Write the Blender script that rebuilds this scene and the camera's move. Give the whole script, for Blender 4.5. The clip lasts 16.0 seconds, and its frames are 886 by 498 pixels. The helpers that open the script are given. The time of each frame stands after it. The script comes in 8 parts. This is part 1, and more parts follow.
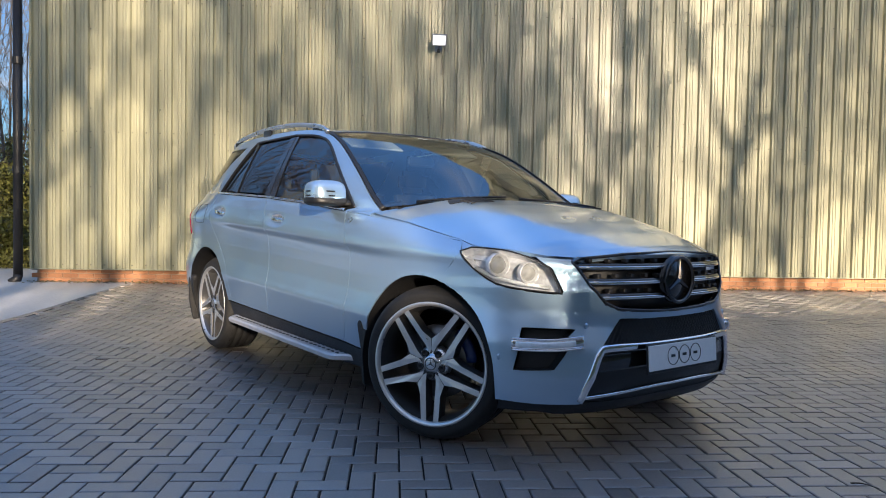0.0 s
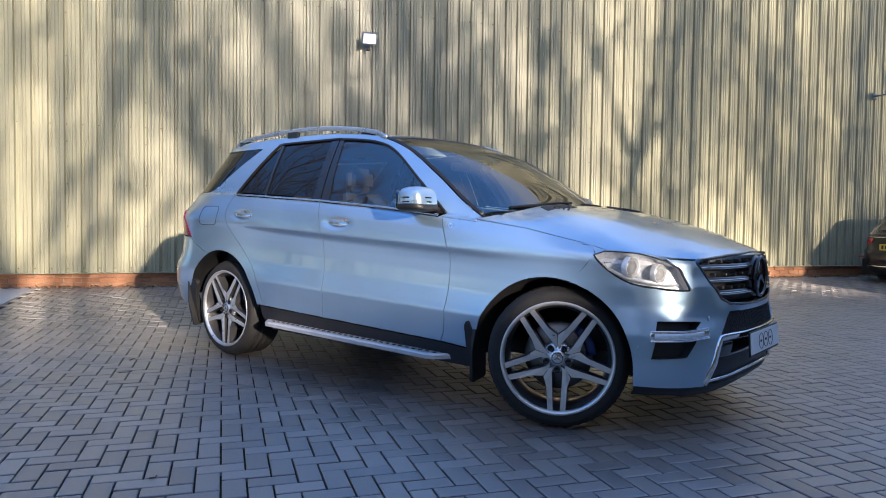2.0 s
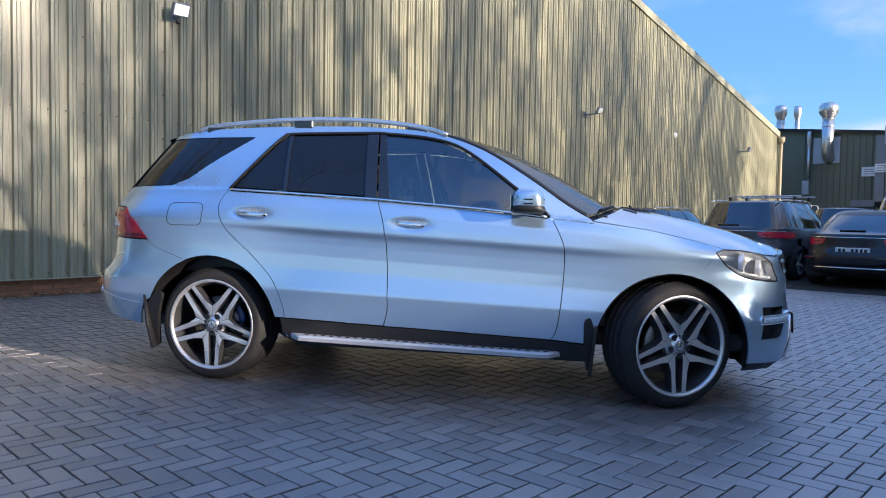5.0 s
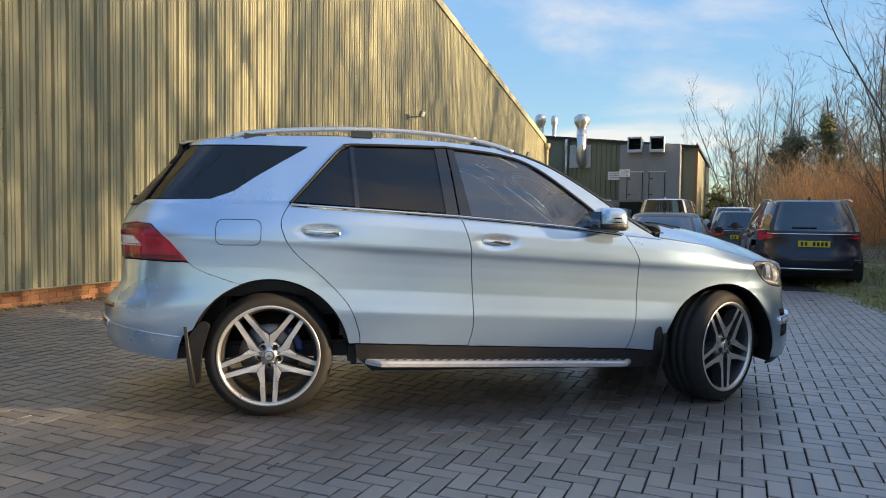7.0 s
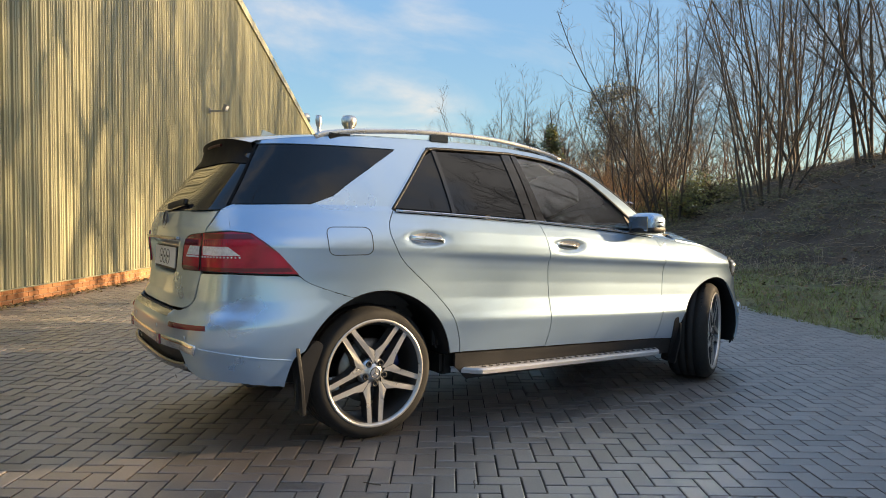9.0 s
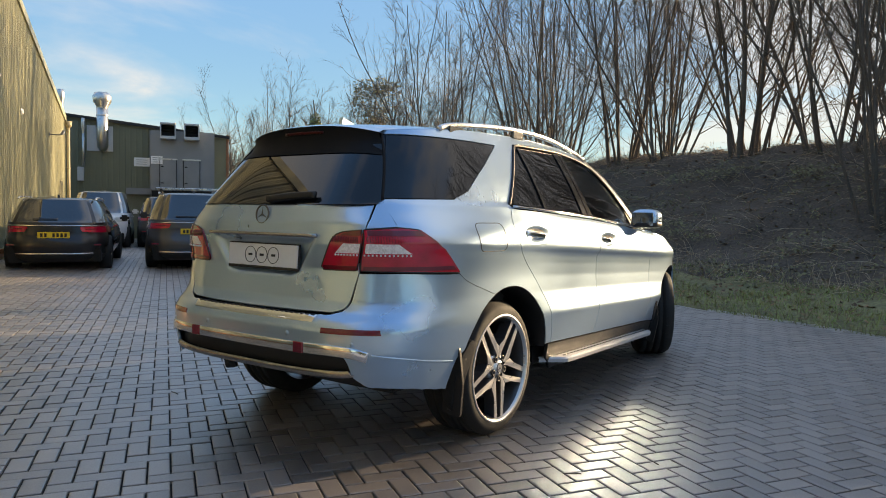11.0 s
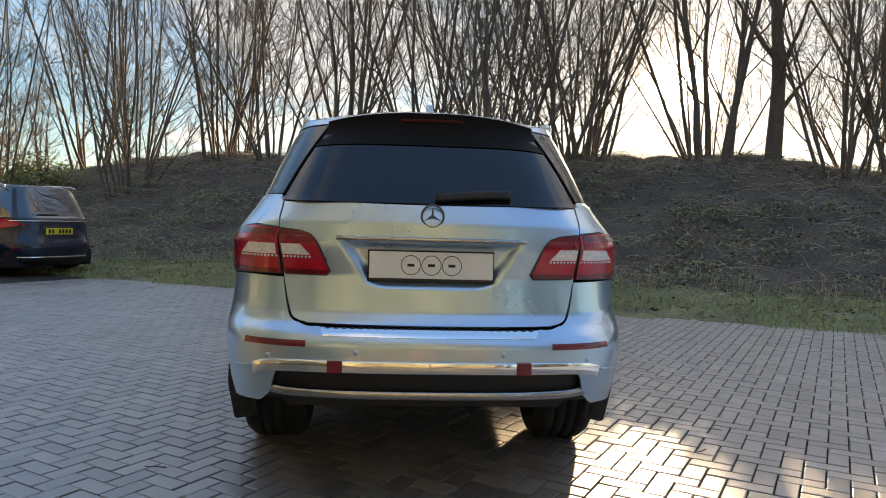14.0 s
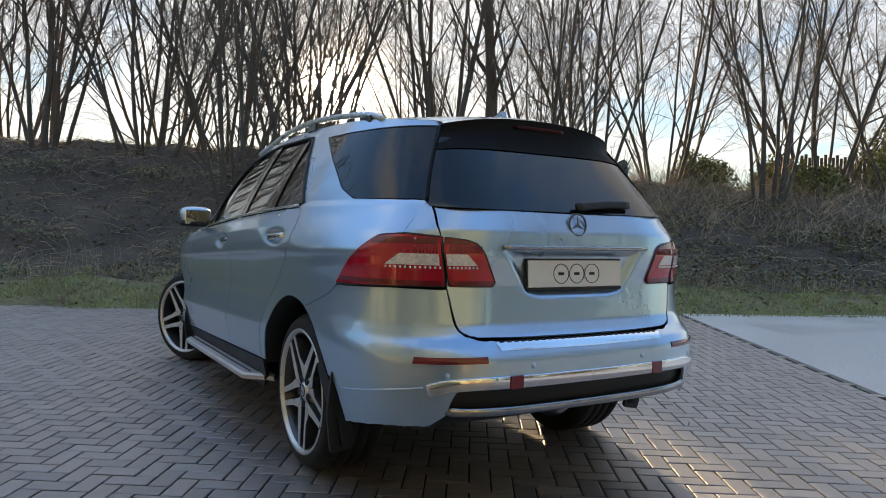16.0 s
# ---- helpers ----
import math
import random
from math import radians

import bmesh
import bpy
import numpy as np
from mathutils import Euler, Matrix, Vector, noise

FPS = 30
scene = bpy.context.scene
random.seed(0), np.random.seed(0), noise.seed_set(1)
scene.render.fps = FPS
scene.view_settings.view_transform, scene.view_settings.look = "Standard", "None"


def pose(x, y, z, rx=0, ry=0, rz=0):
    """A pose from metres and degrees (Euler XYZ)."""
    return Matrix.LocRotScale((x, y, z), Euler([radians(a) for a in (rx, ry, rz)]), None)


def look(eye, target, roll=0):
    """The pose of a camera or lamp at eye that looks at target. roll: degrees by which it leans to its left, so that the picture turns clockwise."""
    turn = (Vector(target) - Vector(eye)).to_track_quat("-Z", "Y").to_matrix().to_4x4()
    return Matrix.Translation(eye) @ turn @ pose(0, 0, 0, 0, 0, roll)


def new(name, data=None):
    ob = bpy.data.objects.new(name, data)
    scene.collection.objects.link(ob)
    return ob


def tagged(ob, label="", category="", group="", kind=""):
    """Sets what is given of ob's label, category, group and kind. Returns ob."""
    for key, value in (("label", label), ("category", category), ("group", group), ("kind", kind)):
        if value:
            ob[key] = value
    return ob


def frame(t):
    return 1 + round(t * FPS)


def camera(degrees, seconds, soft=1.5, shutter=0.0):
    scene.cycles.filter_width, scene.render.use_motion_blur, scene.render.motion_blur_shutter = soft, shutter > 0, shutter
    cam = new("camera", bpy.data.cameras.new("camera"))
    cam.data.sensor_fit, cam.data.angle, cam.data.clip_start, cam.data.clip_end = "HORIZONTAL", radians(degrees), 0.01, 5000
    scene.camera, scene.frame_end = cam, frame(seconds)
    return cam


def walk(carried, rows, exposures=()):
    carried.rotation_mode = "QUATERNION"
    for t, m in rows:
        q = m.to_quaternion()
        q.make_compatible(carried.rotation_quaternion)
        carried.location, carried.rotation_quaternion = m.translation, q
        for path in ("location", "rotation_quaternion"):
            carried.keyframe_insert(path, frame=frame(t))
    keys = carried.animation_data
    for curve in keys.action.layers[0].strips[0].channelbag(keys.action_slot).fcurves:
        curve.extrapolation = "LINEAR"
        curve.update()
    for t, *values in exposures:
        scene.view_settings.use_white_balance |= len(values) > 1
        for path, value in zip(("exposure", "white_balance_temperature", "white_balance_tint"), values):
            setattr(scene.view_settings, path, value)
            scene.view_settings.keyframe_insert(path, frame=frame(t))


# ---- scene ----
cam = camera(64.5, 16.0, soft=1.0)
PATH = [
    (0, (4.121, -2.825, 1.018), (2.532, -1.613, 0.952), 1.01),
    (0.5, (3.941, -3.138, 1.032), (2.417, -1.844, 0.965), 0.76),
    (1, (3.771, -3.456, 1.051), (2.320, -2.081, 0.981), 0.72),
    (1.5, (3.547, -3.748, 1.066), (2.182, -2.289, 0.989), 0.74),
    (2, (3.286, -4.025, 1.065), (2.021, -2.478, 0.985), 0.74),
    (2.5, (2.948, -4.231, 1.052), (1.811, -2.587, 0.962), 0.76),
    (3, (2.620, -4.423, 1.019), (1.620, -2.693, 0.930), 0.80),
    (3.5, (2.260, -4.651, 1.032), (1.418, -2.838, 0.947), 0.87),
    (4, (1.852, -4.812, 1.058), (1.146, -2.943, 0.970), 0.80),
    (4.2, (1.659, -4.886, 1.064), (1.015, -2.995, 0.977), 0.92),
    (6.3, (-0.441, -5.155, 1.139), (-0.349, -3.159, 1.049), 0.68),
    (6.5, (-0.652, -5.135, 1.160), (-0.489, -3.144, 1.068), 0.80),
    (7, (-1.202, -5.050, 1.186), (-0.842, -3.085, 1.096), 0.87),
    (7.5, (-1.717, -4.872, 1.186), (-1.166, -2.952, 1.095), 0.84),
    (8, (-2.231, -4.712, 1.197), (-1.487, -2.858, 1.108), 0.88),
    (8.2, (-2.434, -4.638, 1.208), (-1.613, -2.817, 1.118), 0.86),
    (10.3, (-4.338, -3.398, 1.183), (-2.883, -2.029, 1.095), 0.64),
    (10.5, (-4.486, -3.247, 1.203), (-2.976, -1.940, 1.108), 0.86),
    (11, (-4.748, -2.803, 1.201), (-3.114, -1.655, 1.101), 0.92),
    (11.5, (-5.001, -2.336, 1.199), (-3.249, -1.377, 1.100), 1.00),
    (12, (-5.161, -1.854, 1.190), (-3.308, -1.108, 1.086), 1.28),
    (12.5, (-5.293, -1.335, 1.192), (-3.366, -0.811, 1.092), 1.42),
    (13, (-5.335, -0.829, 1.183), (-3.364, -0.506, 1.084), 1.49),
    (13.5, (-5.329, -0.331, 1.172), (-3.334, -0.224, 1.080), 1.54),
    (14, (-5.294, 0.155, 1.163), (-3.300, 0.018, 1.086), 1.58),
    (14.5, (-5.189, 0.642, 1.173), (-3.229, 0.249, 1.099), 1.62),
    (15, (-5.047, 1.145, 1.176), (-3.154, 0.502, 1.111), 1.68),
    (15.5, (-4.823, 1.593, 1.161), (-3.013, 0.744, 1.096), 1.68),
    (16, (-4.630, 2.034, 1.154), (-2.916, 1.003, 1.096), 1.63),
]
EXPOSURES = [(0, 2.1, 6100, 12), (1.5, 2.1, 5700, 15), (3, 2.12, 5600, 16), (4, 2.13, 5500, 16), (6.3, 2.25, 6200, 17), (6.6, 2.28, 6800, 15), (7, 2.3, 7700, 12), (8, 2.25, 8300, 11), (10.5, 2.22, 7800, 10), (12.5, 2.35, 8500, 12), (14.5, 2.6, 8400, 11), (15, 2.42, 8200, 10), (16, 2.45, 7700, 10)]
walk(cam, [(t, look(eye, target, roll)) for t, eye, target, roll in PATH], EXPOSURES)

# ---- light ----
SUN_AZ, SUN_EL = radians(-22.1), radians(11.0)
sun_dir = Vector((math.cos(SUN_EL) * math.cos(SUN_AZ), math.cos(SUN_EL) * math.sin(SUN_AZ), math.sin(SUN_EL)))

world = bpy.data.worlds.new("sky")
scene.world = world
world.use_nodes = True
wt = world.node_tree
wt.nodes.clear()
wout = wt.nodes.new("ShaderNodeOutputWorld")
wbg = wt.nodes.new("ShaderNodeBackground")
sky = wt.nodes.new("ShaderNodeTexSky")
sky.sky_type = "NISHITA"
sky.sun_disc = False
sky.sun_elevation = SUN_EL
sky.sun_rotation = math.pi / 2 - SUN_AZ
sky.altitude, sky.air_density, sky.dust_density, sky.ozone_density = 50, 1.0, 0.2, 4.0
# broken winter cloud, thin and long near the horizon
tc = wt.nodes.new("ShaderNodeTexCoord")
sep = wt.nodes.new("ShaderNodeSeparateXYZ")
wt.links.new(tc.outputs["Generated"], sep.inputs[0])
zc = wt.nodes.new("ShaderNodeMath"); zc.operation = "MAXIMUM"; zc.inputs[1].default_value = 0.0
wt.links.new(sep.outputs["Z"], zc.inputs[0])
za = wt.nodes.new("ShaderNodeMath"); za.operation = "ADD"; za.inputs[1].default_value = 0.16
wt.links.new(zc.outputs[0], za.inputs[0])
flat = wt.nodes.new("ShaderNodeVectorMath"); flat.operation = "DIVIDE"
cmb = wt.nodes.new("ShaderNodeCombineXYZ")
for i in range(3):
    wt.links.new(za.outputs[0], cmb.inputs[i])
wt.links.new(tc.outputs["Generated"], flat.inputs[0])
wt.links.new(cmb.outputs[0], flat.inputs[1])
cn = wt.nodes.new("ShaderNodeTexNoise")
cn.inputs["Scale"].default_value = 0.9
cn.inputs["Detail"].default_value = 8
cn.inputs["Roughness"].default_value = 0.55
cn.inputs["Distortion"].default_value = 0.4
wt.links.new(flat.outputs[0], cn.inputs["Vector"])
ramp = wt.nodes.new("ShaderNodeValToRGB")
ramp.color_ramp.elements[0].position, ramp.color_ramp.elements[1].position = 0.50, 0.66
# cloud above the view is made fuller and brighter, to light the ground
high = wt.nodes.new("ShaderNodeMapRange"); high.interpolation_type = "SMOOTHSTEP"
high.inputs[1].default_value, high.inputs[2].default_value = 0.40, 0.90
wt.links.new(sep.outputs["Z"], high.inputs[0])
more = wt.nodes.new("ShaderNodeMath"); more.operation = "MULTIPLY_ADD"; more.inputs[1].default_value = 0.02
wt.links.new(high.outputs[0], more.inputs[0]); wt.links.new(cn.outputs["Fac"], more.inputs[2])
# more cloud sunward; its unseen -y side is added to brighten the car's flank
cloud_boost_d = wt.nodes.new("ShaderNodeVectorMath"); cloud_boost_d.operation = "DOT_PRODUCT"
cloud_boost_d.inputs[1].default_value = (0.72, -0.69, 0.0)
wt.links.new(tc.outputs["Generated"], cloud_boost_d.inputs[0])
cloud_boost_r = wt.nodes.new("ShaderNodeMapRange"); cloud_boost_r.interpolation_type = "SMOOTHSTEP"
cloud_boost_r.inputs[1].default_value, cloud_boost_r.inputs[2].default_value = 0.15, 0.85
cloud_boost_r.inputs[3].default_value, cloud_boost_r.inputs[4].default_value = 0.0, 0.13
wt.links.new(cloud_boost_d.outputs["Value"], cloud_boost_r.inputs[0])
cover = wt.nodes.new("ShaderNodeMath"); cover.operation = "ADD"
wt.links.new(more.outputs[0], cover.inputs[0]); wt.links.new(cloud_boost_r.outputs[0], cover.inputs[1])
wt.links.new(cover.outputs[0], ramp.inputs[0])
cloud = wt.nodes.new("ShaderNodeMix"); cloud.data_type = "RGBA"; cloud.blend_type = "MIX"
grey = wt.nodes.new("ShaderNodeMix"); grey.data_type = "RGBA"; grey.blend_type = "MIX"
grey.inputs[0].default_value = 0.85
lit = wt.nodes.new("ShaderNodeMix"); lit.data_type = "RGBA"
lit.inputs[6].default_value = (1.12, 1.11, 1.14, 1); lit.inputs[7].default_value = (1.6, 1.6, 1.62, 1)
wt.links.new(high.outputs[0], lit.inputs[0]); wt.links.new(lit.outputs[2], grey.inputs[7])
wt.links.new(sky.outputs[0], grey.inputs[6])
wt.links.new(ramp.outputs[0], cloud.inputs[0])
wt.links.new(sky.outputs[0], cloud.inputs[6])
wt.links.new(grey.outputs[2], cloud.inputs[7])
# thin veil that evens out the low glare and keeps the hue
sepc = wt.nodes.new("ShaderNodeSeparateColor")
wt.links.new(cloud.outputs[2], sepc.inputs[0])
m1 = wt.nodes.new("ShaderNodeMath"); m1.operation = "MAXIMUM"
wt.links.new(sepc.outputs[0], m1.inputs[0]); wt.links.new(sepc.outputs[1], m1.inputs[1])
m2 = wt.nodes.new("ShaderNodeMath"); m2.operation = "MAXIMUM"
wt.links.new(m1.outputs[0], m2.inputs[0]); wt.links.new(sepc.outputs[2], m2.inputs[1])
m3 = wt.nodes.new("ShaderNodeMath"); m3.operation = "DIVIDE"
cap_ = wt.nodes.new("ShaderNodeMath"); cap_.operation = "MULTIPLY_ADD"; cap_.inputs[1].default_value, cap_.inputs[2].default_value = 0.4, 1.4
wt.links.new(high.outputs[0], cap_.inputs[0]); wt.links.new(cap_.outputs[0], m3.inputs[0])
wt.links.new(m2.outputs[0], m3.inputs[1])
m4 = wt.nodes.new("ShaderNodeMath"); m4.operation = "MINIMUM"; m4.inputs[1].default_value = 1.0
wt.links.new(m3.outputs[0], m4.inputs[0])
veil = wt.nodes.new("ShaderNodeVectorMath"); veil.operation = "SCALE"
wt.links.new(cloud.outputs[2], veil.inputs[0]); wt.links.new(m4.outputs[0], veil.inputs["Scale"])
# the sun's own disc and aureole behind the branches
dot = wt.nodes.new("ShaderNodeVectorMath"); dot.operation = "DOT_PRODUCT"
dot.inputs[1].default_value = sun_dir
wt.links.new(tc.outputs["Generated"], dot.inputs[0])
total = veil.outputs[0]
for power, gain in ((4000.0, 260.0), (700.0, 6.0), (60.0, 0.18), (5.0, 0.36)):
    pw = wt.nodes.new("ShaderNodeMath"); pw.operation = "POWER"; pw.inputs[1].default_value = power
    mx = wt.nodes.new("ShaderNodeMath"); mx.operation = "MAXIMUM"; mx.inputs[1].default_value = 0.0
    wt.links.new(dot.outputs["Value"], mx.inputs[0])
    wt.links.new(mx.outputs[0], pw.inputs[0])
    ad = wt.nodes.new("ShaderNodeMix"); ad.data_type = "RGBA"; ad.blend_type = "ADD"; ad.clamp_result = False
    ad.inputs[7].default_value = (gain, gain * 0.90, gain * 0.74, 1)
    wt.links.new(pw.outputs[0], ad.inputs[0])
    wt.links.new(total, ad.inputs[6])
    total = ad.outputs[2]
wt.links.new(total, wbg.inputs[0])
wbg.inputs[1].default_value = 0.15
wt.links.new(wbg.outputs[0], wout.inputs[0])

sun = new("sun", bpy.data.lights.new("sun", "SUN"))
sun.data.energy, sun.data.angle, sun.data.color = 2.9, radians(0.8), (1.0, 0.80, 0.56)
sun.matrix_world = look((0, 0, 30), Vector((0, 0, 30)) - sun_dir)

# ---- materials ----
def material(name, color, rough=0.6, metal=0.0, vary=0.15, scale=8.0, fine=60.0, bump=0.0, bump_scale=80.0, dark=None, coat=0.0, spec=0.5, rvary=0.1, rand=0.0, island=False, coat_rough=0.04):
    """A principled surface with colour and gloss varied at two scales, and fine relief."""
    m = bpy.data.materials.new(name)
    m.use_nodes = True
    nt = m.node_tree
    p = nt.nodes["Principled BSDF"]
    p.inputs["Metallic"].default_value = metal
    p.inputs["Specular IOR Level"].default_value = spec
    p.inputs["Coat Weight"].default_value = coat
    p.inputs["Coat Roughness"].default_value = coat_rough
    tcn = nt.nodes.new("ShaderNodeTexCoord")
    big = nt.nodes.new("ShaderNodeTexNoise"); big.inputs["Scale"].default_value = scale; big.inputs["Detail"].default_value = 5
    sm = nt.nodes.new("ShaderNodeTexNoise"); sm.inputs["Scale"].default_value = fine; sm.inputs["Detail"].default_value = 3
    nt.links.new(tcn.outputs["Object"], big.inputs["Vector"]); nt.links.new(tcn.outputs["Object"], sm.inputs["Vector"])
    add = nt.nodes.new("ShaderNodeMath"); add.operation = "ADD"
    nt.links.new(big.outputs["Fac"], add.inputs[0]); nt.links.new(sm.outputs["Fac"], add.inputs[1])
    val = add.outputs[0]
    if rand:
        if island:
            oi = nt.nodes.new("ShaderNodeNewGeometry"); r = oi.outputs["Random Per Island"]
        else:
            oi = nt.nodes.new("ShaderNodeObjectInfo"); r = oi.outputs["Random"]
        k = nt.nodes.new("ShaderNodeMath"); k.operation = "MULTIPLY_ADD"; k.inputs[1].default_value = rand; k.inputs[2].default_value = -rand / 2
        nt.links.new(r, k.inputs[0])
        a2 = nt.nodes.new("ShaderNodeMath"); a2.operation = "ADD"
        nt.links.new(val, a2.inputs[0]); nt.links.new(k.outputs[0], a2.inputs[1]); val = a2.outputs[0]
    mr = nt.nodes.new("ShaderNodeMapRange")
    mr.inputs[1].default_value, mr.inputs[2].default_value = 0.6, 1.4
    nt.links.new(val, mr.inputs[0])
    mix = nt.nodes.new("ShaderNodeMix"); mix.data_type = "RGBA"
    c = Vector(color[:3])
    d = Vector(dark) if dark else c * (1 - vary * 1.6)
    l = c * (1 + vary)
    mix.inputs[6].default_value = (*d, 1); mix.inputs[7].default_value = (*[min(1, x) for x in l], 1)
    nt.links.new(mr.outputs[0], mix.inputs[0]); nt.links.new(mix.outputs[2], p.inputs["Base Color"])
    rr = nt.nodes.new("ShaderNodeMapRange")
    rr.inputs[1].default_value, rr.inputs[2].default_value = 0.3, 0.7
    rr.inputs[3].default_value, rr.inputs[4].default_value = max(0.02, rough * (1 - rvary)), min(1, rough * (1 + rvary))
    nt.links.new(big.outputs["Fac"], rr.inputs[0]); nt.links.new(rr.outputs[0], p.inputs["Roughness"])
    if bump:
        b = nt.nodes.new("ShaderNodeBump"); b.inputs["Strength"].default_value = 1.0; b.inputs["Distance"].default_value = bump
        bn = nt.nodes.new("ShaderNodeTexNoise"); bn.inputs["Scale"].default_value = bump_scale; bn.inputs["Detail"].default_value = 6
        nt.links.new(tcn.outputs["Object"], bn.inputs["Vector"]); nt.links.new(bn.outputs["Fac"], b.inputs["Height"]); nt.links.new(b.outputs[0], p.inputs["Normal"])
    return m


def glass_material(name, tint, rough=0.0, ior=1.5):
    """A thin pane: clear but tinted, with a mirror gloss that grows at a slant."""
    m = bpy.data.materials.new(name)
    m.use_nodes = True
    nt = m.node_tree
    nt.nodes.remove(nt.nodes["Principled BSDF"])
    tr = nt.nodes.new("ShaderNodeBsdfTransparent"); tr.inputs[0].default_value = (*tint, 1)
    gl = nt.nodes.new("ShaderNodeBsdfGlossy"); gl.inputs["Roughness"].default_value = rough
    fr = nt.nodes.new("ShaderNodeFresnel"); fr.inputs[0].default_value = ior
    mx = nt.nodes.new("ShaderNodeMixShader")
    nt.links.new(fr.outputs[0], mx.inputs[0]); nt.links.new(tr.outputs[0], mx.inputs[1]); nt.links.new(gl.outputs[0], mx.inputs[2])
    nt.links.new(mx.outputs[0], nt.nodes["Material Output"].inputs[0])
    return m


M_CLAD = material("olive_coated_steel", (0.350, 0.338, 0.220), 0.38, vary=0.17, scale=2.2, fine=26, bump=0.0006, bump_scale=5, rand=0.12)
def stretch(m, along):
    """Draw a material's colour grain out along local z, as rain streaks."""
    nt = m.node_tree
    for n in [n for n in nt.nodes if n.bl_idname == "ShaderNodeTexNoise"][:2]:
        mp = nt.nodes.new("ShaderNodeMapping")
        mp.inputs["Scale"].default_value = (1.0, 1.0, along)
        nt.links.new(n.inputs["Vector"].links[0].from_socket, mp.inputs[0])
        nt.links.new(mp.outputs[0], n.inputs["Vector"])


stretch(M_CLAD, 0.06)
M_BOLT = material("bolt_steel", (0.12, 0.12, 0.1), 0.5, metal=0.4)
M_BRICK = material("orange_plinth_brick", (0.46, 0.21, 0.10), 0.85, vary=0.25, scale=4, fine=50, bump=0.002, rand=0.5)
M_MORTAR = material("mortar", (0.36, 0.27, 0.2), 0.95, vary=0.2, bump=0.002)
M_PAVER = material("grey_block_paver", (0.175, 0.149, 0.131), 0.42, vary=0.3, scale=1.3, fine=120, bump=0.0012, bump_scale=180, rand=0.75, rvary=0.3, spec=0.8, dark=(0.088, 0.073, 0.063), coat=1.0, coat_rough=0.50)
M_PAVER_J = material("grey_block_paver_field", (0.175, 0.149, 0.131), 0.42, vary=0.3, scale=1.3, fine=120, bump=0.0012, bump_scale=180, rand=0.75, island=True, rvary=0.3, spec=0.8, dark=(0.088, 0.073, 0.063), coat=1.0, coat_rough=0.50)
for m_ in (M_PAVER, M_PAVER_J):
    m_.node_tree.nodes["Principled BSDF"].inputs["Coat IOR"].default_value = 2.15
M_JOINT = material("dark_joint_sand", (0.015, 0.014, 0.012), 0.9, vary=0.3, bump=0.003, bump_scale=120)
M_CONC = material("pale_concrete", (0.57, 0.55, 0.515), 0.42, vary=0.16, scale=0.8, fine=40, bump=0.002, bump_scale=60, rvary=0.35)
M_GRASS = material("winter_grass_soil", (0.20, 0.185, 0.085), 0.95, vary=0.5, scale=1.6, fine=18, bump=0.02, bump_scale=14)
M_BLADE = material("grass_blade", (0.23, 0.28, 0.088), 0.8, vary=0.4, scale=1.1, fine=12, rand=1.0, island=True, dark=(0.19, 0.15, 0.07))
M_BANK = material("leaf_litter_soil", (0.110, 0.083, 0.060), 0.95, vary=0.5, scale=1.2, fine=22, bump=0.03, bump_scale=12)
M_BARK = material("grey_brown_bark", (0.12, 0.098, 0.076), 0.9, vary=0.3, scale=3, fine=40, bump=0.006, bump_scale=30)
M_TWIG = material("brown_twig", (0.14, 0.108, 0.08), 0.85, vary=0.25)
M_TAN = material("tan_dry_stem", (0.62, 0.38, 0.18), 0.85, vary=0.3, rand=0.8, island=True)
M_IVY = material("ivy_green_leaf", (0.20, 0.20, 0.05), 0.5, vary=0.4, rand=0.9, island=True)
M_PINE = material("dull_green_needles", (0.20, 0.165, 0.065), 0.6, vary=0.4, rand=0.9, island=True)
M_DGREEN = material("dark_green_leaf", (0.075, 0.095, 0.035), 0.6, vary=0.4, rand=0.9, island=True)
M_BLACK = material("black_plastic", (0.010, 0.010, 0.011), 0.5, vary=0.15, bump=0.0003, bump_scale=900)
M_STEEL = material("galvanised_steel", (0.62, 0.62, 0.60), 0.3, metal=0.9, vary=0.12)
M_GREYP = material("grey_plant_panel", (0.23, 0.24, 0.245), 0.5, vary=0.12, scale=2)
M_WHITE = material("white_sign_board", (0.82, 0.82, 0.80), 0.5, vary=0.06)
M_RUST = material("rusted_steel", (0.26, 0.13, 0.075), 0.85, vary=0.4, scale=3)
M_GREEND = material("dark_green_cladding", (0.165, 0.175, 0.115), 0.5, vary=0.15, scale=1.2)
M_DARK = material("dark_void", (0.008, 0.008, 0.008), 0.9, vary=0.1)

# ---- helpers for meshes ----
def mesh_of(name, verts, faces, mat, smooth=False):
    me = bpy.data.meshes.new(name)
    me.from_pydata([tuple(v) for v in verts], [], faces)
    for m in (mat if isinstance(mat, (list, tuple)) else [mat]):
        me.materials.append(m)
    if smooth:
        me.polygons.foreach_set("use_smooth", [True] * len(me.polygons))
    me.update()
    return me


def put(name, me, parent=None, label="", m=None):
    ob = new(name, me)
    if parent is not None:
        ob.parent = parent
    if m is not None:
        ob.matrix_basis = m
    if label:
        ob["label"] = label
    return ob


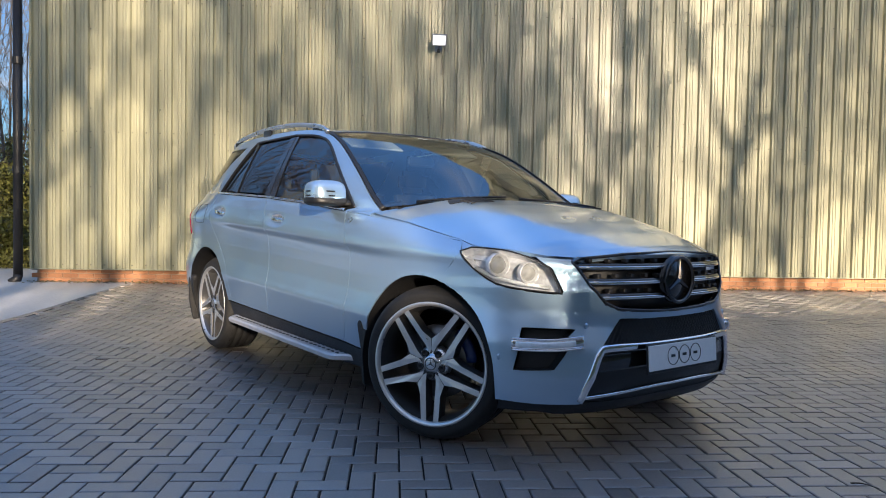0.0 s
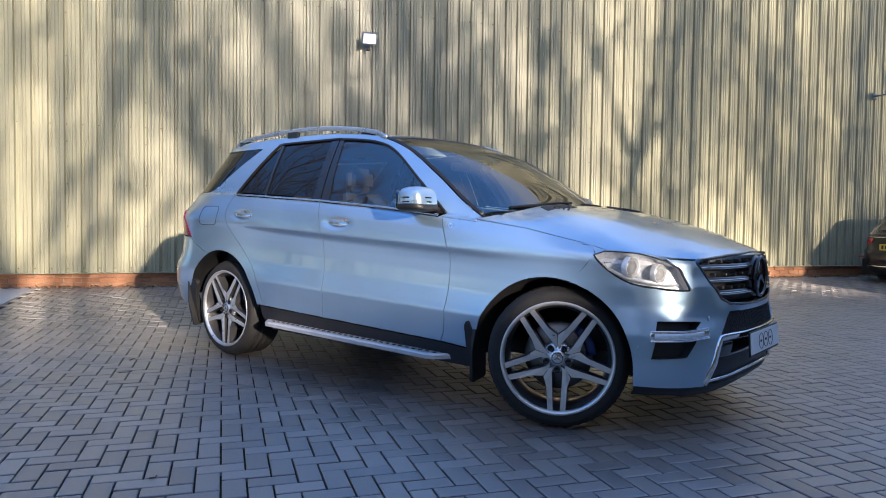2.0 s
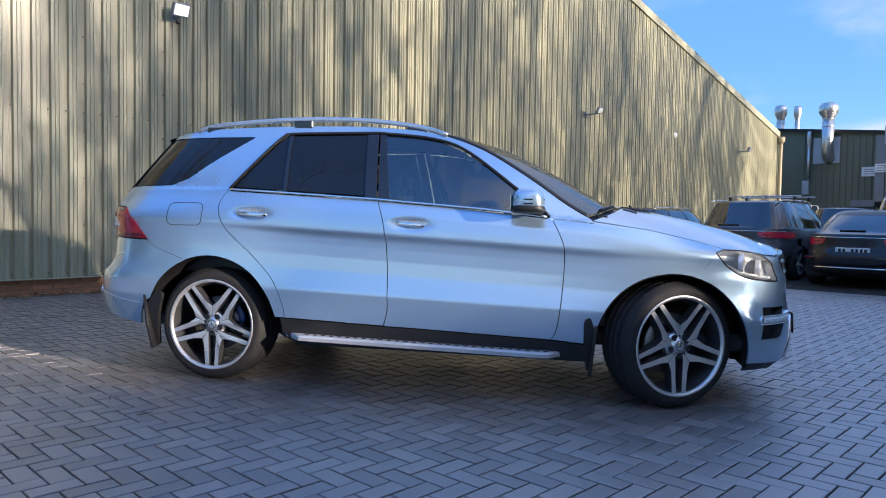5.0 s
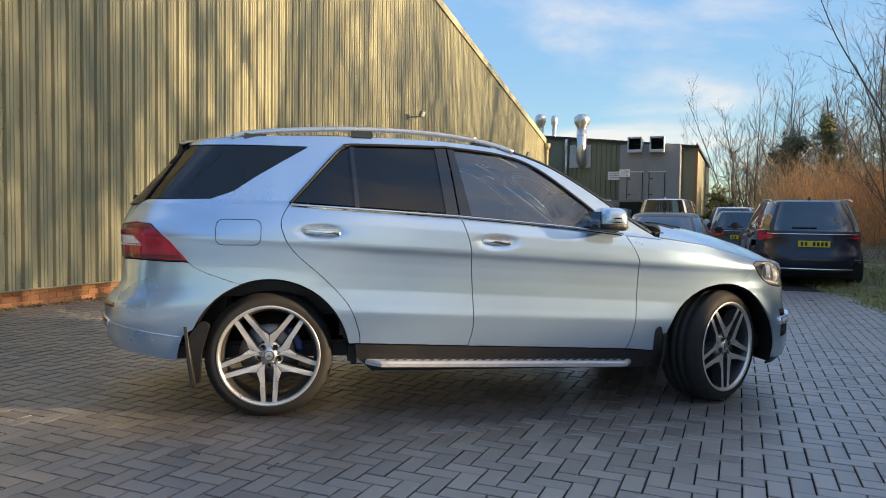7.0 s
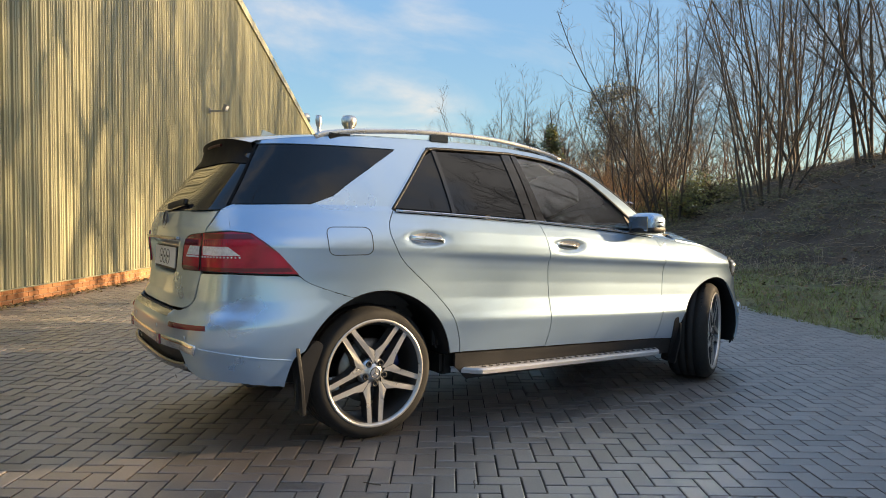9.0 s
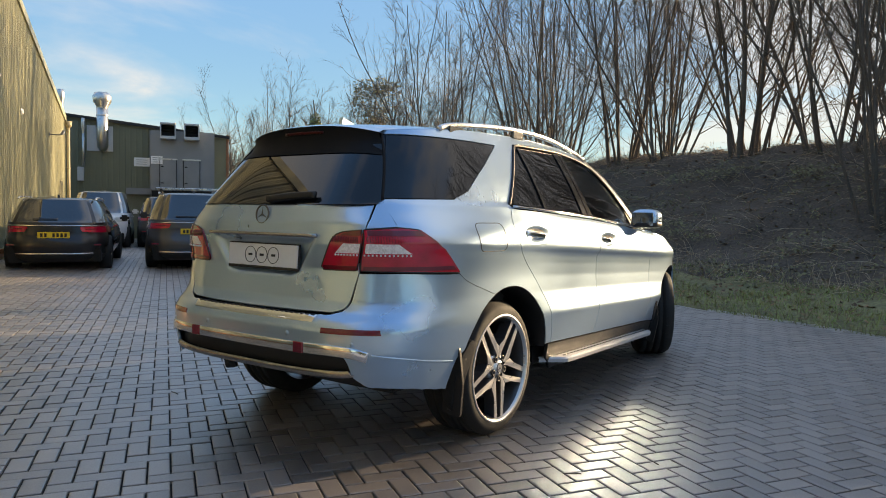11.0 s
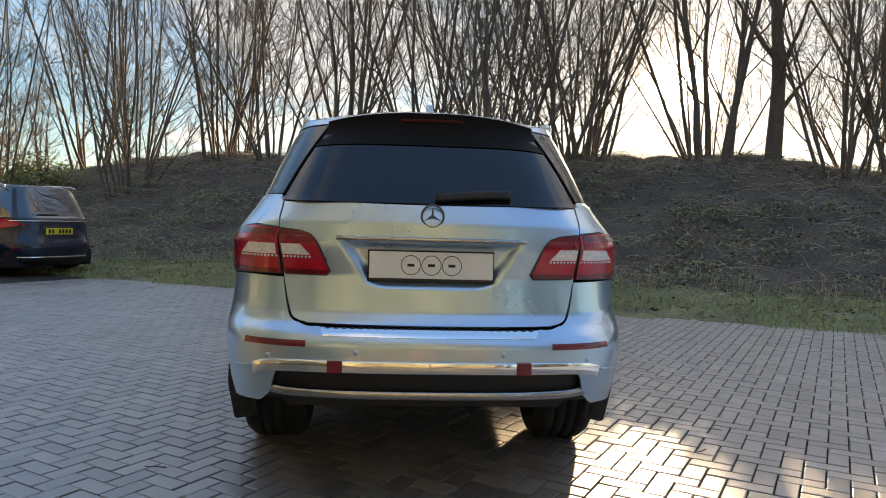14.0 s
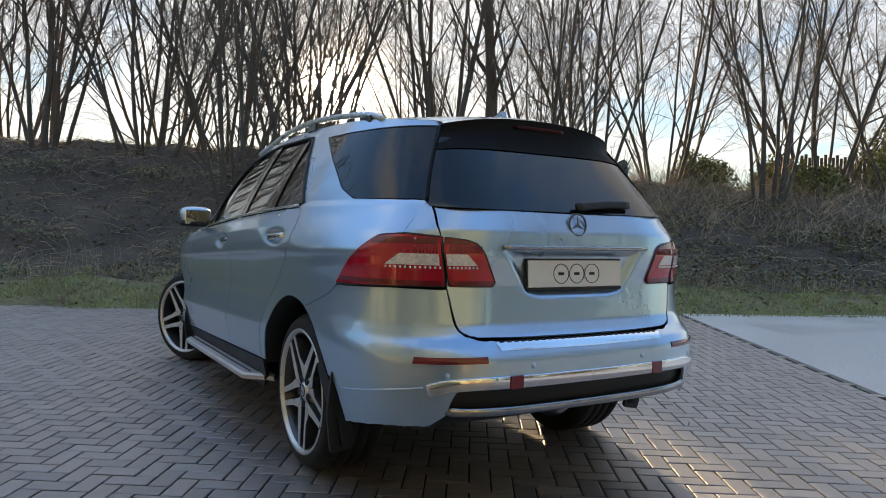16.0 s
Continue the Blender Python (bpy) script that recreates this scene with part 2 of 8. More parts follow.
def box(cx, cy, cz, sx, sy, sz, bev=0.0, rot=None):
    """Vertices and faces of a box with chamfered edges; sizes are full lengths."""
    bm = bmesh.new()
    bmesh.ops.create_cube(bm, size=1.0)
    for v in bm.verts:
        v.co = Vector((v.co.x * sx, v.co.y * sy, v.co.z * sz))
    if bev:
        bmesh.ops.bevel(bm, geom=bm.edges[:], offset=bev, segments=2 if bev > 0.01 else 1, affect="EDGES", clamp_overlap=True)
    bm.verts.index_update()
    r = rot or Matrix.Identity(3)
    vs = [r @ v.co + Vector((cx, cy, cz)) for v in bm.verts]
    fs = [[v.index for v in f.verts] for f in bm.faces]
    bm.free()
    return vs, fs


def merge(*parts):
    V, F = [], []
    for vs, fs in parts:
        o = len(V)
        V += [Vector(v) for v in vs]
        F += [[i + o for i in f] for f in fs]
    return V, F


def tube(points, radii, sides=8, cap=True):
    """A round tube along points; radii one number or one per point."""
    pts = [Vector(p) for p in points]
    if not hasattr(radii, "__len__"):
        radii = [radii] * len(pts)
    V, F = [], []
    side = None
    for i, p in enumerate(pts):
        d = (pts[min(i + 1, len(pts) - 1)] - pts[max(i - 1, 0)]).normalized()
        if side is None:
            side = d.orthogonal().normalized()
        side = (side - d * side.dot(d)).normalized()
        up = d.cross(side)
        for k in range(sides):
            a = 2 * math.pi * k / sides
            V.append(p + (side * math.cos(a) + up * math.sin(a)) * radii[i])
    for i in range(len(pts) - 1):
        for k in range(sides):
            a, b = i * sides + k, i * sides + (k + 1) % sides
            F.append([a, b, b + sides, a + sides])
    if cap:
        F.append(list(range(sides))[::-1])
        F.append([(len(pts) - 1) * sides + k for k in range(sides)])
    return V, F


def lathe(profile, seg=32, axis="z"):
    """Turn (radius, height) pairs about an axis."""
    V, F = [], []
    for r, h in profile:
        for k in range(seg):
            a = 2 * math.pi * k / seg
            c, s = r * math.cos(a), r * math.sin(a)
            V.append(Vector((c, s, h)) if axis == "z" else Vector((c, h, s)) if axis == "y" else Vector((h, c, s)))
    for i in range(len(profile) - 1):
        for k in range(seg):
            a, b = i * seg + k, i * seg + (k + 1) % seg
            F.append([a, b, b + seg, a + seg] if axis != "y" else [a, a + seg, b + seg, b])
    return V, F


# ---- plan: s runs along the warehouse wall, d away from it ----
WALL_A = radians(56.71)
W0 = Vector((-5.647, 1.832, 0))
WS = Vector((math.cos(WALL_A), math.sin(WALL_A), 0))
WD = Vector((math.sin(WALL_A), -math.cos(WALL_A), 0))


def W(s, d, z=0.0):
    return W0 + WS * s + WD * d + Vector((0, 0, z))


WALL_M = Matrix((( WS.x, WD.x, 0, W0.x), (WS.y, WD.y, 0, W0.y), (0, 0, 1, 0), (0, 0, 0, 1)))  # local x = s, y = d
S_L, S_R = -3.88, 25.1


def clad_z(s):
    return 0.288 + 0.001 * s


RIDGE = 8.9


def verge_z(s):
    return 6.90 - 0.222 * (s - 14.0) if s > RIDGE else 6.90 - 0.222 * (RIDGE - 14.0) - 0.222 * (RIDGE - s)


# warehouse: wall carcass, sheets, plinth
warehouse = tagged(new("warehouse"), "olive green corrugated steel warehouse on a brick plinth", "building")
vs, fs = [], []
ss = [S_L, RIDGE, S_R]
for d in (-0.08, -0.26):
    vs += [(s, d, 0.26) for s in ss] + [(s, d, verge_z(s)) for s in ss]
fs = [[0, 1, 4, 3], [1, 2, 5, 4], [6, 9, 10, 7], [7, 10, 11, 8], [0, 3, 9, 6], [2, 8, 11, 5], [3, 4, 10, 9], [4, 5, 11, 10]]
put("wall", mesh_of("wall", vs, fs, M_GREEND), warehouse, m=WALL_M)
# gable depth behind
vs2 = [(S_L, -0.26, 0), (S_R, -0.26, 0), (S_R, -30, 0), (S_L, -30, 0)]
top = [(S_L, -0.26, verge_z(S_L)), (RIDGE, -0.26, verge_z(RIDGE)), (S_R, -0.26, verge_z(S_R)), (S_R, -30, verge_z(S_R)), (RIDGE, -30, verge_z(RIDGE)), (S_L, -30, verge_z(S_L))]
put("roof", mesh_of("roof", top, [[0, 1, 4, 5], [1, 2, 3, 4]], M_GREEND), warehouse, m=WALL_M)
put("side_wall", mesh_of("side_wall", [vs2[0], vs2[3], top[5], top[0], vs2[1], vs2[2], top[3], top[2]], [[0, 1, 2, 3], [4, 7, 6, 5]], M_GREEND), warehouse, m=WALL_M)

# trapezoid sheets, one metre cover, five ribs
PITCH = 0.2


def sheet_profile():
    prof = []
    for i in range(5):
        o = i * PITCH
        prof += [(o + 0.0, 0.0), (o + 0.027, 0.0), (o + 0.040, -0.042), (o + 0.069, -0.042), (o + 0.082, 0.0), (o + 0.118, 0.0), (o + 0.123, 0.010), (o + 0.130, 0.010), (o + 0.136, 0.0), (o + 0.162, 0.0), (o + 0.167, 0.010), (o + 0.174, 0.010), (o + 0.180, 0.0)]
    prof.append((5 * PITCH, 0.0))
    return prof


s = S_L
k = 0
while s < S_R - 0.01:
    V, F = [], []
    prof = [(a, b) for a, b in sheet_profile() if s + a <= S_R + 1e-6]
    off = 0.0012 * (k % 2)
    for a, b in prof:
        V.append((s + a, b + off - 0.020, clad_z(s + a)))
        V.append((s + a, b + off - 0.020, verge_z(s + a)))
    for i in range(len(prof) - 1):
        F.append([2 * i, 2 * i + 2, 2 * i + 3, 2 * i + 1])
    put("sheet", mesh_of("sheet", V, F, M_CLAD), warehouse, m=WALL_M)
    s += 1.0
    k += 1
# fixings
V, F = [], []
for i in range(int((S_R - S_L) / PITCH)):
    sx = S_L + i * PITCH + 0.0535
    rows = [clad_z(sx) + 0.06, 2.32, 4.25]
    if i % 5 == 4:
        rows += [clad_z(sx) + 0.06 + 0.58 * j for j in range(1, 12)]
    for z in rows:
        if z < verge_z(sx) - 0.1:
            v, f = lathe([(0.0, 0.012), (0.008, 0.011), (0.010, 0.0)], 6, "y")
            o = len(V)
            V += [(sx + p[0] + 0.0015, -0.0615 + p[1], z + p[2]) for p in v]
            F += [[q + o for q in g] for g in f]
bolts = put("bolting", mesh_of("bolting", V, F, M_BOLT), warehouse, m=WALL_M)
tagged(bolts, kind="stuff")
# verge flashing and drip
V, F = [], []
for a, b in ((S_L, RIDGE), (RIDGE, S_R)):
    o = len(V)
    for s_ in (a, b):
        z = verge_z(s_)
        V += [(s_, -0.30, z + 0.05), (s_, 0.03, z + 0.05), (s_, 0.03, z - 0.16), (s_, -0.0, z - 0.16)]
    F += [[o + i, o + i + 1, o + i + 5, o + i + 4] for i in range(3)]
put("verge_flashing", mesh_of("verge_flashing", V, F, M_CLAD), warehouse, m=WALL_M)
V, F = merge(box((S_L + S_R) / 2, -0.03, 0, S_R - S_L, 0.10, 0.012, 0.003))
V = [(v[0], v[1], v[2] + clad_z(v[0]) - 0.004) for v in V]
put("drip_flashing", mesh_of("drip_flashing", V, F, M_CLAD), warehouse, m=WALL_M)
plinth = put("plinth", mesh_of("plinth", *box((S_L + 0.06 + S_R) / 2, -0.205, 0.06, S_R - S_L - 0.1, 0.24, 0.44), M_MORTAR), warehouse, m=WALL_M)

# corner downpipe
downpipe = tagged(new("downpipe"), "black round downpipe at the warehouse corner", "pipe")
put("pipe", mesh_of("pipe", *tube([W(S_L - 0.12, 0.06, z) for z in (0.16, 4.2)], 0.062, 16), M_BLACK, True), downpipe)
for z in (1.72, 3.3):
    put("collar", mesh_of("collar", *tube([W(S_L - 0.12, 0.06, z - 0.05), W(S_L - 0.12, 0.06, z + 0.05)], 0.074, 16), M_BLACK, False), downpipe)
put("shoe", mesh_of("shoe", *tube([W(S_L - 0.12, 0.06, 0.2), W(S_L - 0.13, 0.07, 0.13), W(S_L - 0.20, 0.12, 0.07)], 0.066, 16), M_BLACK, True), downpipe)

# ---- ground: paving, slab, grass, bank ----
SLAB_S = -2.38


def grass_d(s):
    """Where the paving ends and the grass begins."""
    if s < -1.0:
        return 10.75 + 0.20 * min(-1.0 - s, 5.0)
    return 10.6 - 0.155 * s if s < 14 else 8.43


def rise(d):
    """The yard lifts a little towards the warehouse wall."""
    t = max(0.0, min(1.0, (3.6 - d) / 3.6))
    return 0.088 * t * t * (3 - 2 * t)


BANK_S = [-60, -30, -15, -6, -2, 2, 8, 14, 18, 22, 26, 32, 60]
BANK_H = [0.0, 0.1, 2.3, 2.40, 2.55, 2.90, 3.02, 3.05, 3.15, 2.95, 2.4, 1.3, 0.7]


def bank_z(s, d):
    e = d - grass_d(s)
    if e <= 0:
        return 0.0
    t = max(0.0, min(1.0, (e - 2.3) / 8.2))
    z = 0.05 * min(1, e / 0.5) + 0.10 * min(1, e / 2.3) + float(np.interp(s, BANK_S, BANK_H)) * (t * t * (3 - 2 * t))
    if e > 10.5:
        z -= 0.06 * min(e - 10.5, 20)
    n = noise.noise(Vector((s * 0.5, d * 0.5, 3.0))) * 0.26 + noise.noise(Vector((s * 1.5, d * 1.5, 8.0))) * 0.14
    return max(z, 0.02) + n * min(1.0, max(0, e - 1.2) / 2.5)


def grid_sheet(name, s0, s1, ns, d0, d1, nd, fz, mat):
    V, F = [], []
    for i in range(ns + 1):
        for j in range(nd + 1):
            s_, d_ = s0 + (s1 - s0) * i / ns, d0 + (d1 - d0) * j / nd
            p = W(s_, d_)
            V.append((p.x, p.y, fz(s_, d_)))
    for i in range(ns):
        for j in range(nd):
            a = i * (nd + 1) + j
            F.append([a, a + nd + 1, a + nd + 2, a + 1])
    return put(name, mesh_of(name, V, F, mat, True))


# one sheet to the horizon, under the paving joints
far = [-1500, -600, -200, -80, -45]
coords_s = far + [-45 + 1.25 * i for i in range(1, 21)] + [-20 + 0.5 * i for i in range(1, 97)] + [28 + 1.25 * i for i in range(1, 30)] + [90, 140, 300, 700, 1500]
coords_d = [-1500, -500, -120, -40, -0.3] + [9.0 + 0.5 * i for i in range(0, 45)] + [40, 60, 120, 400, 1500]
V, F = [], []
for a in coords_s:
    for b in coords_d:
        p = W(a, b)
        z = bank_z(a, b)
        if b < 15 and z == 0:
            z = -0.03
        V.append((p.x, p.y, z))
n = len(coords_d)
F = [[i * n + j, (i + 1) * n + j, (i + 1) * n + j + 1, i * n + j + 1] for i in range(len(coords_s) - 1) for j in range(n - 1)]
ground = put("ground", mesh_of("ground", V, F, [M_JOINT, M_GRASS, M_BANK], True))
for poly in ground.data.polygons:
    c = poly.center - W0
    s_, d_ = c.dot(WS), c.dot(WD)
    g = grass_d(s_)
    poly.material_index = 0 if d_ < g - 0.3 and abs(s_) < 60 and d_ > -1 else 1 if d_ < g + 2.6 else 2
tagged(ground, "yard bed, winter grass strip and leaf covered earth bank", "ground", kind="structure")
slab = grid_sheet("slab", -34.0, SLAB_S, 20, -24.0, 0.0, 4, lambda a, b: 0.088, M_CONC)
V, F = [], []
for a in np.linspace(-34.0, SLAB_S, 24):
    for b in np.linspace(0.0, 1.0, 25):
        p = W(a, b * (grass_d(a) + 0.12))
        V.append((p.x, p.y, rise(b * grass_d(a)) + 0.008))
V += [(*W(SLAB_S, b * (grass_d(SLAB_S) + 0.12)).xy, -0.03) for b in np.linspace(0.0, 1.0, 25)]
F = [[i * 25 + j, (i + 1) * 25 + j, (i + 1) * 25 + j + 1, i * 25 + j + 1] for i in range(24) for j in range(24)]
put("slab_bay", mesh_of("slab_bay", V, F, M_CONC), slab)
tagged(slab, "pale worn concrete slab beside the block paving", "concrete", kind="structure")

# ---- panel tools: curved sheet panels cut from smooth charts ----
def sstep(a, b, x):
    t = np.clip((x - a) / (b - a), 0, 1)
    return t * t * (3 - 2 * t)


def dense(pts, step=0.01, closed=True, curve=()):
    """Resample a polyline; the stretches whose start index is in curve are rounded as splines."""
    pts = [np.array(p, float) for p in pts]
    n = len(pts)
    out = []
    for i in range(n if closed else n - 1):
        p1, p2 = pts[i], pts[(i + 1) % n]
        k = max(2, int(np.linalg.norm(p2 - p1) / step))
        if i in curve:
            p0 = pts[i - 1] if (i - 1) % n in curve and (closed or i > 0) else p1
            p3 = pts[(i + 2) % n] if (i + 1) % n in curve and (closed or i < n - 2) else p2
            for j in range(k):
                t = j / k
                out.append(0.5 * ((2 * p1) + (p2 - p0) * t + (2 * p0 - 5 * p1 + 4 * p2 - p3) * t * t + (3 * p1 - p0 - 3 * p2 + p3) * t ** 3))
        else:
            for j in range(k):
                out.append(p1 + (p2 - p1) * j / k)
    return np.array(out)


def rounded(pts, r, n=5):
    """A polygon with its corners rounded by radius r."""
    out = []
    m = len(pts)
    P = [np.array(p, float) for p in pts]
    for i in range(m):
        a, b, c = P[i - 1], P[i], P[(i + 1) % m]
        rr = min(r, np.linalg.norm(a - b) * 0.45, np.linalg.norm(c - b) * 0.45)
        p, q = b + (a - b) / np.linalg.norm(a - b) * rr, b + (c - b) / np.linalg.norm(c - b) * rr
        for k in range(n + 1):
            t = k / n
            out.append((1 - t) ** 2 * p + 2 * t * (1 - t) * b + t * t * q)
    return [tuple(o) for o in out]


def inside(P, poly):
    x, y = P[:, 0], P[:, 1]
    res = np.zeros(len(P), bool)
    a = poly
    b = np.roll(poly, -1, axis=0)
    for (x1, y1), (x2, y2) in zip(a, b):
        c = ((y1 > y) != (y2 > y))
        if y1 != y2:
            res ^= c & (x < (x2 - x1) * (y - y1) / (y2 - y1) + x1)
    return res


def nearest(P, poly):
    """Nearest points on closed polylines."""
    best = np.full(len(P), 1e9)
    out = P.copy()
    for a, b in zip(poly, np.roll(poly, -1, axis=0)):
        d = b - a
        L = d @ d
        t = np.clip(((P - a) @ d) / L, 0, 1) if L > 0 else np.zeros(len(P))
        q = a + t[:, None] * d
        dist = np.sum((P - q) ** 2, axis=1)
        m = dist < best
        best[m] = dist[m]
        out[m] = q[m]
    return out, np.sqrt(best)


def panel(outline, chart, h=(0.02, 0.02), holes=(), flange=0.012, gap=0.0026, out=(0, 1, 0), side=1, lift=0.0):
    """A sheet cut along outline from chart(u, v) -> xyz, with an edge turned in. h: cell size in chart units."""
    sc = np.array([1.0 / h[0], 1.0 / h[1]])
    loops = [np.asarray(outline, float) * sc] + [np.asarray(o, float) * sc for o in holes]
    lo, hi = loops[0].min(0), loops[0].max(0)
    n0, m0 = int(math.ceil(hi[0] - lo[0])) + 1, int(math.ceil(hi[1] - lo[1])) + 1
    lo = lo - 0.5 * (np.array([n0, m0]) - (hi - lo))
    I, J = np.meshgrid(np.arange(n0), np.arange(m0), indexing="ij")
    C = np.stack([I.ravel() + 0.5, J.ravel() + 0.5], 1) + lo
    keep = inside(C, loops[0])
    for l in loops[1:]:
        keep &= ~inside(C, l)
    keep = keep.reshape(n0, m0)
    Vi, Vj = np.meshgrid(np.arange(n0 + 1), np.arange(m0 + 1), indexing="ij")
    P = np.stack([Vi.ravel(), Vj.ravel()], 1).astype(float) + lo
    pad = np.zeros((n0 + 2, m0 + 2), bool)
    pad[1:-1, 1:-1] = keep
    cnt = pad[:-1, :-1].astype(int) + pad[1:, :-1] + pad[:-1, 1:] + pad[1:, 1:]
    cnt = cnt.ravel()
    bd = np.where((cnt > 0) & (cnt < 4))[0]
    if len(bd) == 0:
        return [], []
    allp, dist = None, None
    for l in loops:
        q, d = nearest(P[bd], l)
        if allp is None:
            allp, dist = q, d
        else:
            m = d < dist
            allp[m], dist[m] = q[m], d[m]
    orig = P[bd].copy()
    P[bd] = allp
    # sharp corners keep a vertex of their own
    for l in loops:
        a, b, c = np.roll(l, 1, axis=0), l, np.roll(l, -1, axis=0)
        u, w = b - a, c - b
        cosang = np.sum(u * w, 1) / (np.linalg.norm(u, axis=1) * np.linalg.norm(w, axis=1) + 1e-9)
        for p in b[cosang < 0.82]:
            k = bd[np.argmin(np.sum((P[bd] - p) ** 2, 1))]
            if np.sum((P[k] - p) ** 2) < 1.6:
                P[k] = p
    # one relaxing pass inside
    G = P.reshape(n0 + 1, m0 + 1, 2)
    full = (cnt == 4).reshape(n0 + 1, m0 + 1)
    for _ in range(2):
        A = G.copy()
        A[1:-1, 1:-1] = 0.5 * G[1:-1, 1:-1] + 0.125 * (G[:-2, 1:-1] + G[2:, 1:-1] + G[1:-1, :-2] + G[1:-1, 2:])
        G = np.where(full[..., None], A, G)
    P = G.reshape(-1, 2)
    # draw the rim in by half the gap
    if gap:
        cen = np.zeros_like(P)
        num = np.zeros(len(P))
        for di, dj in ((0, 0), (1, 0), (0, 1), (1, 1)):
            ids = ((I + di) * (m0 + 1) + (J + dj))[keep]
            np.add.at(cen, ids, C.reshape(n0, m0, 2)[keep])
            np.add.at(num, ids, 1)
        v = (cen[bd] / np.maximum(num[bd], 1)[:, None] - orig) * np.array(h)
        nv = np.linalg.norm(v, axis=1)
        nv[nv < 1e-6] = 1
        P[bd] += v / nv[:, None] * gap * sc
    used = np.where(cnt > 0)[0]
    remap = -np.ones(len(P), int)
    remap[used] = np.arange(len(used))
    UV = P[used] / sc
    X = np.array([chart(u, v) for u, v in UV])
    ii, jj = np.where(keep)
    st = m0 + 1
    Q = np.stack([remap[ii * st + jj], remap[(ii + 1) * st + jj], remap[(ii + 1) * st + jj + 1], remap[ii * st + jj + 1]], 1)
    nrm = np.cross(X[Q[:, 2]] - X[Q[:, 0]], X[Q[:, 3]] - X[Q[:, 1]])
    if (nrm @ np.array(out, float)).sum() < 0:
        Q = Q[:, ::-1]
        nrm = -nrm
    vn = np.zeros_like(X)
    for k in range(4):
        np.add.at(vn, Q[:, k], nrm)
    vn /= np.linalg.norm(vn, axis=1)[:, None] + 1e-12
    X = X + vn * lift
    V = [tuple(p) for p in X]
    F = [list(map(int, q)) for q in Q]
    if flange:
        edges = {}
        for f in F:
            for a, b in zip(f, f[1:] + f[:1]):
                if (b, a) in edges:
                    del edges[(b, a)]
                else:
                    edges[(a, b)] = 1
        mp = {}
        for a, b in edges:
            for k in (a, b):
                if k not in mp:
                    mp[k] = len(V)
                    V.append(V[k])
                    V.append(tuple(X[k] - vn[k] * flange))
        for a, b in edges:
            F.append([mp[b], mp[a], mp[a] + 1, mp[b] + 1])
    if side < 0:
        V = [(x, -y, z) for x, y, z in V]
        F = [f[::-1] for f in F]
    return V, F


def part(name, vf, mat, parent, label="", smooth=True):
    me = mesh_of(name, vf[0], vf[1], mat, smooth)
    return put(name, me, parent, label)


def flatpart(name, vf, mat, parent, label=""):
    """A part with flat faces but for gentle angles."""
    me = mesh_of(name, vf[0], vf[1], mat, True)
    me.set_sharp_from_angle(angle=radians(32))
    return put(name, me, parent, label)


def ribbon(points, wid, hgt, up=None):
    """A bar of rounded section swept along points. wid lies along up x direction."""
    sec = rounded([(-wid / 2, -hgt / 2), (wid / 2, -hgt / 2), (wid / 2, hgt / 2), (-wid / 2, hgt / 2)], min(wid, hgt) * 0.35, 2)
    V, F = [], []
    n = len(sec)
    pts = [Vector(p) for p in points]
    for i, p in enumerate(pts):
        d = (pts[min(i + 1, len(pts) - 1)] - pts[max(i - 1, 0)]).normalized()
        u = Vector(up[i] if up and hasattr(up[0], "__len__") else up or (0, 0, 1))
        s_ = d.cross(u).normalized()
        u = s_.cross(d)
        V += [p + s_ * a + u * b for a, b in sec]
    for i in range(len(pts) - 1):
        for k in range(n):
            a, b = i * n + k, i * n + (k + 1) % n
            F.append([a, b, b + n, a + n])
    F.append(list(range(n))[::-1])
    F.append([(len(pts) - 1) * n + k for k in range(n)])
    return V, F


def extrude(poly, y0, y1, bev=0.0, frame_=None):
    """A prism: polygon (a, b) swept from y0 to y1 in a local frame (a, depth, b)."""
    n = len(poly)
    if bev:
        c = np.mean(np.array(poly), 0)
        small = [tuple(c + (np.array(p) - c) * (1 - bev / max(1e-6, np.linalg.norm(np.array(p) - c)))) for p in poly]
        s = 1 if y1 > y0 else -1
        V = [(a, y0, b) for a, b in poly] + [(a, y1 - s * bev, b) for a, b in poly] + [(a, y1, b) for a, b in small]
        F = [[i, (i + 1) % n, n + (i + 1) % n, n + i] for i in range(n)] + [[n + i, n + (i + 1) % n, 2 * n + (i + 1) % n, 2 * n + i] for i in range(n)]
        F.append([2 * n + i for i in range(n)])
        F.append(list(range(n))[::-1])
    else:
        V = [(a, y0, b) for a, b in poly] + [(a, y1, b) for a, b in poly]
        F = [[i, (i + 1) % n, n + (i + 1) % n, n + i] for i in range(n)] + [list(range(n))[::-1], [n + i for i in range(n)]]
    # outward faces
    bm = bmesh.new()
    vs_ = [bm.verts.new(v) for v in V]
    for f in F:
        bm.faces.new([vs_[i] for i in f])
    bmesh.ops.recalc_face_normals(bm, faces=bm.faces[:])
    bm.verts.index_update()
    V = [v.co.copy() for v in bm.verts]
    F = [[v.index for v in f.verts] for f in bm.faces]
    bm.free()
    if frame_ is not None:
        V = [frame_ @ v for v in V]
    return V, F

# ---- the silver sport utility car ----
def paint_material():
    m = material("silver_metallic_paint", (0.398, 0.553, 0.712), 0.29, metal=0.75, vary=0.03, scale=1.5, fine=400, coat=1.0, rvary=0.08)
    m.node_tree.nodes["Principled BSDF"].inputs["Coat IOR"].default_value = 1.75
    return m


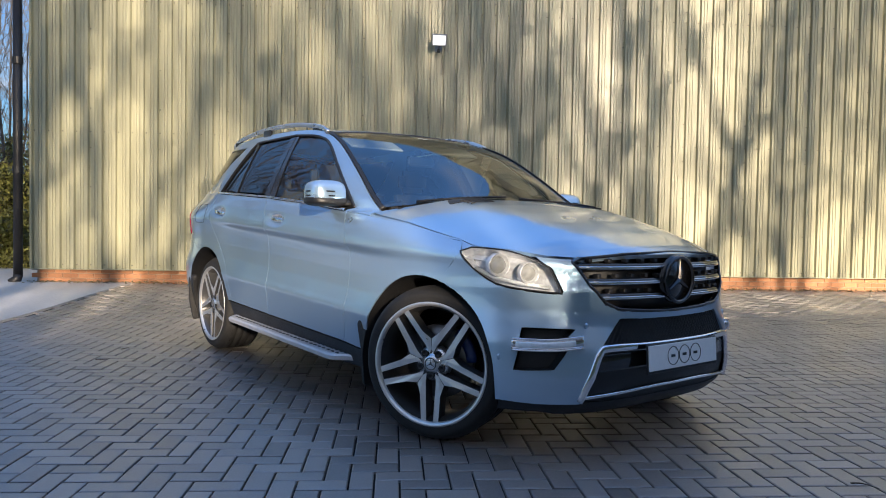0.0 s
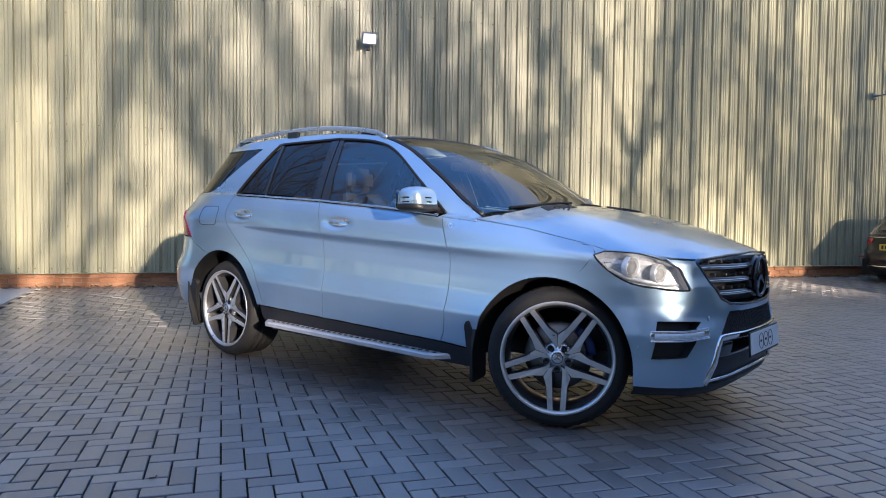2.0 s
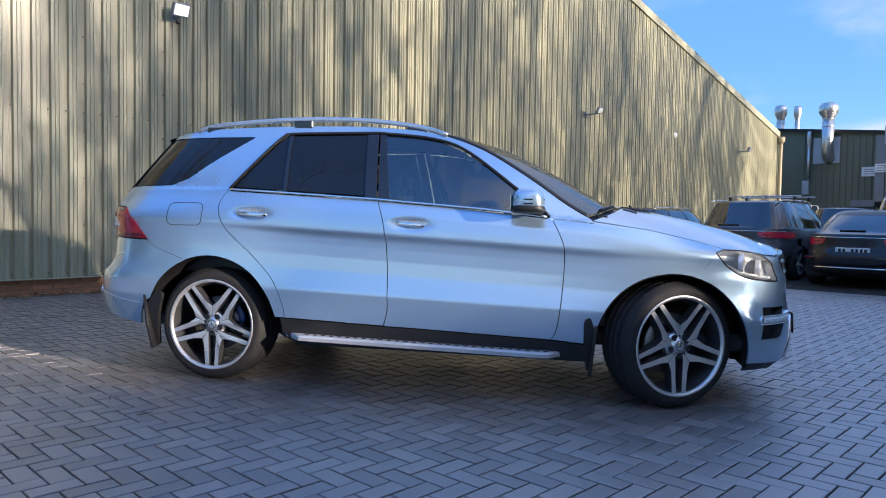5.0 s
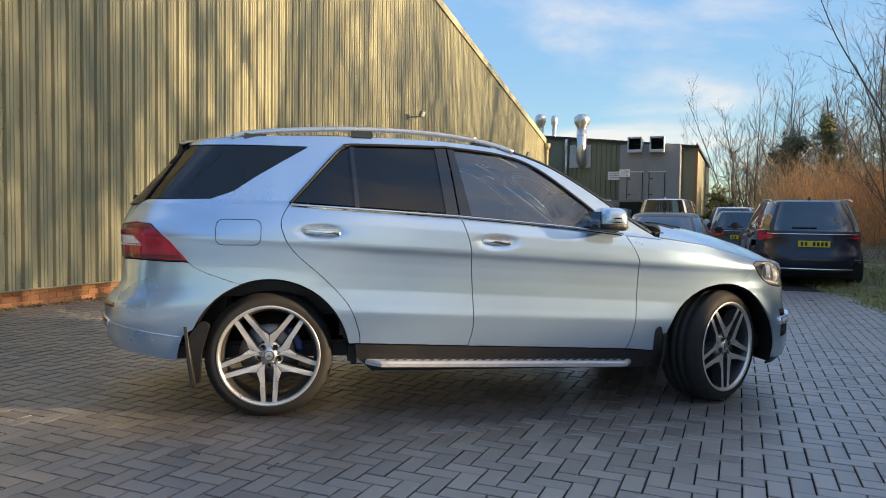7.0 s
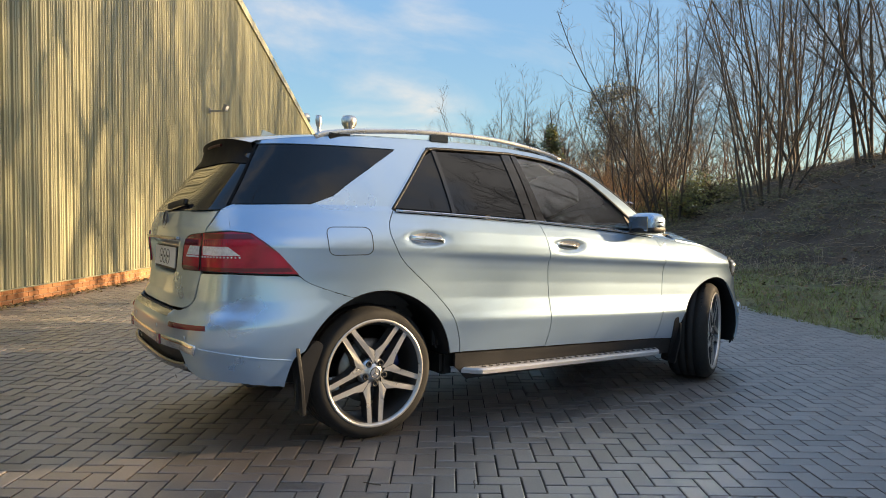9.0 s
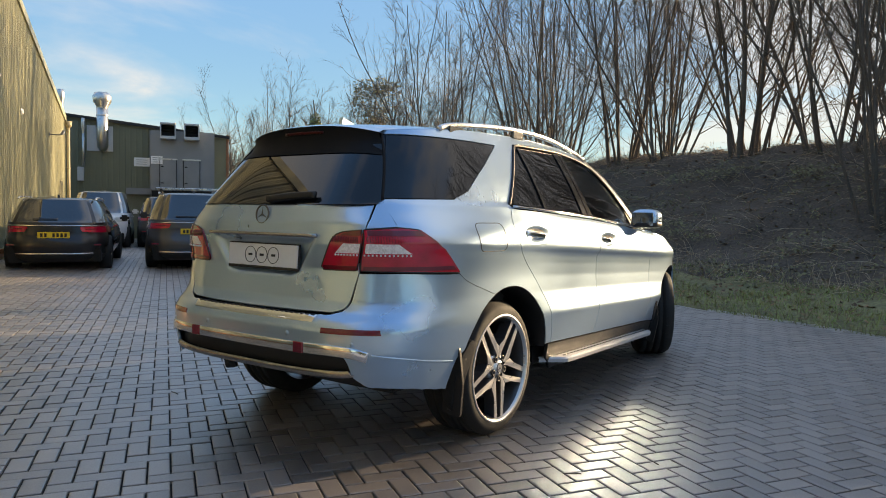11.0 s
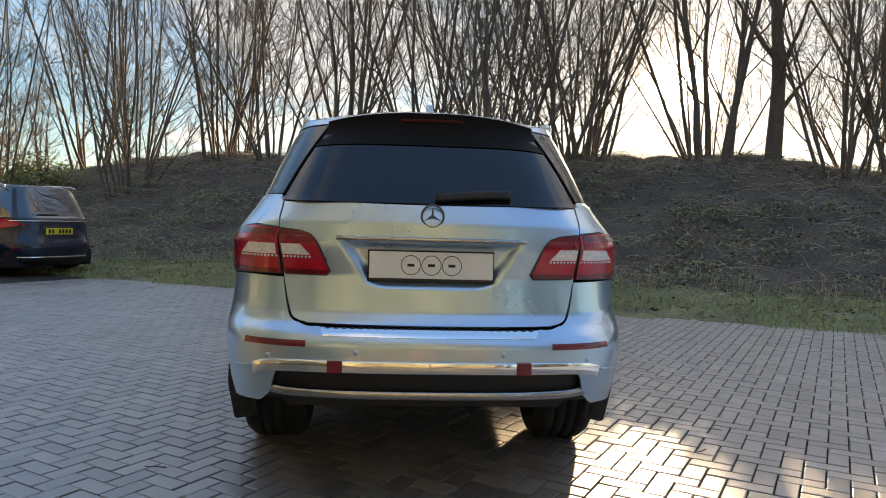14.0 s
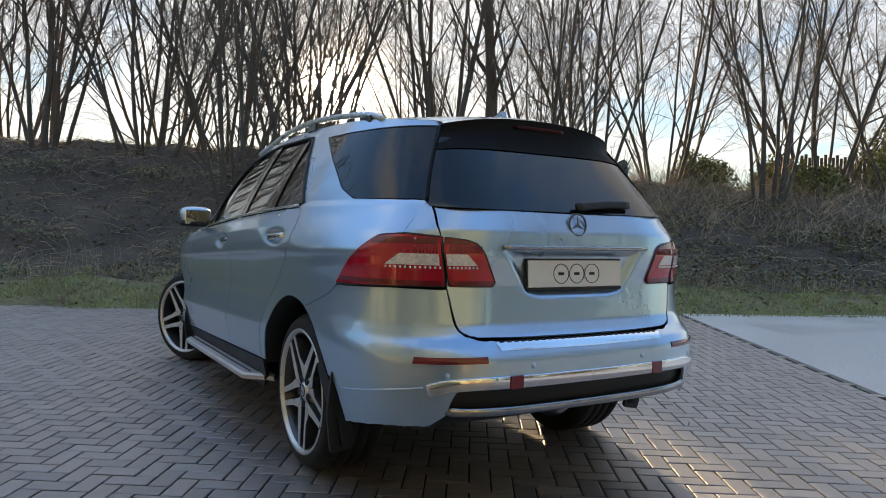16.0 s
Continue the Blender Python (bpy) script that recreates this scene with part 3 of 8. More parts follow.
M_PAINT = paint_material()
M_CHROME = material("bright_chrome", (0.82, 0.82, 0.83), 0.07, metal=1.0, vary=0.03)
M_SATIN = material("satin_silver_rail", (0.66, 0.67, 0.68), 0.28, metal=0.9, vary=0.04)
M_RIM = material("machined_alloy", (0.66, 0.645, 0.62), 0.30, metal=0.75, vary=0.05, scale=20)
M_RIMD = material("grey_painted_alloy", (0.09, 0.09, 0.094), 0.35, metal=0.6, vary=0.06, coat=0.3)
M_TYRE = material("tyre_rubber", (0.013, 0.0125, 0.012), 0.78, vary=0.25, scale=12, fine=90, bump=0.0006, bump_scale=300)
M_DISC = material("brake_disc_steel", (0.20, 0.195, 0.19), 0.35, metal=0.9, vary=0.15, scale=10)
M_CALIPER = material("blue_caliper_paint", (0.012, 0.035, 0.15), 0.4, vary=0.1, coat=0.5)
M_GLOSSB = material("gloss_black", (0.010, 0.010, 0.011), 0.12, vary=0.05, coat=0.6)
M_TRIM = material("black_grain_plastic", (0.013, 0.013, 0.014), 0.5, vary=0.2, bump=0.0004, bump_scale=700)
M_SEAT = material("dark_leather", (0.030, 0.028, 0.027), 0.5, vary=0.2, bump=0.0006, bump_scale=300)
M_HEADL = material("grey_head_lining", (0.32, 0.31, 0.29), 0.9, vary=0.08)
M_PLATE = material("white_plate_plastic", (0.74, 0.74, 0.73), 0.35, vary=0.03)
M_INK = material("black_print", (0.012, 0.012, 0.012), 0.5, vary=0.05)
M_REFL = material("red_reflector", (0.19, 0.005, 0.02), 0.2, vary=0.2, coat=0.6)
M_LENSW = material("clear_lamp_inner", (0.80, 0.84, 0.88), 0.22, metal=0.25, vary=0.1, scale=30)


def red_lens(name, col):
    m = material(name, col, 0.12, vary=0.2, scale=14, fine=220, coat=0.7, spec=0.4)
    return m


M_RED = red_lens("red_tail_lens", (0.50, 0.006, 0.030))
M_REDD = red_lens("deep_red_tail_lens", (0.16, 0.002, 0.012))
M_BOARD = material("brushed_aluminium_step", (0.58, 0.58, 0.59), 0.4, metal=0.35, vary=0.06)
M_DCHROME = material("dark_chrome", (0.40, 0.40, 0.41), 0.12, metal=1.0, vary=0.1, scale=40)
M_REDX = material("dark_red_brake_lens", (0.05, 0.002, 0.003), 0.35, spec=0.2)
M_PROJ = material("projector_lens", (0.52, 0.53, 0.53), 0.08, metal=0.5, vary=0.1)
M_MATT = material("matt_black_trim", (0.006, 0.006, 0.007), 0.6, vary=0.1, spec=0.15)
M_MIRR = material("tinted_mirror_glass", (0.44, 0.49, 0.53), 0.02, metal=1.0, vary=0.02, rvary=0.0)
M_LENSP = material("pale_pink_lamp_band", (0.86, 0.74, 0.74), 0.2, vary=0.3, scale=60, fine=200, coat=0.3)
M_GLASS = glass_material("clear_glass", (0.66, 0.82, 0.85), ior=2.5)
M_SCREEN = glass_material("coated_windscreen_glass", (0.60, 0.80, 0.84), ior=2.8)
M_HLIN = material("chromed_lamp_inner", (0.72, 0.74, 0.77), 0.22, metal=0.45, vary=0.15, scale=30)
M_LAMPG = glass_material("lamp_cover_glass", (0.97, 0.98, 0.98), ior=1.35)
M_PRIV = material("dark_privacy_glass", (0.006, 0.007, 0.009), 0.02, vary=0.05, spec=0.5, rvary=0.0)

car = tagged(new("car"), "silver blue metallic sport utility car, front wheels turned", "car")

AXF, AXR, HUB_Z, HALF_T = 1.4575, -1.4575, 0.366, 0.876
QY = np.array([0, .5, .85, .97, 1.0, 1.06, 1.12, 1.35, 1.6, 1.8, 1.92, 1.97, 2.01, 2.05, 2.12, 2.3, 2.6, 2.85, 3.0])
YY = np.array([.868, .922, .944, .953, .9545, .9505, .945, .929, .924, .926, .931, .937, .951, .9575, .9585, .955, .943, .920, .897])
_q = np.linspace(0, 3, 601)
_y = np.interp(_q, QY, YY)


def blur(a, k):
    ker = np.hanning(2 * k + 1)
    ker /= ker.sum()
    return np.convolve(np.pad(a, k, mode="edge"), ker, "valid")


_ycrease, _ysoft = blur(_y, 6), blur(_y, 120)
ZB_X = np.array([-2.6, -1.75, -1.45, -1.347, -0.997, -0.352, 0.313, 0.711, 0.95, 1.28, 1.6, 1.72, 1.9, 2.3])
ZB_Z = np.array([1.245, 1.262, 1.262, 1.250, 1.232, 1.195, 1.143, 1.10, 1.078, 1.037, 0.968, 0.955, 0.945, 0.94])


def zb(x):
    return np.interp(x, ZB_X, ZB_Z)


def levels(x):
    return 0.20, 0.588 - 0.037 * x, min(0.945 - 0.053 * x, zb(x) - 0.10), zb(x)


def width(x, z):
    """Half width of the body before the ends close in."""
    l = levels(x)
    if z <= l[3]:
        q = np.interp(z, l, (0, 1, 2, 3))
        c = float(sstep(-1.25, -0.75, x)) * (1 - float(sstep(0.9, 1.35, x)))
        i = q / 3 * 600
        yc, ys = np.interp(i, np.arange(601), _ycrease), np.interp(i, np.arange(601), _ysoft)
        y = ys + (yc - ys) * (0.25 + 0.75 * c)
        y += 0.012 * math.exp(-((x - AXR) / 0.42) ** 2 - ((z - 0.80) / 0.16) ** 2) + 0.010 * math.exp(-((x - AXF) / 0.42) ** 2 - ((z - 0.76) / 0.16) ** 2)
        y += 0.026 * float(sstep(1.25, 1.70, x)) * float(sstep(0.50, 0.26, z))
        for hx, hz in ((-1.165, 1.092), (-0.115, 1.040)):
            e = ((x - hx) / 0.135) ** 2 + ((z - hz) / 0.046) ** 2
            if e < 1:
                y -= 0.020 * (1 - e) ** 0.7
        return y * (1 - 0.10 * float(sstep(-0.8, -2.05, x)) * float(sstep(1.8, 3.0, q)))
    h = z - l[3]
    y = 0.892 - 0.40 * h - 0.27 * h * h
    return y * (1 - 0.10 * float(sstep(-0.8, -2.05, x)) - 0.07 * float(sstep(0.1, 1.0, x)))


XF_Z = np.array([.18, .25, .38, .48, .60, .66, .75, .85, .92, 1.0, 1.1, 1.3])
XF_X = np.array([2.10, 2.18, 2.215, 2.22, 2.20, 2.20, 2.215, 2.20, 2.17, 2.08, 1.98, 1.8])
XR_Z = np.array([.18, .30, .38, .45, .55, .66, .70, .735, .78, .93, 1.05, 1.15, 1.24, 1.262, 1.62, 1.75])
XR_X = np.array([-2.30, -2.37, -2.42, -2.45, -2.47, -2.465, -2.44, -2.40, -2.375, -2.36, -2.37, -2.365, -2.33, -2.32, -2.03, -1.95])
XMF, XMR = 0.85, -1.25


def xf(z):
    return float(np.interp(z, XF_Z, XF_X))


def xr(z):
    return float(np.interp(z, XR_Z, XR_X))


def nf(z):
    return float(np.interp(z, [0.3, 0.62, 0.8, 1.0], [3.4, 3.0, 2.75, 2.7]))


def nr(z):
    return float(np.interp(z, [0.3, 0.9, 1.2, 1.3, 1.6], [4.6, 4.3, 4.1, 4.0, 3.8]))


def side_y(x, z):
    y = width(x, z)
    if x > XMF and z < 1.2:
        t = min(1, (x - XMF) / (xf(z) - XMF))
        y *= (1 - t ** nf(z)) ** (1 / nf(z))
    elif x < XMR:
        t = min(1, (XMR - x) / (XMR - xr(z)))
        y *= (1 - t ** nr(z)) ** (1 / nr(z))
    return y


def side(x, z):
    return x, side_y(x, z), z


def fwrap(a, z):
    """Chart round the front: a is 0 at the flank and 90 at the middle of the nose."""
    s_, c_ = math.sin(radians(a)), math.cos(radians(a))
    n_ = nf(z)
    r = (abs(s_) ** n_ + abs(c_) ** n_) ** (-1 / n_)
    x = XMF + r * s_ * (xf(z) - XMF)
    return x, width(min(x, 1.75), z) * r * c_, z


def rwrap(a, z):
    s_, c_ = math.sin(radians(a)), math.cos(radians(a))
    n_ = nr(z)
    r = (abs(s_) ** n_ + abs(c_) ** n_) ** (-1 / n_)
    x = XMR - r * s_ * (XMR - xr(z))
    return x, width(max(x, -2.1), z) * r * c_, z


def by_x(chart, x, z):
    lo, hi = 0.0, 90.0
    for _ in range(30):
        m = (lo + hi) / 2
        if abs(chart(m, z)[0]) < abs(x):
            lo = m
        else:
            hi = m
    return (m, z)


def by_y(chart, y, z):
    lo, hi = 0.0, 90.0
    for _ in range(30):
        m = (lo + hi) / 2
        if chart(m, z)[1] > abs(y):
            lo = m
        else:
            hi = m
    return (m, z)


def arc(cx, cz, r, a0, a1, n=24):
    return [(cx + r * math.cos(radians(a0 + (a1 - a0) * i / n)), cz + r * math.sin(radians(a0 + (a1 - a0) * i / n))) for i in range(n + 1)]


FA, RA = (1.425, 0.345, 0.437), (-1.452, 0.362, 0.455)
HS = (0.03, 0.009)

# outlines on the flank, as (x, z)
GAP_F = [(0.735, 0.375), (0.768, 0.442), (0.793, 0.62), (0.806, 0.869), (0.785, 0.974), (0.722, 1.098)]
GAP_B = [(-0.286, 0.412), (-0.262, 0.50), (-0.257, 0.582), (-0.267, 0.822), (-0.284, 1.025), (-0.337, 1.192)]
GAP_R = [(-0.935, 0.437), (-0.944, 0.514), (-1.003, 0.664), (-1.136, 0.812), (-1.315, 0.973), (-1.380, 1.085), (-1.388, 1.166), (-1.347, 1.248)]


def spl(pts, step=0.01):
    return [tuple(p) for p in dense(pts, step, closed=False, curve=range(len(pts)))] + [pts[-1]]


gF, gB, gR = spl(GAP_F), spl(GAP_B), spl(GAP_R)
belt = lambda a, b, n=40: [(a + (b - a) * i / n, float(zb(a + (b - a) * i / n)) - 0.012) for i in range(n + 1)]
front_door = gF + belt(gF[-1][0], gB[-1][0])[1:-1] + gB[::-1]
rear_door = gB + belt(gB[-1][0], gR[-1][0])[1:-1] + gR[::-1]
fa2 = [p for p in arc(*FA, 73.2, 176)]
fender = gF + belt(gF[-1][0], 1.64)[1:] + [(1.667, 0.906)] + fa2 + [(0.975, 0.355)]
# windows
WIN_R = [(-1.325, 1.266), (-1.068, 1.568), (-0.99, 1.608), (-0.47, 1.616), (-0.425, 1.216)]
WIN_F = [(-0.268, 1.206), (-0.355, 1.608), (-0.05, 1.578), (0.173, 1.502), (0.474, 1.284), (0.66, 1.142), (0.69, 1.108)]
QG = [(-2.178, 1.272), (-1.972, 1.601), (-1.245, 1.600), (-1.397, 1.505), (-1.557, 1.403), (-1.669, 1.323), (-1.796, 1.276)]
ROOF_E = [(-1.99, 1.624), (-1.68, 1.652), (-1.27, 1.671), (-0.72, 1.675), (-0.36, 1.662), (-0.03, 1.622), (0.265, 1.522), (0.550, 1.354), (0.80, 1.180), (0.935, 1.100)]
roof_e = spl(ROOF_E, 0.02)
win_f = spl(WIN_F[1:], 0.01)
for sd, nm in ((1, "left"), (-1, "right")):
    part("rear_corner", panel([(a, z) for a, z in dense([by_x(rwrap, -2.186, 1.256), by_y(rwrap, 0.640, 1.246), by_y(rwrap, 0.648, 1.17), by_y(rwrap, 0.643, 1.127), by_x(rwrap, -2.200, 1.138)], 0.3)], rwrap, (0.7, 0.01), side=sd, out=(-1, 0.5, 0), gap=0.0, flange=0.01), M_PAINT, car)
    fd = part("front_door", panel(front_door, side, HS, side=sd), M_PAINT, car)
    rd = part("rear_door", panel(rear_door, side, HS, side=sd), M_PAINT, car)
    part("front_wing", panel(fender, side, (0.022, 0.0125), side=sd), M_PAINT, car)
    # rear quarter up to the roof, round the quarter glass
    ra = arc(*RA, 20, 158, 40)
    bump_line = spl([(-1.615, 0.787), (-1.70, 0.815), (-1.844, 0.868), (-1.905, 0.912)])
    quarter = [(-0.935, 0.437)] + gR[1:] + [(-1.06, 1.578), (-1.0, 1.621), (-0.72, 1.627), (-0.38, 1.624), (-0.04, 1.588), (0.18, 1.510), (0.48, 1.292), (0.70, 1.112), (0.722, 1.089), (0.85, 1.079), (0.975, 1.064), (0.955, 1.090)]
    top = [p for p in roof_e[::-1]]
    quarter = quarter + top + [(-1.976, 1.603), (-1.245, 1.600), (-1.397, 1.505), (-1.557, 1.403), (-1.669, 1.323), (-1.796, 1.276), (-2.182, 1.268), (-2.192, 1.262), (-2.205, 1.135), (-2.12, 1.125), (-2.004, 1.026), (-1.905, 0.912)] + bump_line[::-1][1:] + [p for p in ra[::-1] if p[0] > -1.61 and p[1] > 0.437 or p[0] > -1.2][0:] + [(-1.0, 0.437)]
    part("rear_quarter", panel(quarter, side, (0.02, 0.0125), side=sd), M_PAINT, car)
    # glass
    part("rear_window", panel(dense(WIN_R, 0.01), side, (0.04, 0.03), side=sd, lift=-0.006, gap=0.0, flange=0.004), M_PRIV, rd, "dark privacy glass")
    part("front_window", panel([(-0.268, 1.200)] + win_f + [(0.69, 1.105)], side, (0.04, 0.03), side=sd, lift=-0.006, gap=0.0, flange=0), M_GLASS, fd, "clear side glass").visible_shadow = False
    part("quarter_window", panel(dense(QG, 0.01), side, (0.04, 0.03), side=sd, lift=-0.003, gap=0.002, flange=0.004), M_PRIV, car, "dark privacy glass")
    # frames: black pillars, seals, chrome waist strip
    part("door_pillar", panel(dense([(-0.425, 1.20), (-0.47, 1.618), (-0.394, 1.618), (-0.345, 1.195)], 0.01), side, (0.02, 0.02), side=sd, lift=0.001, flange=0.008), M_GLOSSB, rd, "gloss black pillar cover")
    part("door_pillar", panel(dense([(-0.338, 1.19), (-0.388, 1.618), (-0.345, 1.618), (-0.262, 1.19)], 0.01), side, (0.02, 0.02), side=sd, lift=0.001, flange=0.008), M_GLOSSB, fd, "gloss black pillar cover")
    part("window_bar", panel(dense([(-0.968, 1.23), (-1.0, 1.611), (-0.97, 1.611), (-0.938, 1.23)], 0.01), side, (0.012, 0.02), side=sd, lift=0.002, flange=0.008), M_GLOSSB, rd, "black divider bar")
    frame_path = [(-1.345, 1.252), (-1.068, 1.576), (-1.02, 1.608), (-0.985, 1.621), (-0.47, 1.626), (-0.355, 1.622), (-0.04, 1.586), (0.18, 1.508), (0.48, 1.290), (0.705, 1.110)]
    fp = spl(frame_path, 0.025)
    pts = [Vector((x, sd * (side_y(x, z) + 0.001), z)) for x, z in fp]
    part("window_seal", ribbon(pts, 0.016, 0.018, (0, sd, 0.3)), M_BLACK, car, "black rubber window seal")
    pts = [Vector((x, sd * (side_y(x, z - 0.012) + 0.004), z)) for x, z in [(a, float(zb(a)) - 0.002) for a in np.linspace(-1.335, 0.70, 40)]]
    part("waist_strip", ribbon(pts, 0.013, 0.020, (0, sd, 0.0)), M_CHROME, car, "chrome waist strip")
    pts = [Vector((x, sd * (side_y(x, z) + 0.003), z)) for x, z in spl([(-2.186, 1.262), (-2.10, 1.40), (-2.04, 1.50), (-1.98, 1.604)], 0.03)]
    part("screen_edge", ribbon(pts, 0.014, 0.008, (-0.5, sd, 0.3)), M_MATT, car, "gloss black screen edge")
    # fuel flap only on the one side
    if sd < 0:
        flap = rounded([(-1.752, 1.012), (-1.502, 1.012), (-1.502, 1.157), (-1.752, 1.157)], 0.045)
        part("fuel_flap_gap", ribbon([Vector((x, sd * (side_y(x, z) + 0.0004), z)) for x, z in dense(flap, 0.01)] + [Vector((flap[0][0], sd * (side_y(*flap[0]) + 0.0004), flap[0][1]))], 0.004, 0.003, (0, sd, 0)), M_INK, car, "fuel flap outline")
    # mirror triangle, sill, running board
    part("mirror_sail", panel(dense([(0.50, 1.285), (0.705, 1.105), (0.56, 1.115)], 0.01), side, (0.015, 0.015), side=sd, lift=0.0, flange=0.006), M_BLACK, fd, "black mirror triangle")
    part("sill", panel(dense([(-0.955, 0.350), (-0.86, 0.262), (0.97, 0.245), (0.975, 0.350), (0.735, 0.370), (-0.286, 0.407), (-0.935, 0.432), (-0.965, 0.434)], 0.02), side, (0.04, 0.02), side=sd, flange=0.02), M_TRIM, car, "black plastic sill")
    board = [(x, 0.86 + 0.135 * float(sstep(-0.96, -0.80, x) * (1 - sstep(0.70, 0.83, x)))) for x in np.linspace(-0.95, 0.82, 40)]
    V = []
    for x, y in board:
        z0 = 0.338 - 0.021 * (x + 0.89)
        V += [(x, sd * 0.85, z0 + 0.002), (x, sd * (y - 0.012), z0 + 0.002), (x, sd * y, z0 - 0.008), (x, sd * (y - 0.004), z0 - 0.030), (x, sd * 0.85, z0 - 0.034)]
    F = [[i * 5 + k, i * 5 + k + 1, i * 5 + k + 6, i * 5 + k + 5] for i in range(len(board) - 1) for k in range(4)]
    if sd > 0:
        F = [f[::-1] for f in F]
    rb = flatpart("running_board", (V, F), M_BOARD, car, "brushed aluminium running board")
    studs = []
    for row, yy in ((0, 0.905), (1, 0.945)):
        for i in range(30):
            x = -0.80 + i * 0.053 + row * 0.026
            if x < 0.74:
                z0 = 0.338 - 0.021 * (x + 0.89) + 0.002
                studs.append(box(x, sd * yy, z0 + 0.002, 0.026, 0.012, 0.006, 0.002))
    tagged(part("rubber_studs", merge(*studs), M_BLACK, rb, "black rubber tread studs", False), kind="stuff")
    # mud flaps
    for cx, z0, z1, y1 in ((0.945, 0.19, 0.48, 0.945), (-1.850, 0.21, 0.56, 0.925)):
        poly = rounded([(0.80, z0), (y1 - 0.02, z0 - 0.02), (y1 + 0.010, z0 + 0.16), (y1, z1), (y1 - 0.06, z1), (0.83, z0 + 0.2)], 0.02)
        m = Matrix.Translation((cx, 0, 0)) @ Matrix.Rotation(radians(-7 if cx < 0 else 6), 4, "Y") @ Matrix(((0, 1, 0, 0), (sd, 0, 0, 0), (0, 0, 1, 0), (0, 0, 0, 1)))
        flatpart("mud_flap", extrude(poly, -0.008, 0.010, 0.003, m), M_TRIM, car, "black plastic mud flap")
    for poly in ([(-1.78, 0.56), (-1.83, 0.58), (-1.895, 0.50), (-1.915, 0.36), (-1.90, 0.22), (-1.85, 0.205), (-1.83, 0.40)], [(0.925, 0.50), (0.962, 0.525), (0.990, 0.44), (0.982, 0.30), (0.968, 0.20), (0.945, 0.19), (0.925, 0.33)]):
        part("flap_wing", panel(dense(rounded(poly, 0.02), 0.015), side, (0.015, 0.02), side=sd, lift=0.004, gap=0, flange=0.03), M_TRIM, car, "black mud flap wing")
    # arch lips and wheel wells
    for (cx, cz, r), a0, a1 in ((FA, -14, 178), (RA, 8, 168)):
        prof = arc(cx, cz, r, a0, a1, 40)
        V, F = [], []
        for x, z in prof:
            y = side_y(x, max(z, 0.24))
            V += [(x, sd * (y - 0.004), z), (x + (cx - x) * 0.02, sd * (y - 0.03), z + (cz - z) * 0.02), (x + (cx - x) * 0.0, sd * 0.52, z)]
        F = [[i * 3 + k, i * 3 + k + 1, i * 3 + k + 4, i * 3 + k + 3] for i in range(len(prof) - 1) for k in range(2)]
        o = len(V)
        V.append((cx, sd * 0.52, cz - 0.05))
        F += [[i * 3 + 2, (i + 1) * 3 + 2, o] for i in range(len(prof) - 1)]
        part("wheel_well", (V, F), M_BLACK, car, "black wheel arch liner")

# ---- roof, screens, bonnet ----
def edge_curve(t):
    """Roof edge from the tail (0) to the screen's foot (1)."""
    f = t * (len(roof_e) - 1)
    i = min(int(f), len(roof_e) - 2)
    a, b = roof_e[i], roof_e[i + 1]
    k = f - i
    x, z = a[0] + (b[0] - a[0]) * k, a[1] + (b[1] - a[1]) * k
    return x, side_y(x, z), z


xs_roof = [p[0] for p in roof_e]
T_TOP = xs_roof.index(min(xs_roof, key=lambda x: abs(x - 0.03))) / (len(roof_e) - 1)


def roof_chart(t, v):
    """v runs -1 to 1 across; crowned."""
    x, y, z = edge_curve(t)
    k = 1 - abs(v) ** 2.4
    return x + 0.09 * k * float(sstep(T_TOP - 0.25, T_TOP, t)) - 0.035 * k * float(sstep(0.2, 0.0, t)), y * v, z + (0.045 - 0.020 * float(sstep(0.1, T_TOP, t))) * k


def screen_chart(t, v):
    """t 0 at the top of the screen, 1 at its foot."""
    x, y, z = edge_curve(T_TOP + (1 - T_TOP) * t)
    k = 1 - abs(v) ** 2.2
    bow = 0.09 + (0.20 - 0.09) * t
    return x + bow * k, y * v, z + (0.025 * (1 - t) + 0.062 * t) * k


def square(a, b, c, d, step=0.03):
    return dense([(a, c), (b, c), (b, d), (a, d)], step)


part("roof", panel(square(0.0, T_TOP, -1, 1), roof_chart, (0.02, 0.05), out=(0, 0, 1), gap=0, flange=0.01), M_PAINT, car)
part("sunroof", panel(square(T_TOP * 0.30, T_TOP * 0.80, -0.68, 0.68), roof_chart, (0.03, 0.08), out=(0, 0, 1), lift=0.004, gap=0, flange=0.006), M_PRIV, car, "dark glass panorama roof")
ws = part("windscreen", panel(square(0.015, 0.985, -0.965, 0.965), screen_chart, (0.05, 0.06), out=(1, 0, 0.4), gap=0, flange=0, lift=0.002), M_SCREEN, car, "clear windscreen")
ws.visible_shadow = False
for sd in (1, -1):
    pts = [Vector(screen_chart(t, sd * 0.985)) + Vector((0.004, 0, 0.003)) for t in np.linspace(0, 1, 24)]
    part("screen_seal", ribbon(pts, 0.022, 0.010, (0.4, sd * 0.6, 0.6)), M_BLACK, car, "black screen seal")
pts = [Vector(screen_chart(0.01, v)) for v in np.linspace(-0.98, 0.98, 24)]
part("screen_seal", ribbon(pts, 0.022, 0.010, (0.4, 0, 0.8)), M_BLACK, car)
part("cowl", panel(square(0.965, 1.06, -0.99, 0.99), lambda t, v: tuple(np.array(screen_chart(min(t, 1), v)) + np.array([max(0, t - 1) * 2.0, 0, -0.020 - max(0, t - 1) * 0.6])), (0.02, 0.06), out=(0, 0, 1), gap=0, flange=0.0), M_BLACK, car, "black scuttle panel")
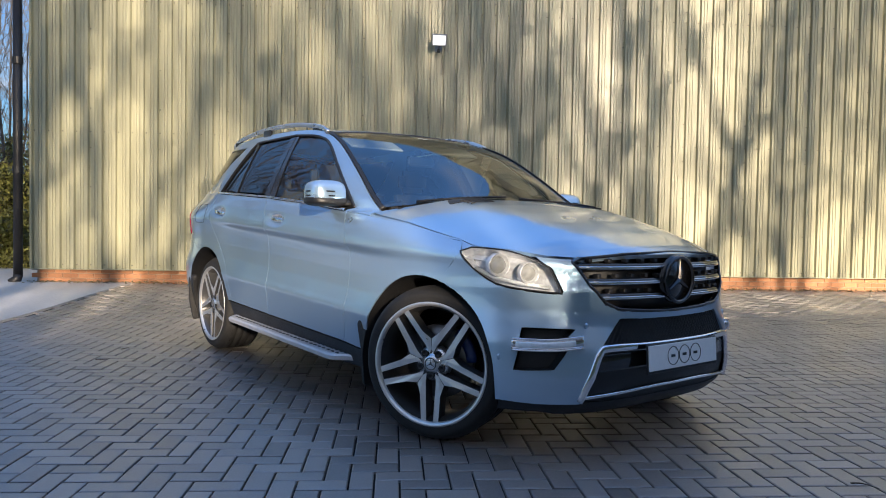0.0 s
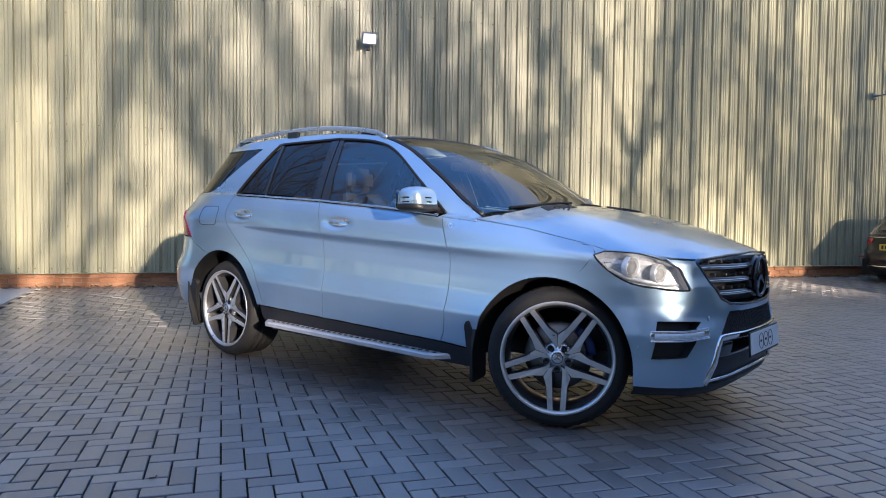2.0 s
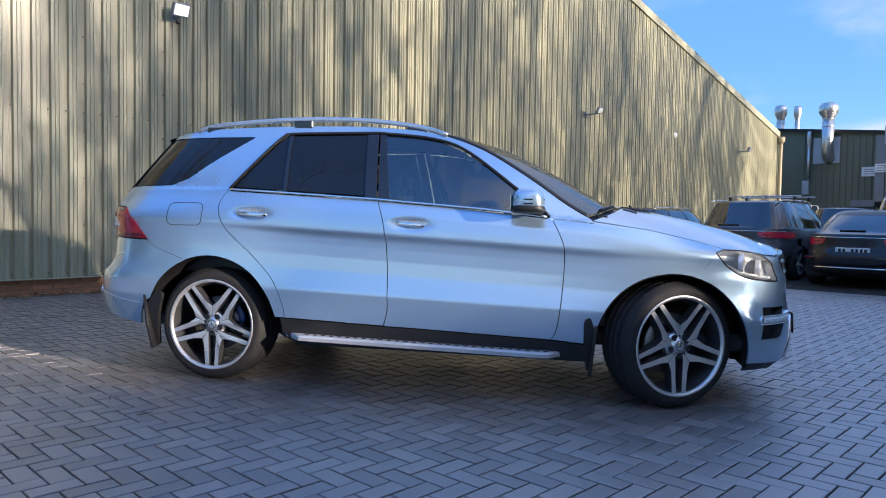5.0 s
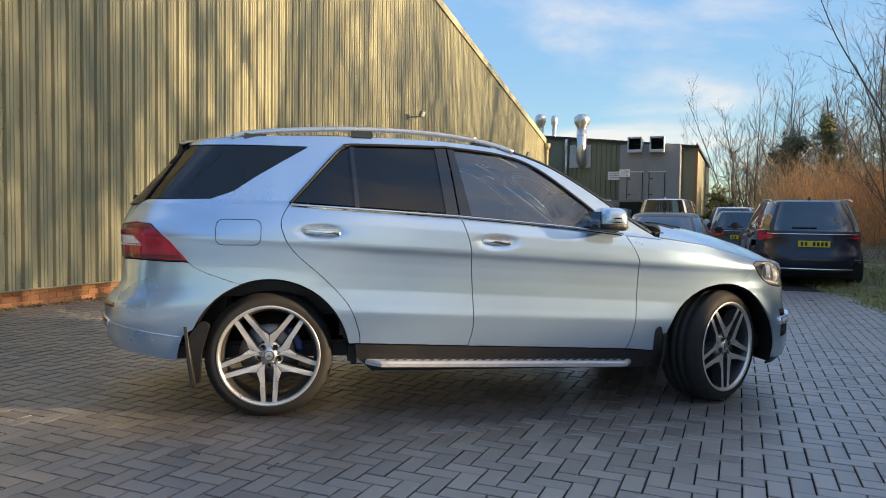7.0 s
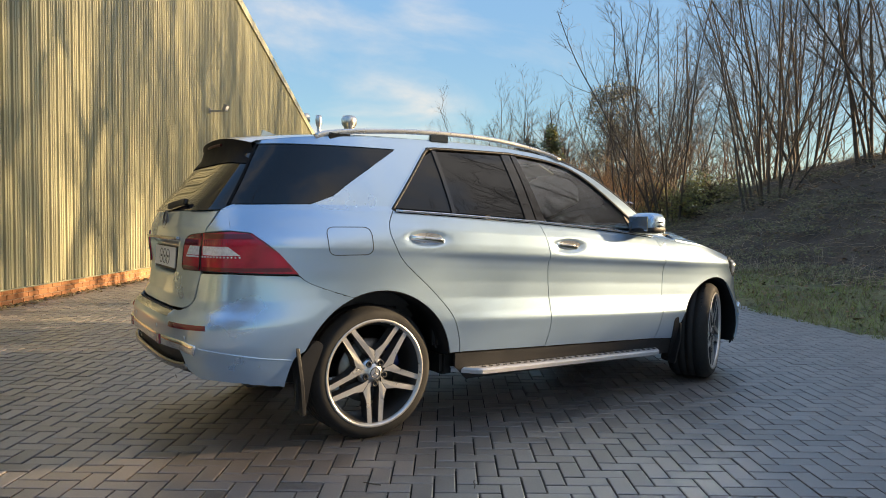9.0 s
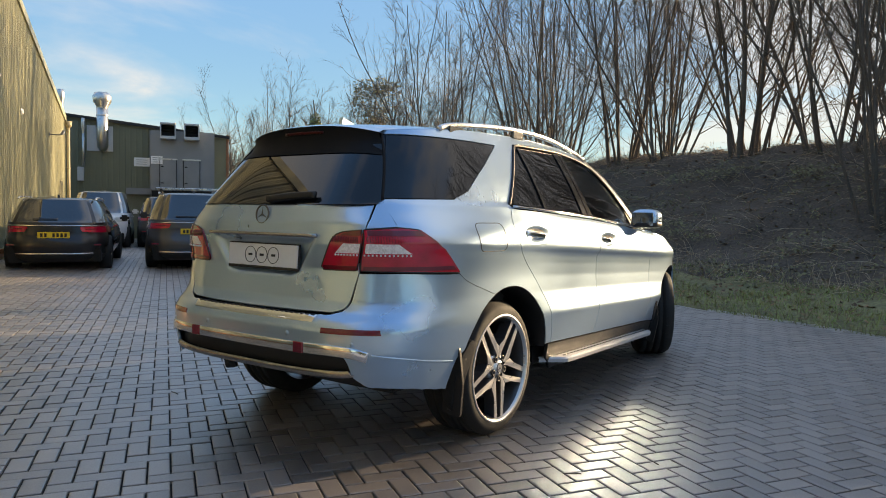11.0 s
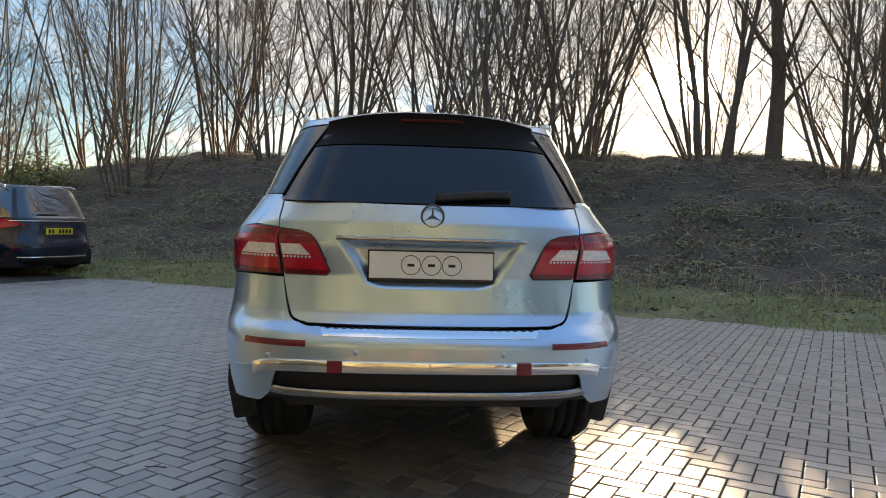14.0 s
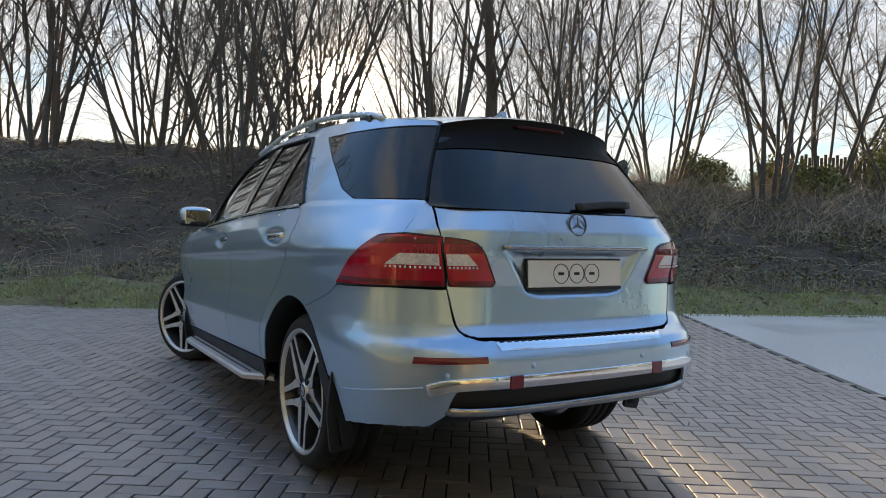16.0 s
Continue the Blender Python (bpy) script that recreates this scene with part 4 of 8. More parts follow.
for y0, dy in ((-0.62, 0.55), (0.02, 0.55)):
    pts = [Vector(screen_chart(0.965 - 0.02 * k, (y0 + dy * k) / 0.80)) + Vector((0.008, 0, 0.008)) for k in np.linspace(0, 1, 10)]
    part("wiper", ribbon(pts, 0.012, 0.012, (0.4, 0, 0.8)), M_BLACK, car, "black wiper blade")

HC_X = np.array([0.8, 1.0, 1.2, 1.4, 1.6, 1.8, 1.95, 2.05, 2.13, 2.19])
HC_Z = np.array([1.200, 1.190, 1.168, 1.138, 1.096, 1.046, 0.998, 0.965, 0.940, 0.905])


def hood_edge(x):
    """Half width and height of the bonnet's edge."""
    ze = float(np.interp(x, [0.75, 0.975, 1.28, 1.6, 1.7, 1.85, 2.0, 2.12, 2.2], [1.093, 1.074, 1.032, 0.962, 0.931, 0.920, 0.894, 0.889, 0.885]))
    xx = min(x, 2.0)
    w = side_y(xx, float(zb(xx)) - 0.012 if xx < 1.62 else ze) - 0.010
    return w + (0.50 - w) * float(sstep(1.98, 2.2, x)), ze


def hood_chart(x, v):
    w, ze = hood_edge(x)
    zc = float(np.interp(x, HC_X, HC_Z))
    k = 1 - abs(v) ** 2.6
    bulge = 0.012 * math.exp(-((abs(v) - 0.55) / 0.16) ** 2) * float(sstep(2.1, 1.5, x))
    bow = -0.12 * (v * v) * float(sstep(1.9, 2.19, x))
    return x + bow, w * v, ze + (zc - ze) * k + bulge


hood_out = dense([(0.965, -0.985), (1.60, -1.0), (1.92, -1.0), (2.19, -0.98), (2.19, 0.98), (1.92, 1.0), (1.60, 1.0), (0.965, 0.985), (1.13, 0.6), (1.185, 0.0), (1.13, -0.6)], 0.02, curve=(7, 8, 9, 10))
bonnet = part("bonnet", panel(hood_out, hood_chart, (0.025, 0.035), out=(0, 0, 1), gap=0.002, flange=0.02), M_PAINT, car)
for sd in (1, -1):
    vent = rounded([(1.17, sd * 0.30), (1.27, sd * 0.34), (1.235, sd * 0.66), (1.15, sd * 0.60)], 0.02)
    vt = part("bonnet_vent", panel(dense(vent, 0.01), hood_chart, (0.01, 0.02), out=(0, 0, 1), lift=0.003, gap=0, flange=0.004), M_BLACK, bonnet, "black bonnet vent")
    for k in range(4):
        pts = [Vector(hood_chart(1.155 + 0.028 * k + 0.02 * j, sd * (0.34 + 0.06 * j))) + Vector((0, 0, 0.006)) for j in range(5)]
        part("vent_slat", ribbon(pts, 0.008, 0.008, (0, 0, 1)), M_TRIM, vt)
    # fillet between wing top and bonnet
    V, F = [], []
    xs = np.linspace(0.965, 1.71, 34)
    for x in xs:
        zt = min(float(zb(x)) - 0.012, float(np.interp(x, [1.635, 1.655, 1.71], [0.96, 0.909, 0.926])))
        V += [(x, sd * (side_y(x, zt) - 0.002), zt), (x, sd * (0.35 * side_y(x, zt) + 0.65 * hood_edge(x)[0]), 0.5 * (zt + hood_edge(x)[1]) + 0.003), (x, sd * (hood_edge(x)[0] + 0.002), hood_edge(x)[1] - 0.002)]
    F = [[i * 3 + k, i * 3 + k + 1, i * 3 + k + 4, i * 3 + k + 3] for i in range(len(xs) - 1) for k in range(2)]
    part("wing_top", (V, F if sd < 0 else [f[::-1] for f in F]), M_PAINT, car)
# roof rails
for sd in (1, -1):
    rail_p = spl([(-1.70, 1.650), (-1.56, 1.684), (-1.07, 1.717), (-0.54, 1.714), (-0.14, 1.668), (0.05, 1.610)], 0.04)
    pts = [Vector((x, sd * (side_y(x, min(z, 1.655)) + 0.005 - 0.02 * float(sstep(1.63, 1.70, z))), z)) for x, z in rail_p]
    rr_ = part("roof_rail", ribbon(pts, 0.026, 0.030, (0, 0, 1)), M_SATIN, car, "satin aluminium roof rail")
    for x in (-1.56, -0.92, -0.16):
        zt = float(np.interp(x, [p[0] for p in rail_p], [p[1] for p in rail_p]))
        y = sd * (side_y(x, 1.655) - 0.012)
        flatpart("rail_foot", box(x, y, zt - 0.030, 0.13, 0.022, 0.05, 0.006), M_GLOSSB, rr_, "black rail foot")
# aerial fin
poly = [(-1.80, 0.0), (-1.66, 0.0), (-1.755, 0.030), (-1.79, 0.040)]
flatpart("aerial_fin", extrude([(a, b + 1.70) for a, b in poly], -0.016, 0.016, 0.006), M_PAINT, car)

# ---- tail ----
def rfull(u, z):
    x, y, z = rwrap(90 - abs(u), z)
    return x, (y if u >= 0 else -y), z


def ffull(u, z):
    x, y, z = fwrap(90 - abs(u), z)
    return x, (y if u >= 0 else -y), z


def ry(y, z):
    return (90 - by_y(rwrap, y, z)[0], z)


def rx(x, z):
    return (90 - by_x(rwrap, x, z)[0], z)


def fy(y, z):
    return (90 - by_y(fwrap, y, z)[0], z)


def fx(x, z):
    return (90 - by_x(fwrap, x, z)[0], z)


def both(half):
    """A closed outline from its left half, given from the middle outwards and back to the middle."""
    return list(half) + [(-u, z) for u, z in half[::-1]]


gate_half = [(0, 0.727), ry(0.30, 0.729)] + spl([ry(0.50, 0.733), ry(0.565, 0.752), ry(0.59, 0.80), ry(0.612, 0.90)], 0.4) + spl([ry(0.618, 0.93), ry(0.625, 1.06), ry(0.640, 1.13), ry(0.640, 1.17), ry(0.632, 1.236)], 0.4) + [ry(0.4, 1.236), (0, 1.232)]
REC = np.array([(0.388, 1.082), (0.262, 0.897), (0.20, 0.880), (-0.20, 0.880), (-0.262, 0.897), (-0.388, 1.082)])


def gate_chart(u, z):
    x, y, z = rfull(u, z)
    if abs(y) < 0.42 and 0.86 < z < 1.10:
        p = np.array([[y, z]])
        d = nearest(p, REC)[1][0]
        if inside(p, REC)[0]:
            x += 0.030 * min(1, d / 0.03)
    return x, y, z


gate = part("tailgate", panel(dense(both(gate_half), 0.3), gate_chart, (0.7, 0.0085), out=(-1, 0, 0)), M_PAINT, car)
bl = [rx(x, z) for x, z in spl([(-1.615, 0.787), (-1.70, 0.815), (-1.844, 0.868), (-1.905, 0.910)])]
ra = [rx(x, z) for x, z in arc(*RA, 111, 158, 16)]
bump_half = [(0, 0.718), ry(0.30, 0.720)] + spl([ry(0.50, 0.724), ry(0.572, 0.746), ry(0.60, 0.80), ry(0.62, 0.918)], 0.4) + [rx(-2.20, 0.922)] + bl[::-1] + ra[1:] + [rx(-1.93, 0.50), rx(-1.97, 0.350), rx(-2.20, 0.385), ry(0.70, 0.400)] + spl([ry(0.650, 0.45), ry(0.640, 0.51), ry(0.610, 0.556), ry(0.55, 0.577)], 0.4) + [(0, 0.574)]
rbump = part("rear_bumper", panel(dense(both(bump_half), 0.3), rfull, (1.0, 0.0125), out=(-1, 0, 0)), M_PAINT, car)
part("bumper_insert", panel(dense(both([(0, 0.590), ry(0.74, 0.590), ry(0.76, 0.40), (0, 0.415)]), 0.4), rfull, (2, 0.02), out=(-1, 0, 0), lift=-0.03, gap=0), M_BLACK, rbump, "black lower bumper insert")
path = [ry(0.725, 0.545), ry(0.69, 0.556), ry(0.660, 0.563), ry(0.60, 0.568), ry(0.50, 0.570), ry(0.25, 0.568), (0, 0.567)]
path = spl(both(path), 0.5)
chs = part("chrome_strip", ribbon([Vector(rfull(*p)) + Vector((-0.002, 0, 0)) for p in path], 0.016, 0.050, (0, 0, 1)), M_CHROME, rbump, "chrome bumper strip")
for y in (0.385, -0.385):
    c = rfull(math.copysign(ry(abs(y), 0.57)[0], y), 0.569)
    flatpart("strip_reflector", box(c[0] - 0.009, y, 0.569, 0.01, 0.062, 0.052, 0.002), M_REFL, chs, "red reflector patch")
path = spl(both([ry(0.645, 0.468), ry(0.60, 0.458), ry(0.30, 0.450), (0, 0.448)]), 0.6)
part("diffuser_bar", ribbon([Vector(rfull(*p)) + Vector((0.010, 0, 0)) for p in path], 0.03, 0.036, (0, 0, 1)), M_DCHROME, rbump, "silver diffuser bar")
part("step_plate", panel(dense(both([(0, 0.714), ry(0.45, 0.716), ry(0.44, 0.688), (0, 0.684)]), 0.4), rfull, (1.2, 0.008), out=(-1, 0, 0), lift=0.003, gap=0, flange=0.004), M_CHROME, rbump, "chrome loading edge plate")
studs = []
for i in range(26):
    c = rfull(*(lambda p: (math.copysign(p[0], 1), p[1]))(ry(abs(-0.42 + i * 0.0336), 0.716)))
    studs.append(box(c[0] + 0.004, -0.42 + i * 0.0336, 0.719, 0.018, 0.020, 0.006, 0.002))
tagged(part("rubber_studs", merge(*studs), M_BLACK, rbump, "black rubber studs", False), kind="stuff")
for sd in (1, -1):
    pl = [ry(0.505, 0.645), ry(0.505, 0.669), ry(0.60, 0.669), ry(0.70, 0.669), rx(-2.33, 0.669), rx(-2.33, 0.645), ry(0.70, 0.645), ry(0.60, 0.645)]
    part("rear_reflector", panel([(sd * u, z) for u, z in dense(pl, 0.4)], rfull, (0.8, 0.006), out=(-1, 0, 0), lift=0.003, gap=0, flange=0.006), M_REFL, rbump, "red bumper reflector")
    for y, z in ((0.30, 0.625), (0.66, 0.60)):
        c = rfull(ry(y, z)[0] * sd, z)
        part("parking_sensor", ([(p[0] + c[0], p[1] + c[1], p[2] + c[2]) for p in lathe([(0.0, -0.003), (0.011, -0.003), (0.013, 0.001)], 14, "x")[0]], lathe([(0.0, -0.003), (0.011, -0.003), (0.013, 0.001)], 14, "x")[1]), M_PAINT, rbump)
    pts = [Vector((rfull(*p)[0], sd * rfull(*p)[1], rfull(*p)[2])) for p in spl([rx(-2.36, 0.555), rx(-2.25, 0.535), rx(-2.1, 0.508), rx(-1.94, 0.487)], 0.6)]
    part("bumper_crease", ribbon(pts, 0.008, 0.006, (0, sd, 0)), M_PAINT, rbump)
    # tail lamps
    outer = [rx(-1.905, 0.918), rx(-2.004, 1.030), rx(-2.118, 1.122), rx(-2.19, 1.132), ry(0.636, 1.122), ry(0.622, 0.930), rx(-2.21, 0.928)]
    inner = [ry(0.628, 1.120), ry(0.545, 1.112), ry(0.505, 1.098), ry(0.478, 1.072), ry(0.419, 0.945), ry(0.432, 0.929), ry(0.612, 0.931)]
    for nm, poly, par in (("tail_lamp_outer", outer, car), ("tail_lamp_inner", inner, gate)):
        P = np.array(dense([(sd * u, z) for u, z in poly], 0.3))
        lamp = part(nm, panel(P, rfull, (0.6, 0.007), out=(-1, 0, 0), lift=0.006, gap=0.003, flange=0.02), M_RED, par, "red tail lamp lens")
        out_ = nm == "tail_lamp_outer"
        us = np.linspace(np.abs(P[:, 0]).min(), np.abs(P[:, 0]).max(), 160)

        def reach(z):
            """The lens's span across at one height."""
            ok = us[inside(np.stack([sd * us, np.full_like(us, z)], 1), P)]
            return (ok.min(), ok.max()) if len(ok) else (0.0, 0.0)
        for z0, z1, mt, lb, f0, f1, g0, g1 in ((0.933, 0.952, M_REDD, "deep red lower band", 0.03, 0.97, 0.03, 0.97), (1.092, 1.116, M_REDD, "deep red upper band", 0.05, 0.93, 0.05, 0.95), (1.012, 1.056, M_LENSP, "clear reversing lamp band", *((0.03, 0.56, 0.03, 0.46) if out_ else (0.30, 0.97, 0.46, 0.97)))):
            (a, b), (c, d) = reach(z0), reach(z1)
            if b > a and d > c:
                band = [(a + (b - a) * f0, z0), (a + (b - a) * f1, z0), (c + (d - c) * g1, z1), (c + (d - c) * g0, z1)]
                part("lamp_band", panel(dense([(sd * u, q) for u, q in band], 0.3), rfull, (0.6, 0.006), out=(-1, 0, 0), lift=0.0085, gap=0, flange=0.002), mt, lamp, lb)
        # moulded ribs above the clear band, light row below it
        ribs, leds = [], []
        a, b = reach(1.075)
        for u in np.linspace(a + 0.06 * (b - a), b - 0.12 * (b - a), 22 if out_ else 16):
            q0, q1 = Vector(rfull(sd * u, 1.060)), Vector(rfull(sd * u, 1.089))
            ribs.append(tube([q0 + Vector((-0.008, 0, 0)), q1 + Vector((-0.008, 0, 0))], 0.0022, 4))
        a, b = reach(1.004)
        f0, f1, n_ = (0.04, 0.56, 12) if out_ else (0.34, 0.95, 8)
        for u in np.linspace(a + f0 * (b - a), a + f1 * (b - a), n_):
            c0 = Vector(rfull(sd * u, 1.003)) + Vector((-0.009, 0, 0))
            leds.append(([c0 + Vector(v) * 0.0052 for v in lathe([(0.0, -1), (0.7, -0.7), (1, 0), (0.7, 0.7), (0, 1)], 8)[0]], lathe([(0.0, -1), (0.7, -0.7), (1, 0), (0.7, 0.7), (0, 1)], 8)[1]))
        tagged(part("lens_ribs", merge(*ribs), M_REDD, lamp, "fine moulded lens ribs"), kind="stuff")
        tagged(part("light_row", merge(*leds), M_LENSW, lamp, "row of clear light points"), kind="stuff")
        rim_ = [Vector(rfull(*p)) + Vector((-0.006, sd * 0.002, 0)) for p in P[::2]]
        part("lamp_seal", tube(rim_ + rim_[:1], 0.0032, 5, False), M_BLACK, lamp, "thin black lamp seal")

# rear screen, spoiler, wiper
def rscreen(t, v):
    xe, z = -2.185 + 0.222 * t, 1.244 + 0.372 * t
    k = 1 - abs(v) ** 7
    return xe - (0.145 - 0.095 * t) * k, side_y(xe, z) * v * 0.995, z - 0.006 * k


part("rear_screen", panel(square(0, 1, -1, 1), rscreen, (0.05, 0.04), out=(-1, 0, 0.3), gap=0, flange=0.004), M_PRIV, gate, "dark privacy rear screen")
V, F, V2, F2 = [], [], [], []
vs_ = np.linspace(-1, 1, 41)
for v in vs_:
    a = Vector(roof_chart(0.02, v))
    e = 1 - abs(v) ** 5
    b = a + Vector((-0.060 - 0.035 * e, 0, -0.018))
    c = b + Vector((0.006, 0, -0.022))
    d = Vector(rscreen(0.72 - 0.06 * (1 - e), v)) + Vector((-0.006, 0, 0))
    V += [a + Vector((0.02, 0, 0.001)), (a + b) / 2 + Vector((0, 0, 0.004)), b]
    V2 += [b, c, (c + d) / 2 + Vector((0.015, 0, 0)), d]
for i in range(40):
    F += [[i * 3 + k, i * 3 + k + 1, i * 3 + k + 4, i * 3 + k + 3] for k in range(2)]
    F2 += [[i * 4 + k, i * 4 + k + 1, i * 4 + k + 5, i * 4 + k + 4] for k in range(3)]
sp = part("spoiler", (V, F), M_PAINT, gate)
part("spoiler_underside", (V2, F2), M_MATT, sp, "black spoiler underside")
part("brake_light", ribbon([Vector((V2[k * 4 + 1])) + Vector((-0.004, 0, -0.012)) for k in range(14, 27)], 0.008, 0.014, (0, 0, 1)), M_REDX, sp, "high level brake light")
wp = [Vector(rscreen(0.055 + 0.055 * math.sin(k * 1.7), -0.02 - 0.50 * k)) + Vector((-0.022, 0, 0.004)) for k in np.linspace(0, 1, 12)]
part("rear_wiper", ribbon(wp, 0.034, 0.022, (-1, 0, 0.2)), M_BLACK, gate, "black rear wiper")

# plates with three printed rings, emblem
def ring(cx, cy, r, w, n=40, th=0.0015):
    V, F = [], []
    for i in range(n):
        a = 2 * math.pi * i / n
        for rr in (r - w / 2, r + w / 2):
            V.append((0, cx + rr * math.cos(a), cy + rr * math.sin(a)))
    for i in range(n):
        a, b = 2 * i, 2 * ((i + 1) % n)
        F.append([a, a + 1, b + 1, b])
    V = V + [(th, y, z) for _, y, z in V]
    F = [[i + 2 * n for i in f] for f in F] + [[2 * i, 2 * ((i + 1) % n), 2 * ((i + 1) % n) + 2 * n, 2 * i + 2 * n][::-1] for i in range(n)] + [[2 * i + 1, 2 * ((i + 1) % n) + 1, 2 * ((i + 1) % n) + 1 + 2 * n, 2 * i + 1 + 2 * n] for i in range(n)]
    return V, F


def show_plate(m, w=0.52, h=0.112, rings=True, mat=None, frame_mat=None):
    """A plate that faces +x in its own frame."""
    def tr(vf):
        return [m @ Vector(v) for v in vf[0]], vf[1]
    pl = flatpart("number_plate", tr(box(0.006, 0, 0, 0.006, w, h, 0.002)), mat or M_PLATE, car, "white show plate with three printed rings")
    flatpart("plate_frame", tr(box(-0.001, 0, -0.004, 0.008, w + 0.012, h + 0.020, 0.003)), M_BLACK, pl, "black plate surround")
    for k in (-1, 0, 1):
        part("printed_ring", tr(([(x + 0.0092, y + k * 0.086, z) for x, y, z in ring(0, 0, 0.0405, 0.0032)[0]], ring(0, 0, 0.0405, 0.0032)[1])), M_INK, pl, "", False)
        part("printed_bar", tr(box(0.0096, k * 0.086, 0, 0.0014, 0.030, 0.012)), M_INK, pl, "", False)
    return pl


show_plate(Matrix.Translation((-2.352, 0, 0.978)) @ Matrix.Rotation(radians(180), 4, "Z") @ Matrix.Rotation(radians(-4), 4, "Y"))
part("plate_light_bar", ribbon([Vector(rfull(math.copysign(ry(abs(y), 1.087)[0], y), 1.087)) + Vector((-0.012, 0, 0)) for y in np.linspace(-0.398, 0.398, 21)], 0.020, 0.018, (0, 0, 1)), M_DCHROME, gate, "dark chrome handle bar")


def emblem(m, r, ring_mat, star_mat, parent):
    def tr(vf):
        return [m @ Vector(v) for v in vf[0]], vf[1]
    pts = [(0, r * math.cos(a), r * math.sin(a)) for a in np.linspace(0, 2 * math.pi, 41)]
    e = part("emblem", tr(tube(pts, r * 0.10, 8, False)), ring_mat, parent, "round ring emblem")
    for k in range(3):
        a = math.pi / 2 + k * 2 * math.pi / 3
        d, n_ = Vector((0, math.cos(a), math.sin(a))), Vector((0, -math.sin(a), math.cos(a)))
        V = [Vector((0.002, 0, 0)) + n_ * r * 0.14 - d * r * 0.08, Vector((0.002, 0, 0)) - n_ * r * 0.14 - d * r * 0.08, d * r * 0.97, Vector((r * 0.12, 0, 0))]
        part("emblem_bar", tr((V, [[0, 2, 3], [1, 3, 2], [0, 3, 1], [0, 1, 2]])), star_mat, e, "", False)


emblem(Matrix.Translation((rfull(0, 1.186)[0] - 0.006, 0, 1.186)) @ Matrix.Rotation(radians(180), 4, "Z") @ Matrix.Rotation(radians(-6), 4, "Y"), 0.046, M_RIMD, M_RIMD, gate)

# ---- nose ----
HLP = [(1.658, 0.907), (1.70, 0.926), (1.842, 0.917), (1.95, 0.885), (2.01, 0.845), (2.055, 0.738), (1.93, 0.752), (1.817, 0.775), (1.72, 0.835)]
fa_ = [fx(x, z) for x, z in arc(*FA, 74, -10, 30)]
lampl = [fx(x, z) for x, z in spl([(1.655, 0.903), (1.72, 0.830), (1.817, 0.770), (1.93, 0.747), (2.055, 0.733)], 0.02)]
lampi = [fx(x, z) for x, z in [(2.06, 0.745), (2.018, 0.845), (1.985, 0.872), (1.96, 0.893)]]
grille_half = [(0, 0.917), fy(0.30, 0.908), fy(0.52, 0.888), fy(0.555, 0.868), fy(0.50, 0.77), fy(0.43, 0.695), fy(0.36, 0.668), fy(0.18, 0.655), (0, 0.650)]
fb_half = [(0, 0.645), fy(0.18, 0.650), fy(0.365, 0.662), fy(0.44, 0.69), fy(0.508, 0.768), fy(0.565, 0.868), fy(0.56, 0.884)] + lampi[::-1] + lampl[::-1] + [fx(1.662, 0.906)] + fa_ + [fx(1.86, 0.268), fx(2.0, 0.262), fy(0.545, 0.262), fy(0.478, 0.500), fy(0.365, 0.626), fy(0.2, 0.620), (0, 0.617)]
DRL = [fx(1.945, 0.588), fx(2.100, 0.586), fx(2.085, 0.545), fx(2.10, 0.52), fx(2.068, 0.418), fx(1.935, 0.408)]
fbump = part("front_bumper", panel(dense(both(fb_half), 0.3), ffull, (0.8, 0.0125), holes=[dense(DRL, 0.3), dense([(-u, z) for u, z in DRL], 0.3)], out=(1, 0, 0)), M_PAINT, car)
part("lower_intake", panel(dense(both([(0, 0.632), fy(0.38, 0.638), fy(0.50, 0.50), fy(0.57, 0.255), (0, 0.25)]), 0.4), ffull, (2, 0.02), out=(1, 0, 0), lift=-0.018, gap=0), M_BLACK, fbump, "black lower intake")
part("front_lip", panel(dense(both([(0, 0.262), fy(0.6, 0.262), fx(2.0, 0.265), fx(1.86, 0.268), fx(1.84, 0.215), fx(2.0, 0.212), fy(0.6, 0.20), (0, 0.20)]), 0.4), ffull, (2, 0.02), out=(1, 0, 0), lift=-0.012, gap=0), M_TRIM, fbump, "black front lip")
bars = []
for i in range(-22, 23):
    for sg in (1, -1):
        y0, y1 = i * 0.022, i * 0.022 + sg * 0.07
        if abs(y0) < 0.47 and abs(y1) < 0.40:
            p = [Vector(ffull(math.copysign(fy(abs(a), z)[0], a), z)) + Vector((-0.010, 0, 0)) for a, z in ((y0, 0.515), (y1, 0.622))]
            bars.append(tube(p, 0.0028, 4, False))
tagged(part("intake_mesh", merge(*bars), M_TRIM, fbump, "black honeycomb mesh"), kind="stuff")
path = spl(both([fy(0.545, 0.275), fy(0.515, 0.385), fy(0.478, 0.485), fy(0.42, 0.505), fy(0.2, 0.503), (0, 0.502)]), 0.5)
part("chrome_frame", ribbon([Vector(ffull(*p)) + Vector((-0.004, 0, 0)) for p in path], 0.024, 0.034, (0, 0, 1)), M_CHROME, fbump, "chrome intake frame")
path = spl(both([fy(0.53, 0.292), fy(0.40, 0.302), fy(0.2, 0.312), (0, 0.312)]), 0.5)
part("chrome_sill", ribbon([Vector(ffull(*p)) + Vector((-0.006, 0, 0)) for p in path], 0.022, 0.014, (0, 0, 1)), M_CHROME, fbump, "chrome lower blade")
path = spl(both([fy(0.47, 0.440), fy(0.2, 0.445), (0, 0.445)]), 0.5)
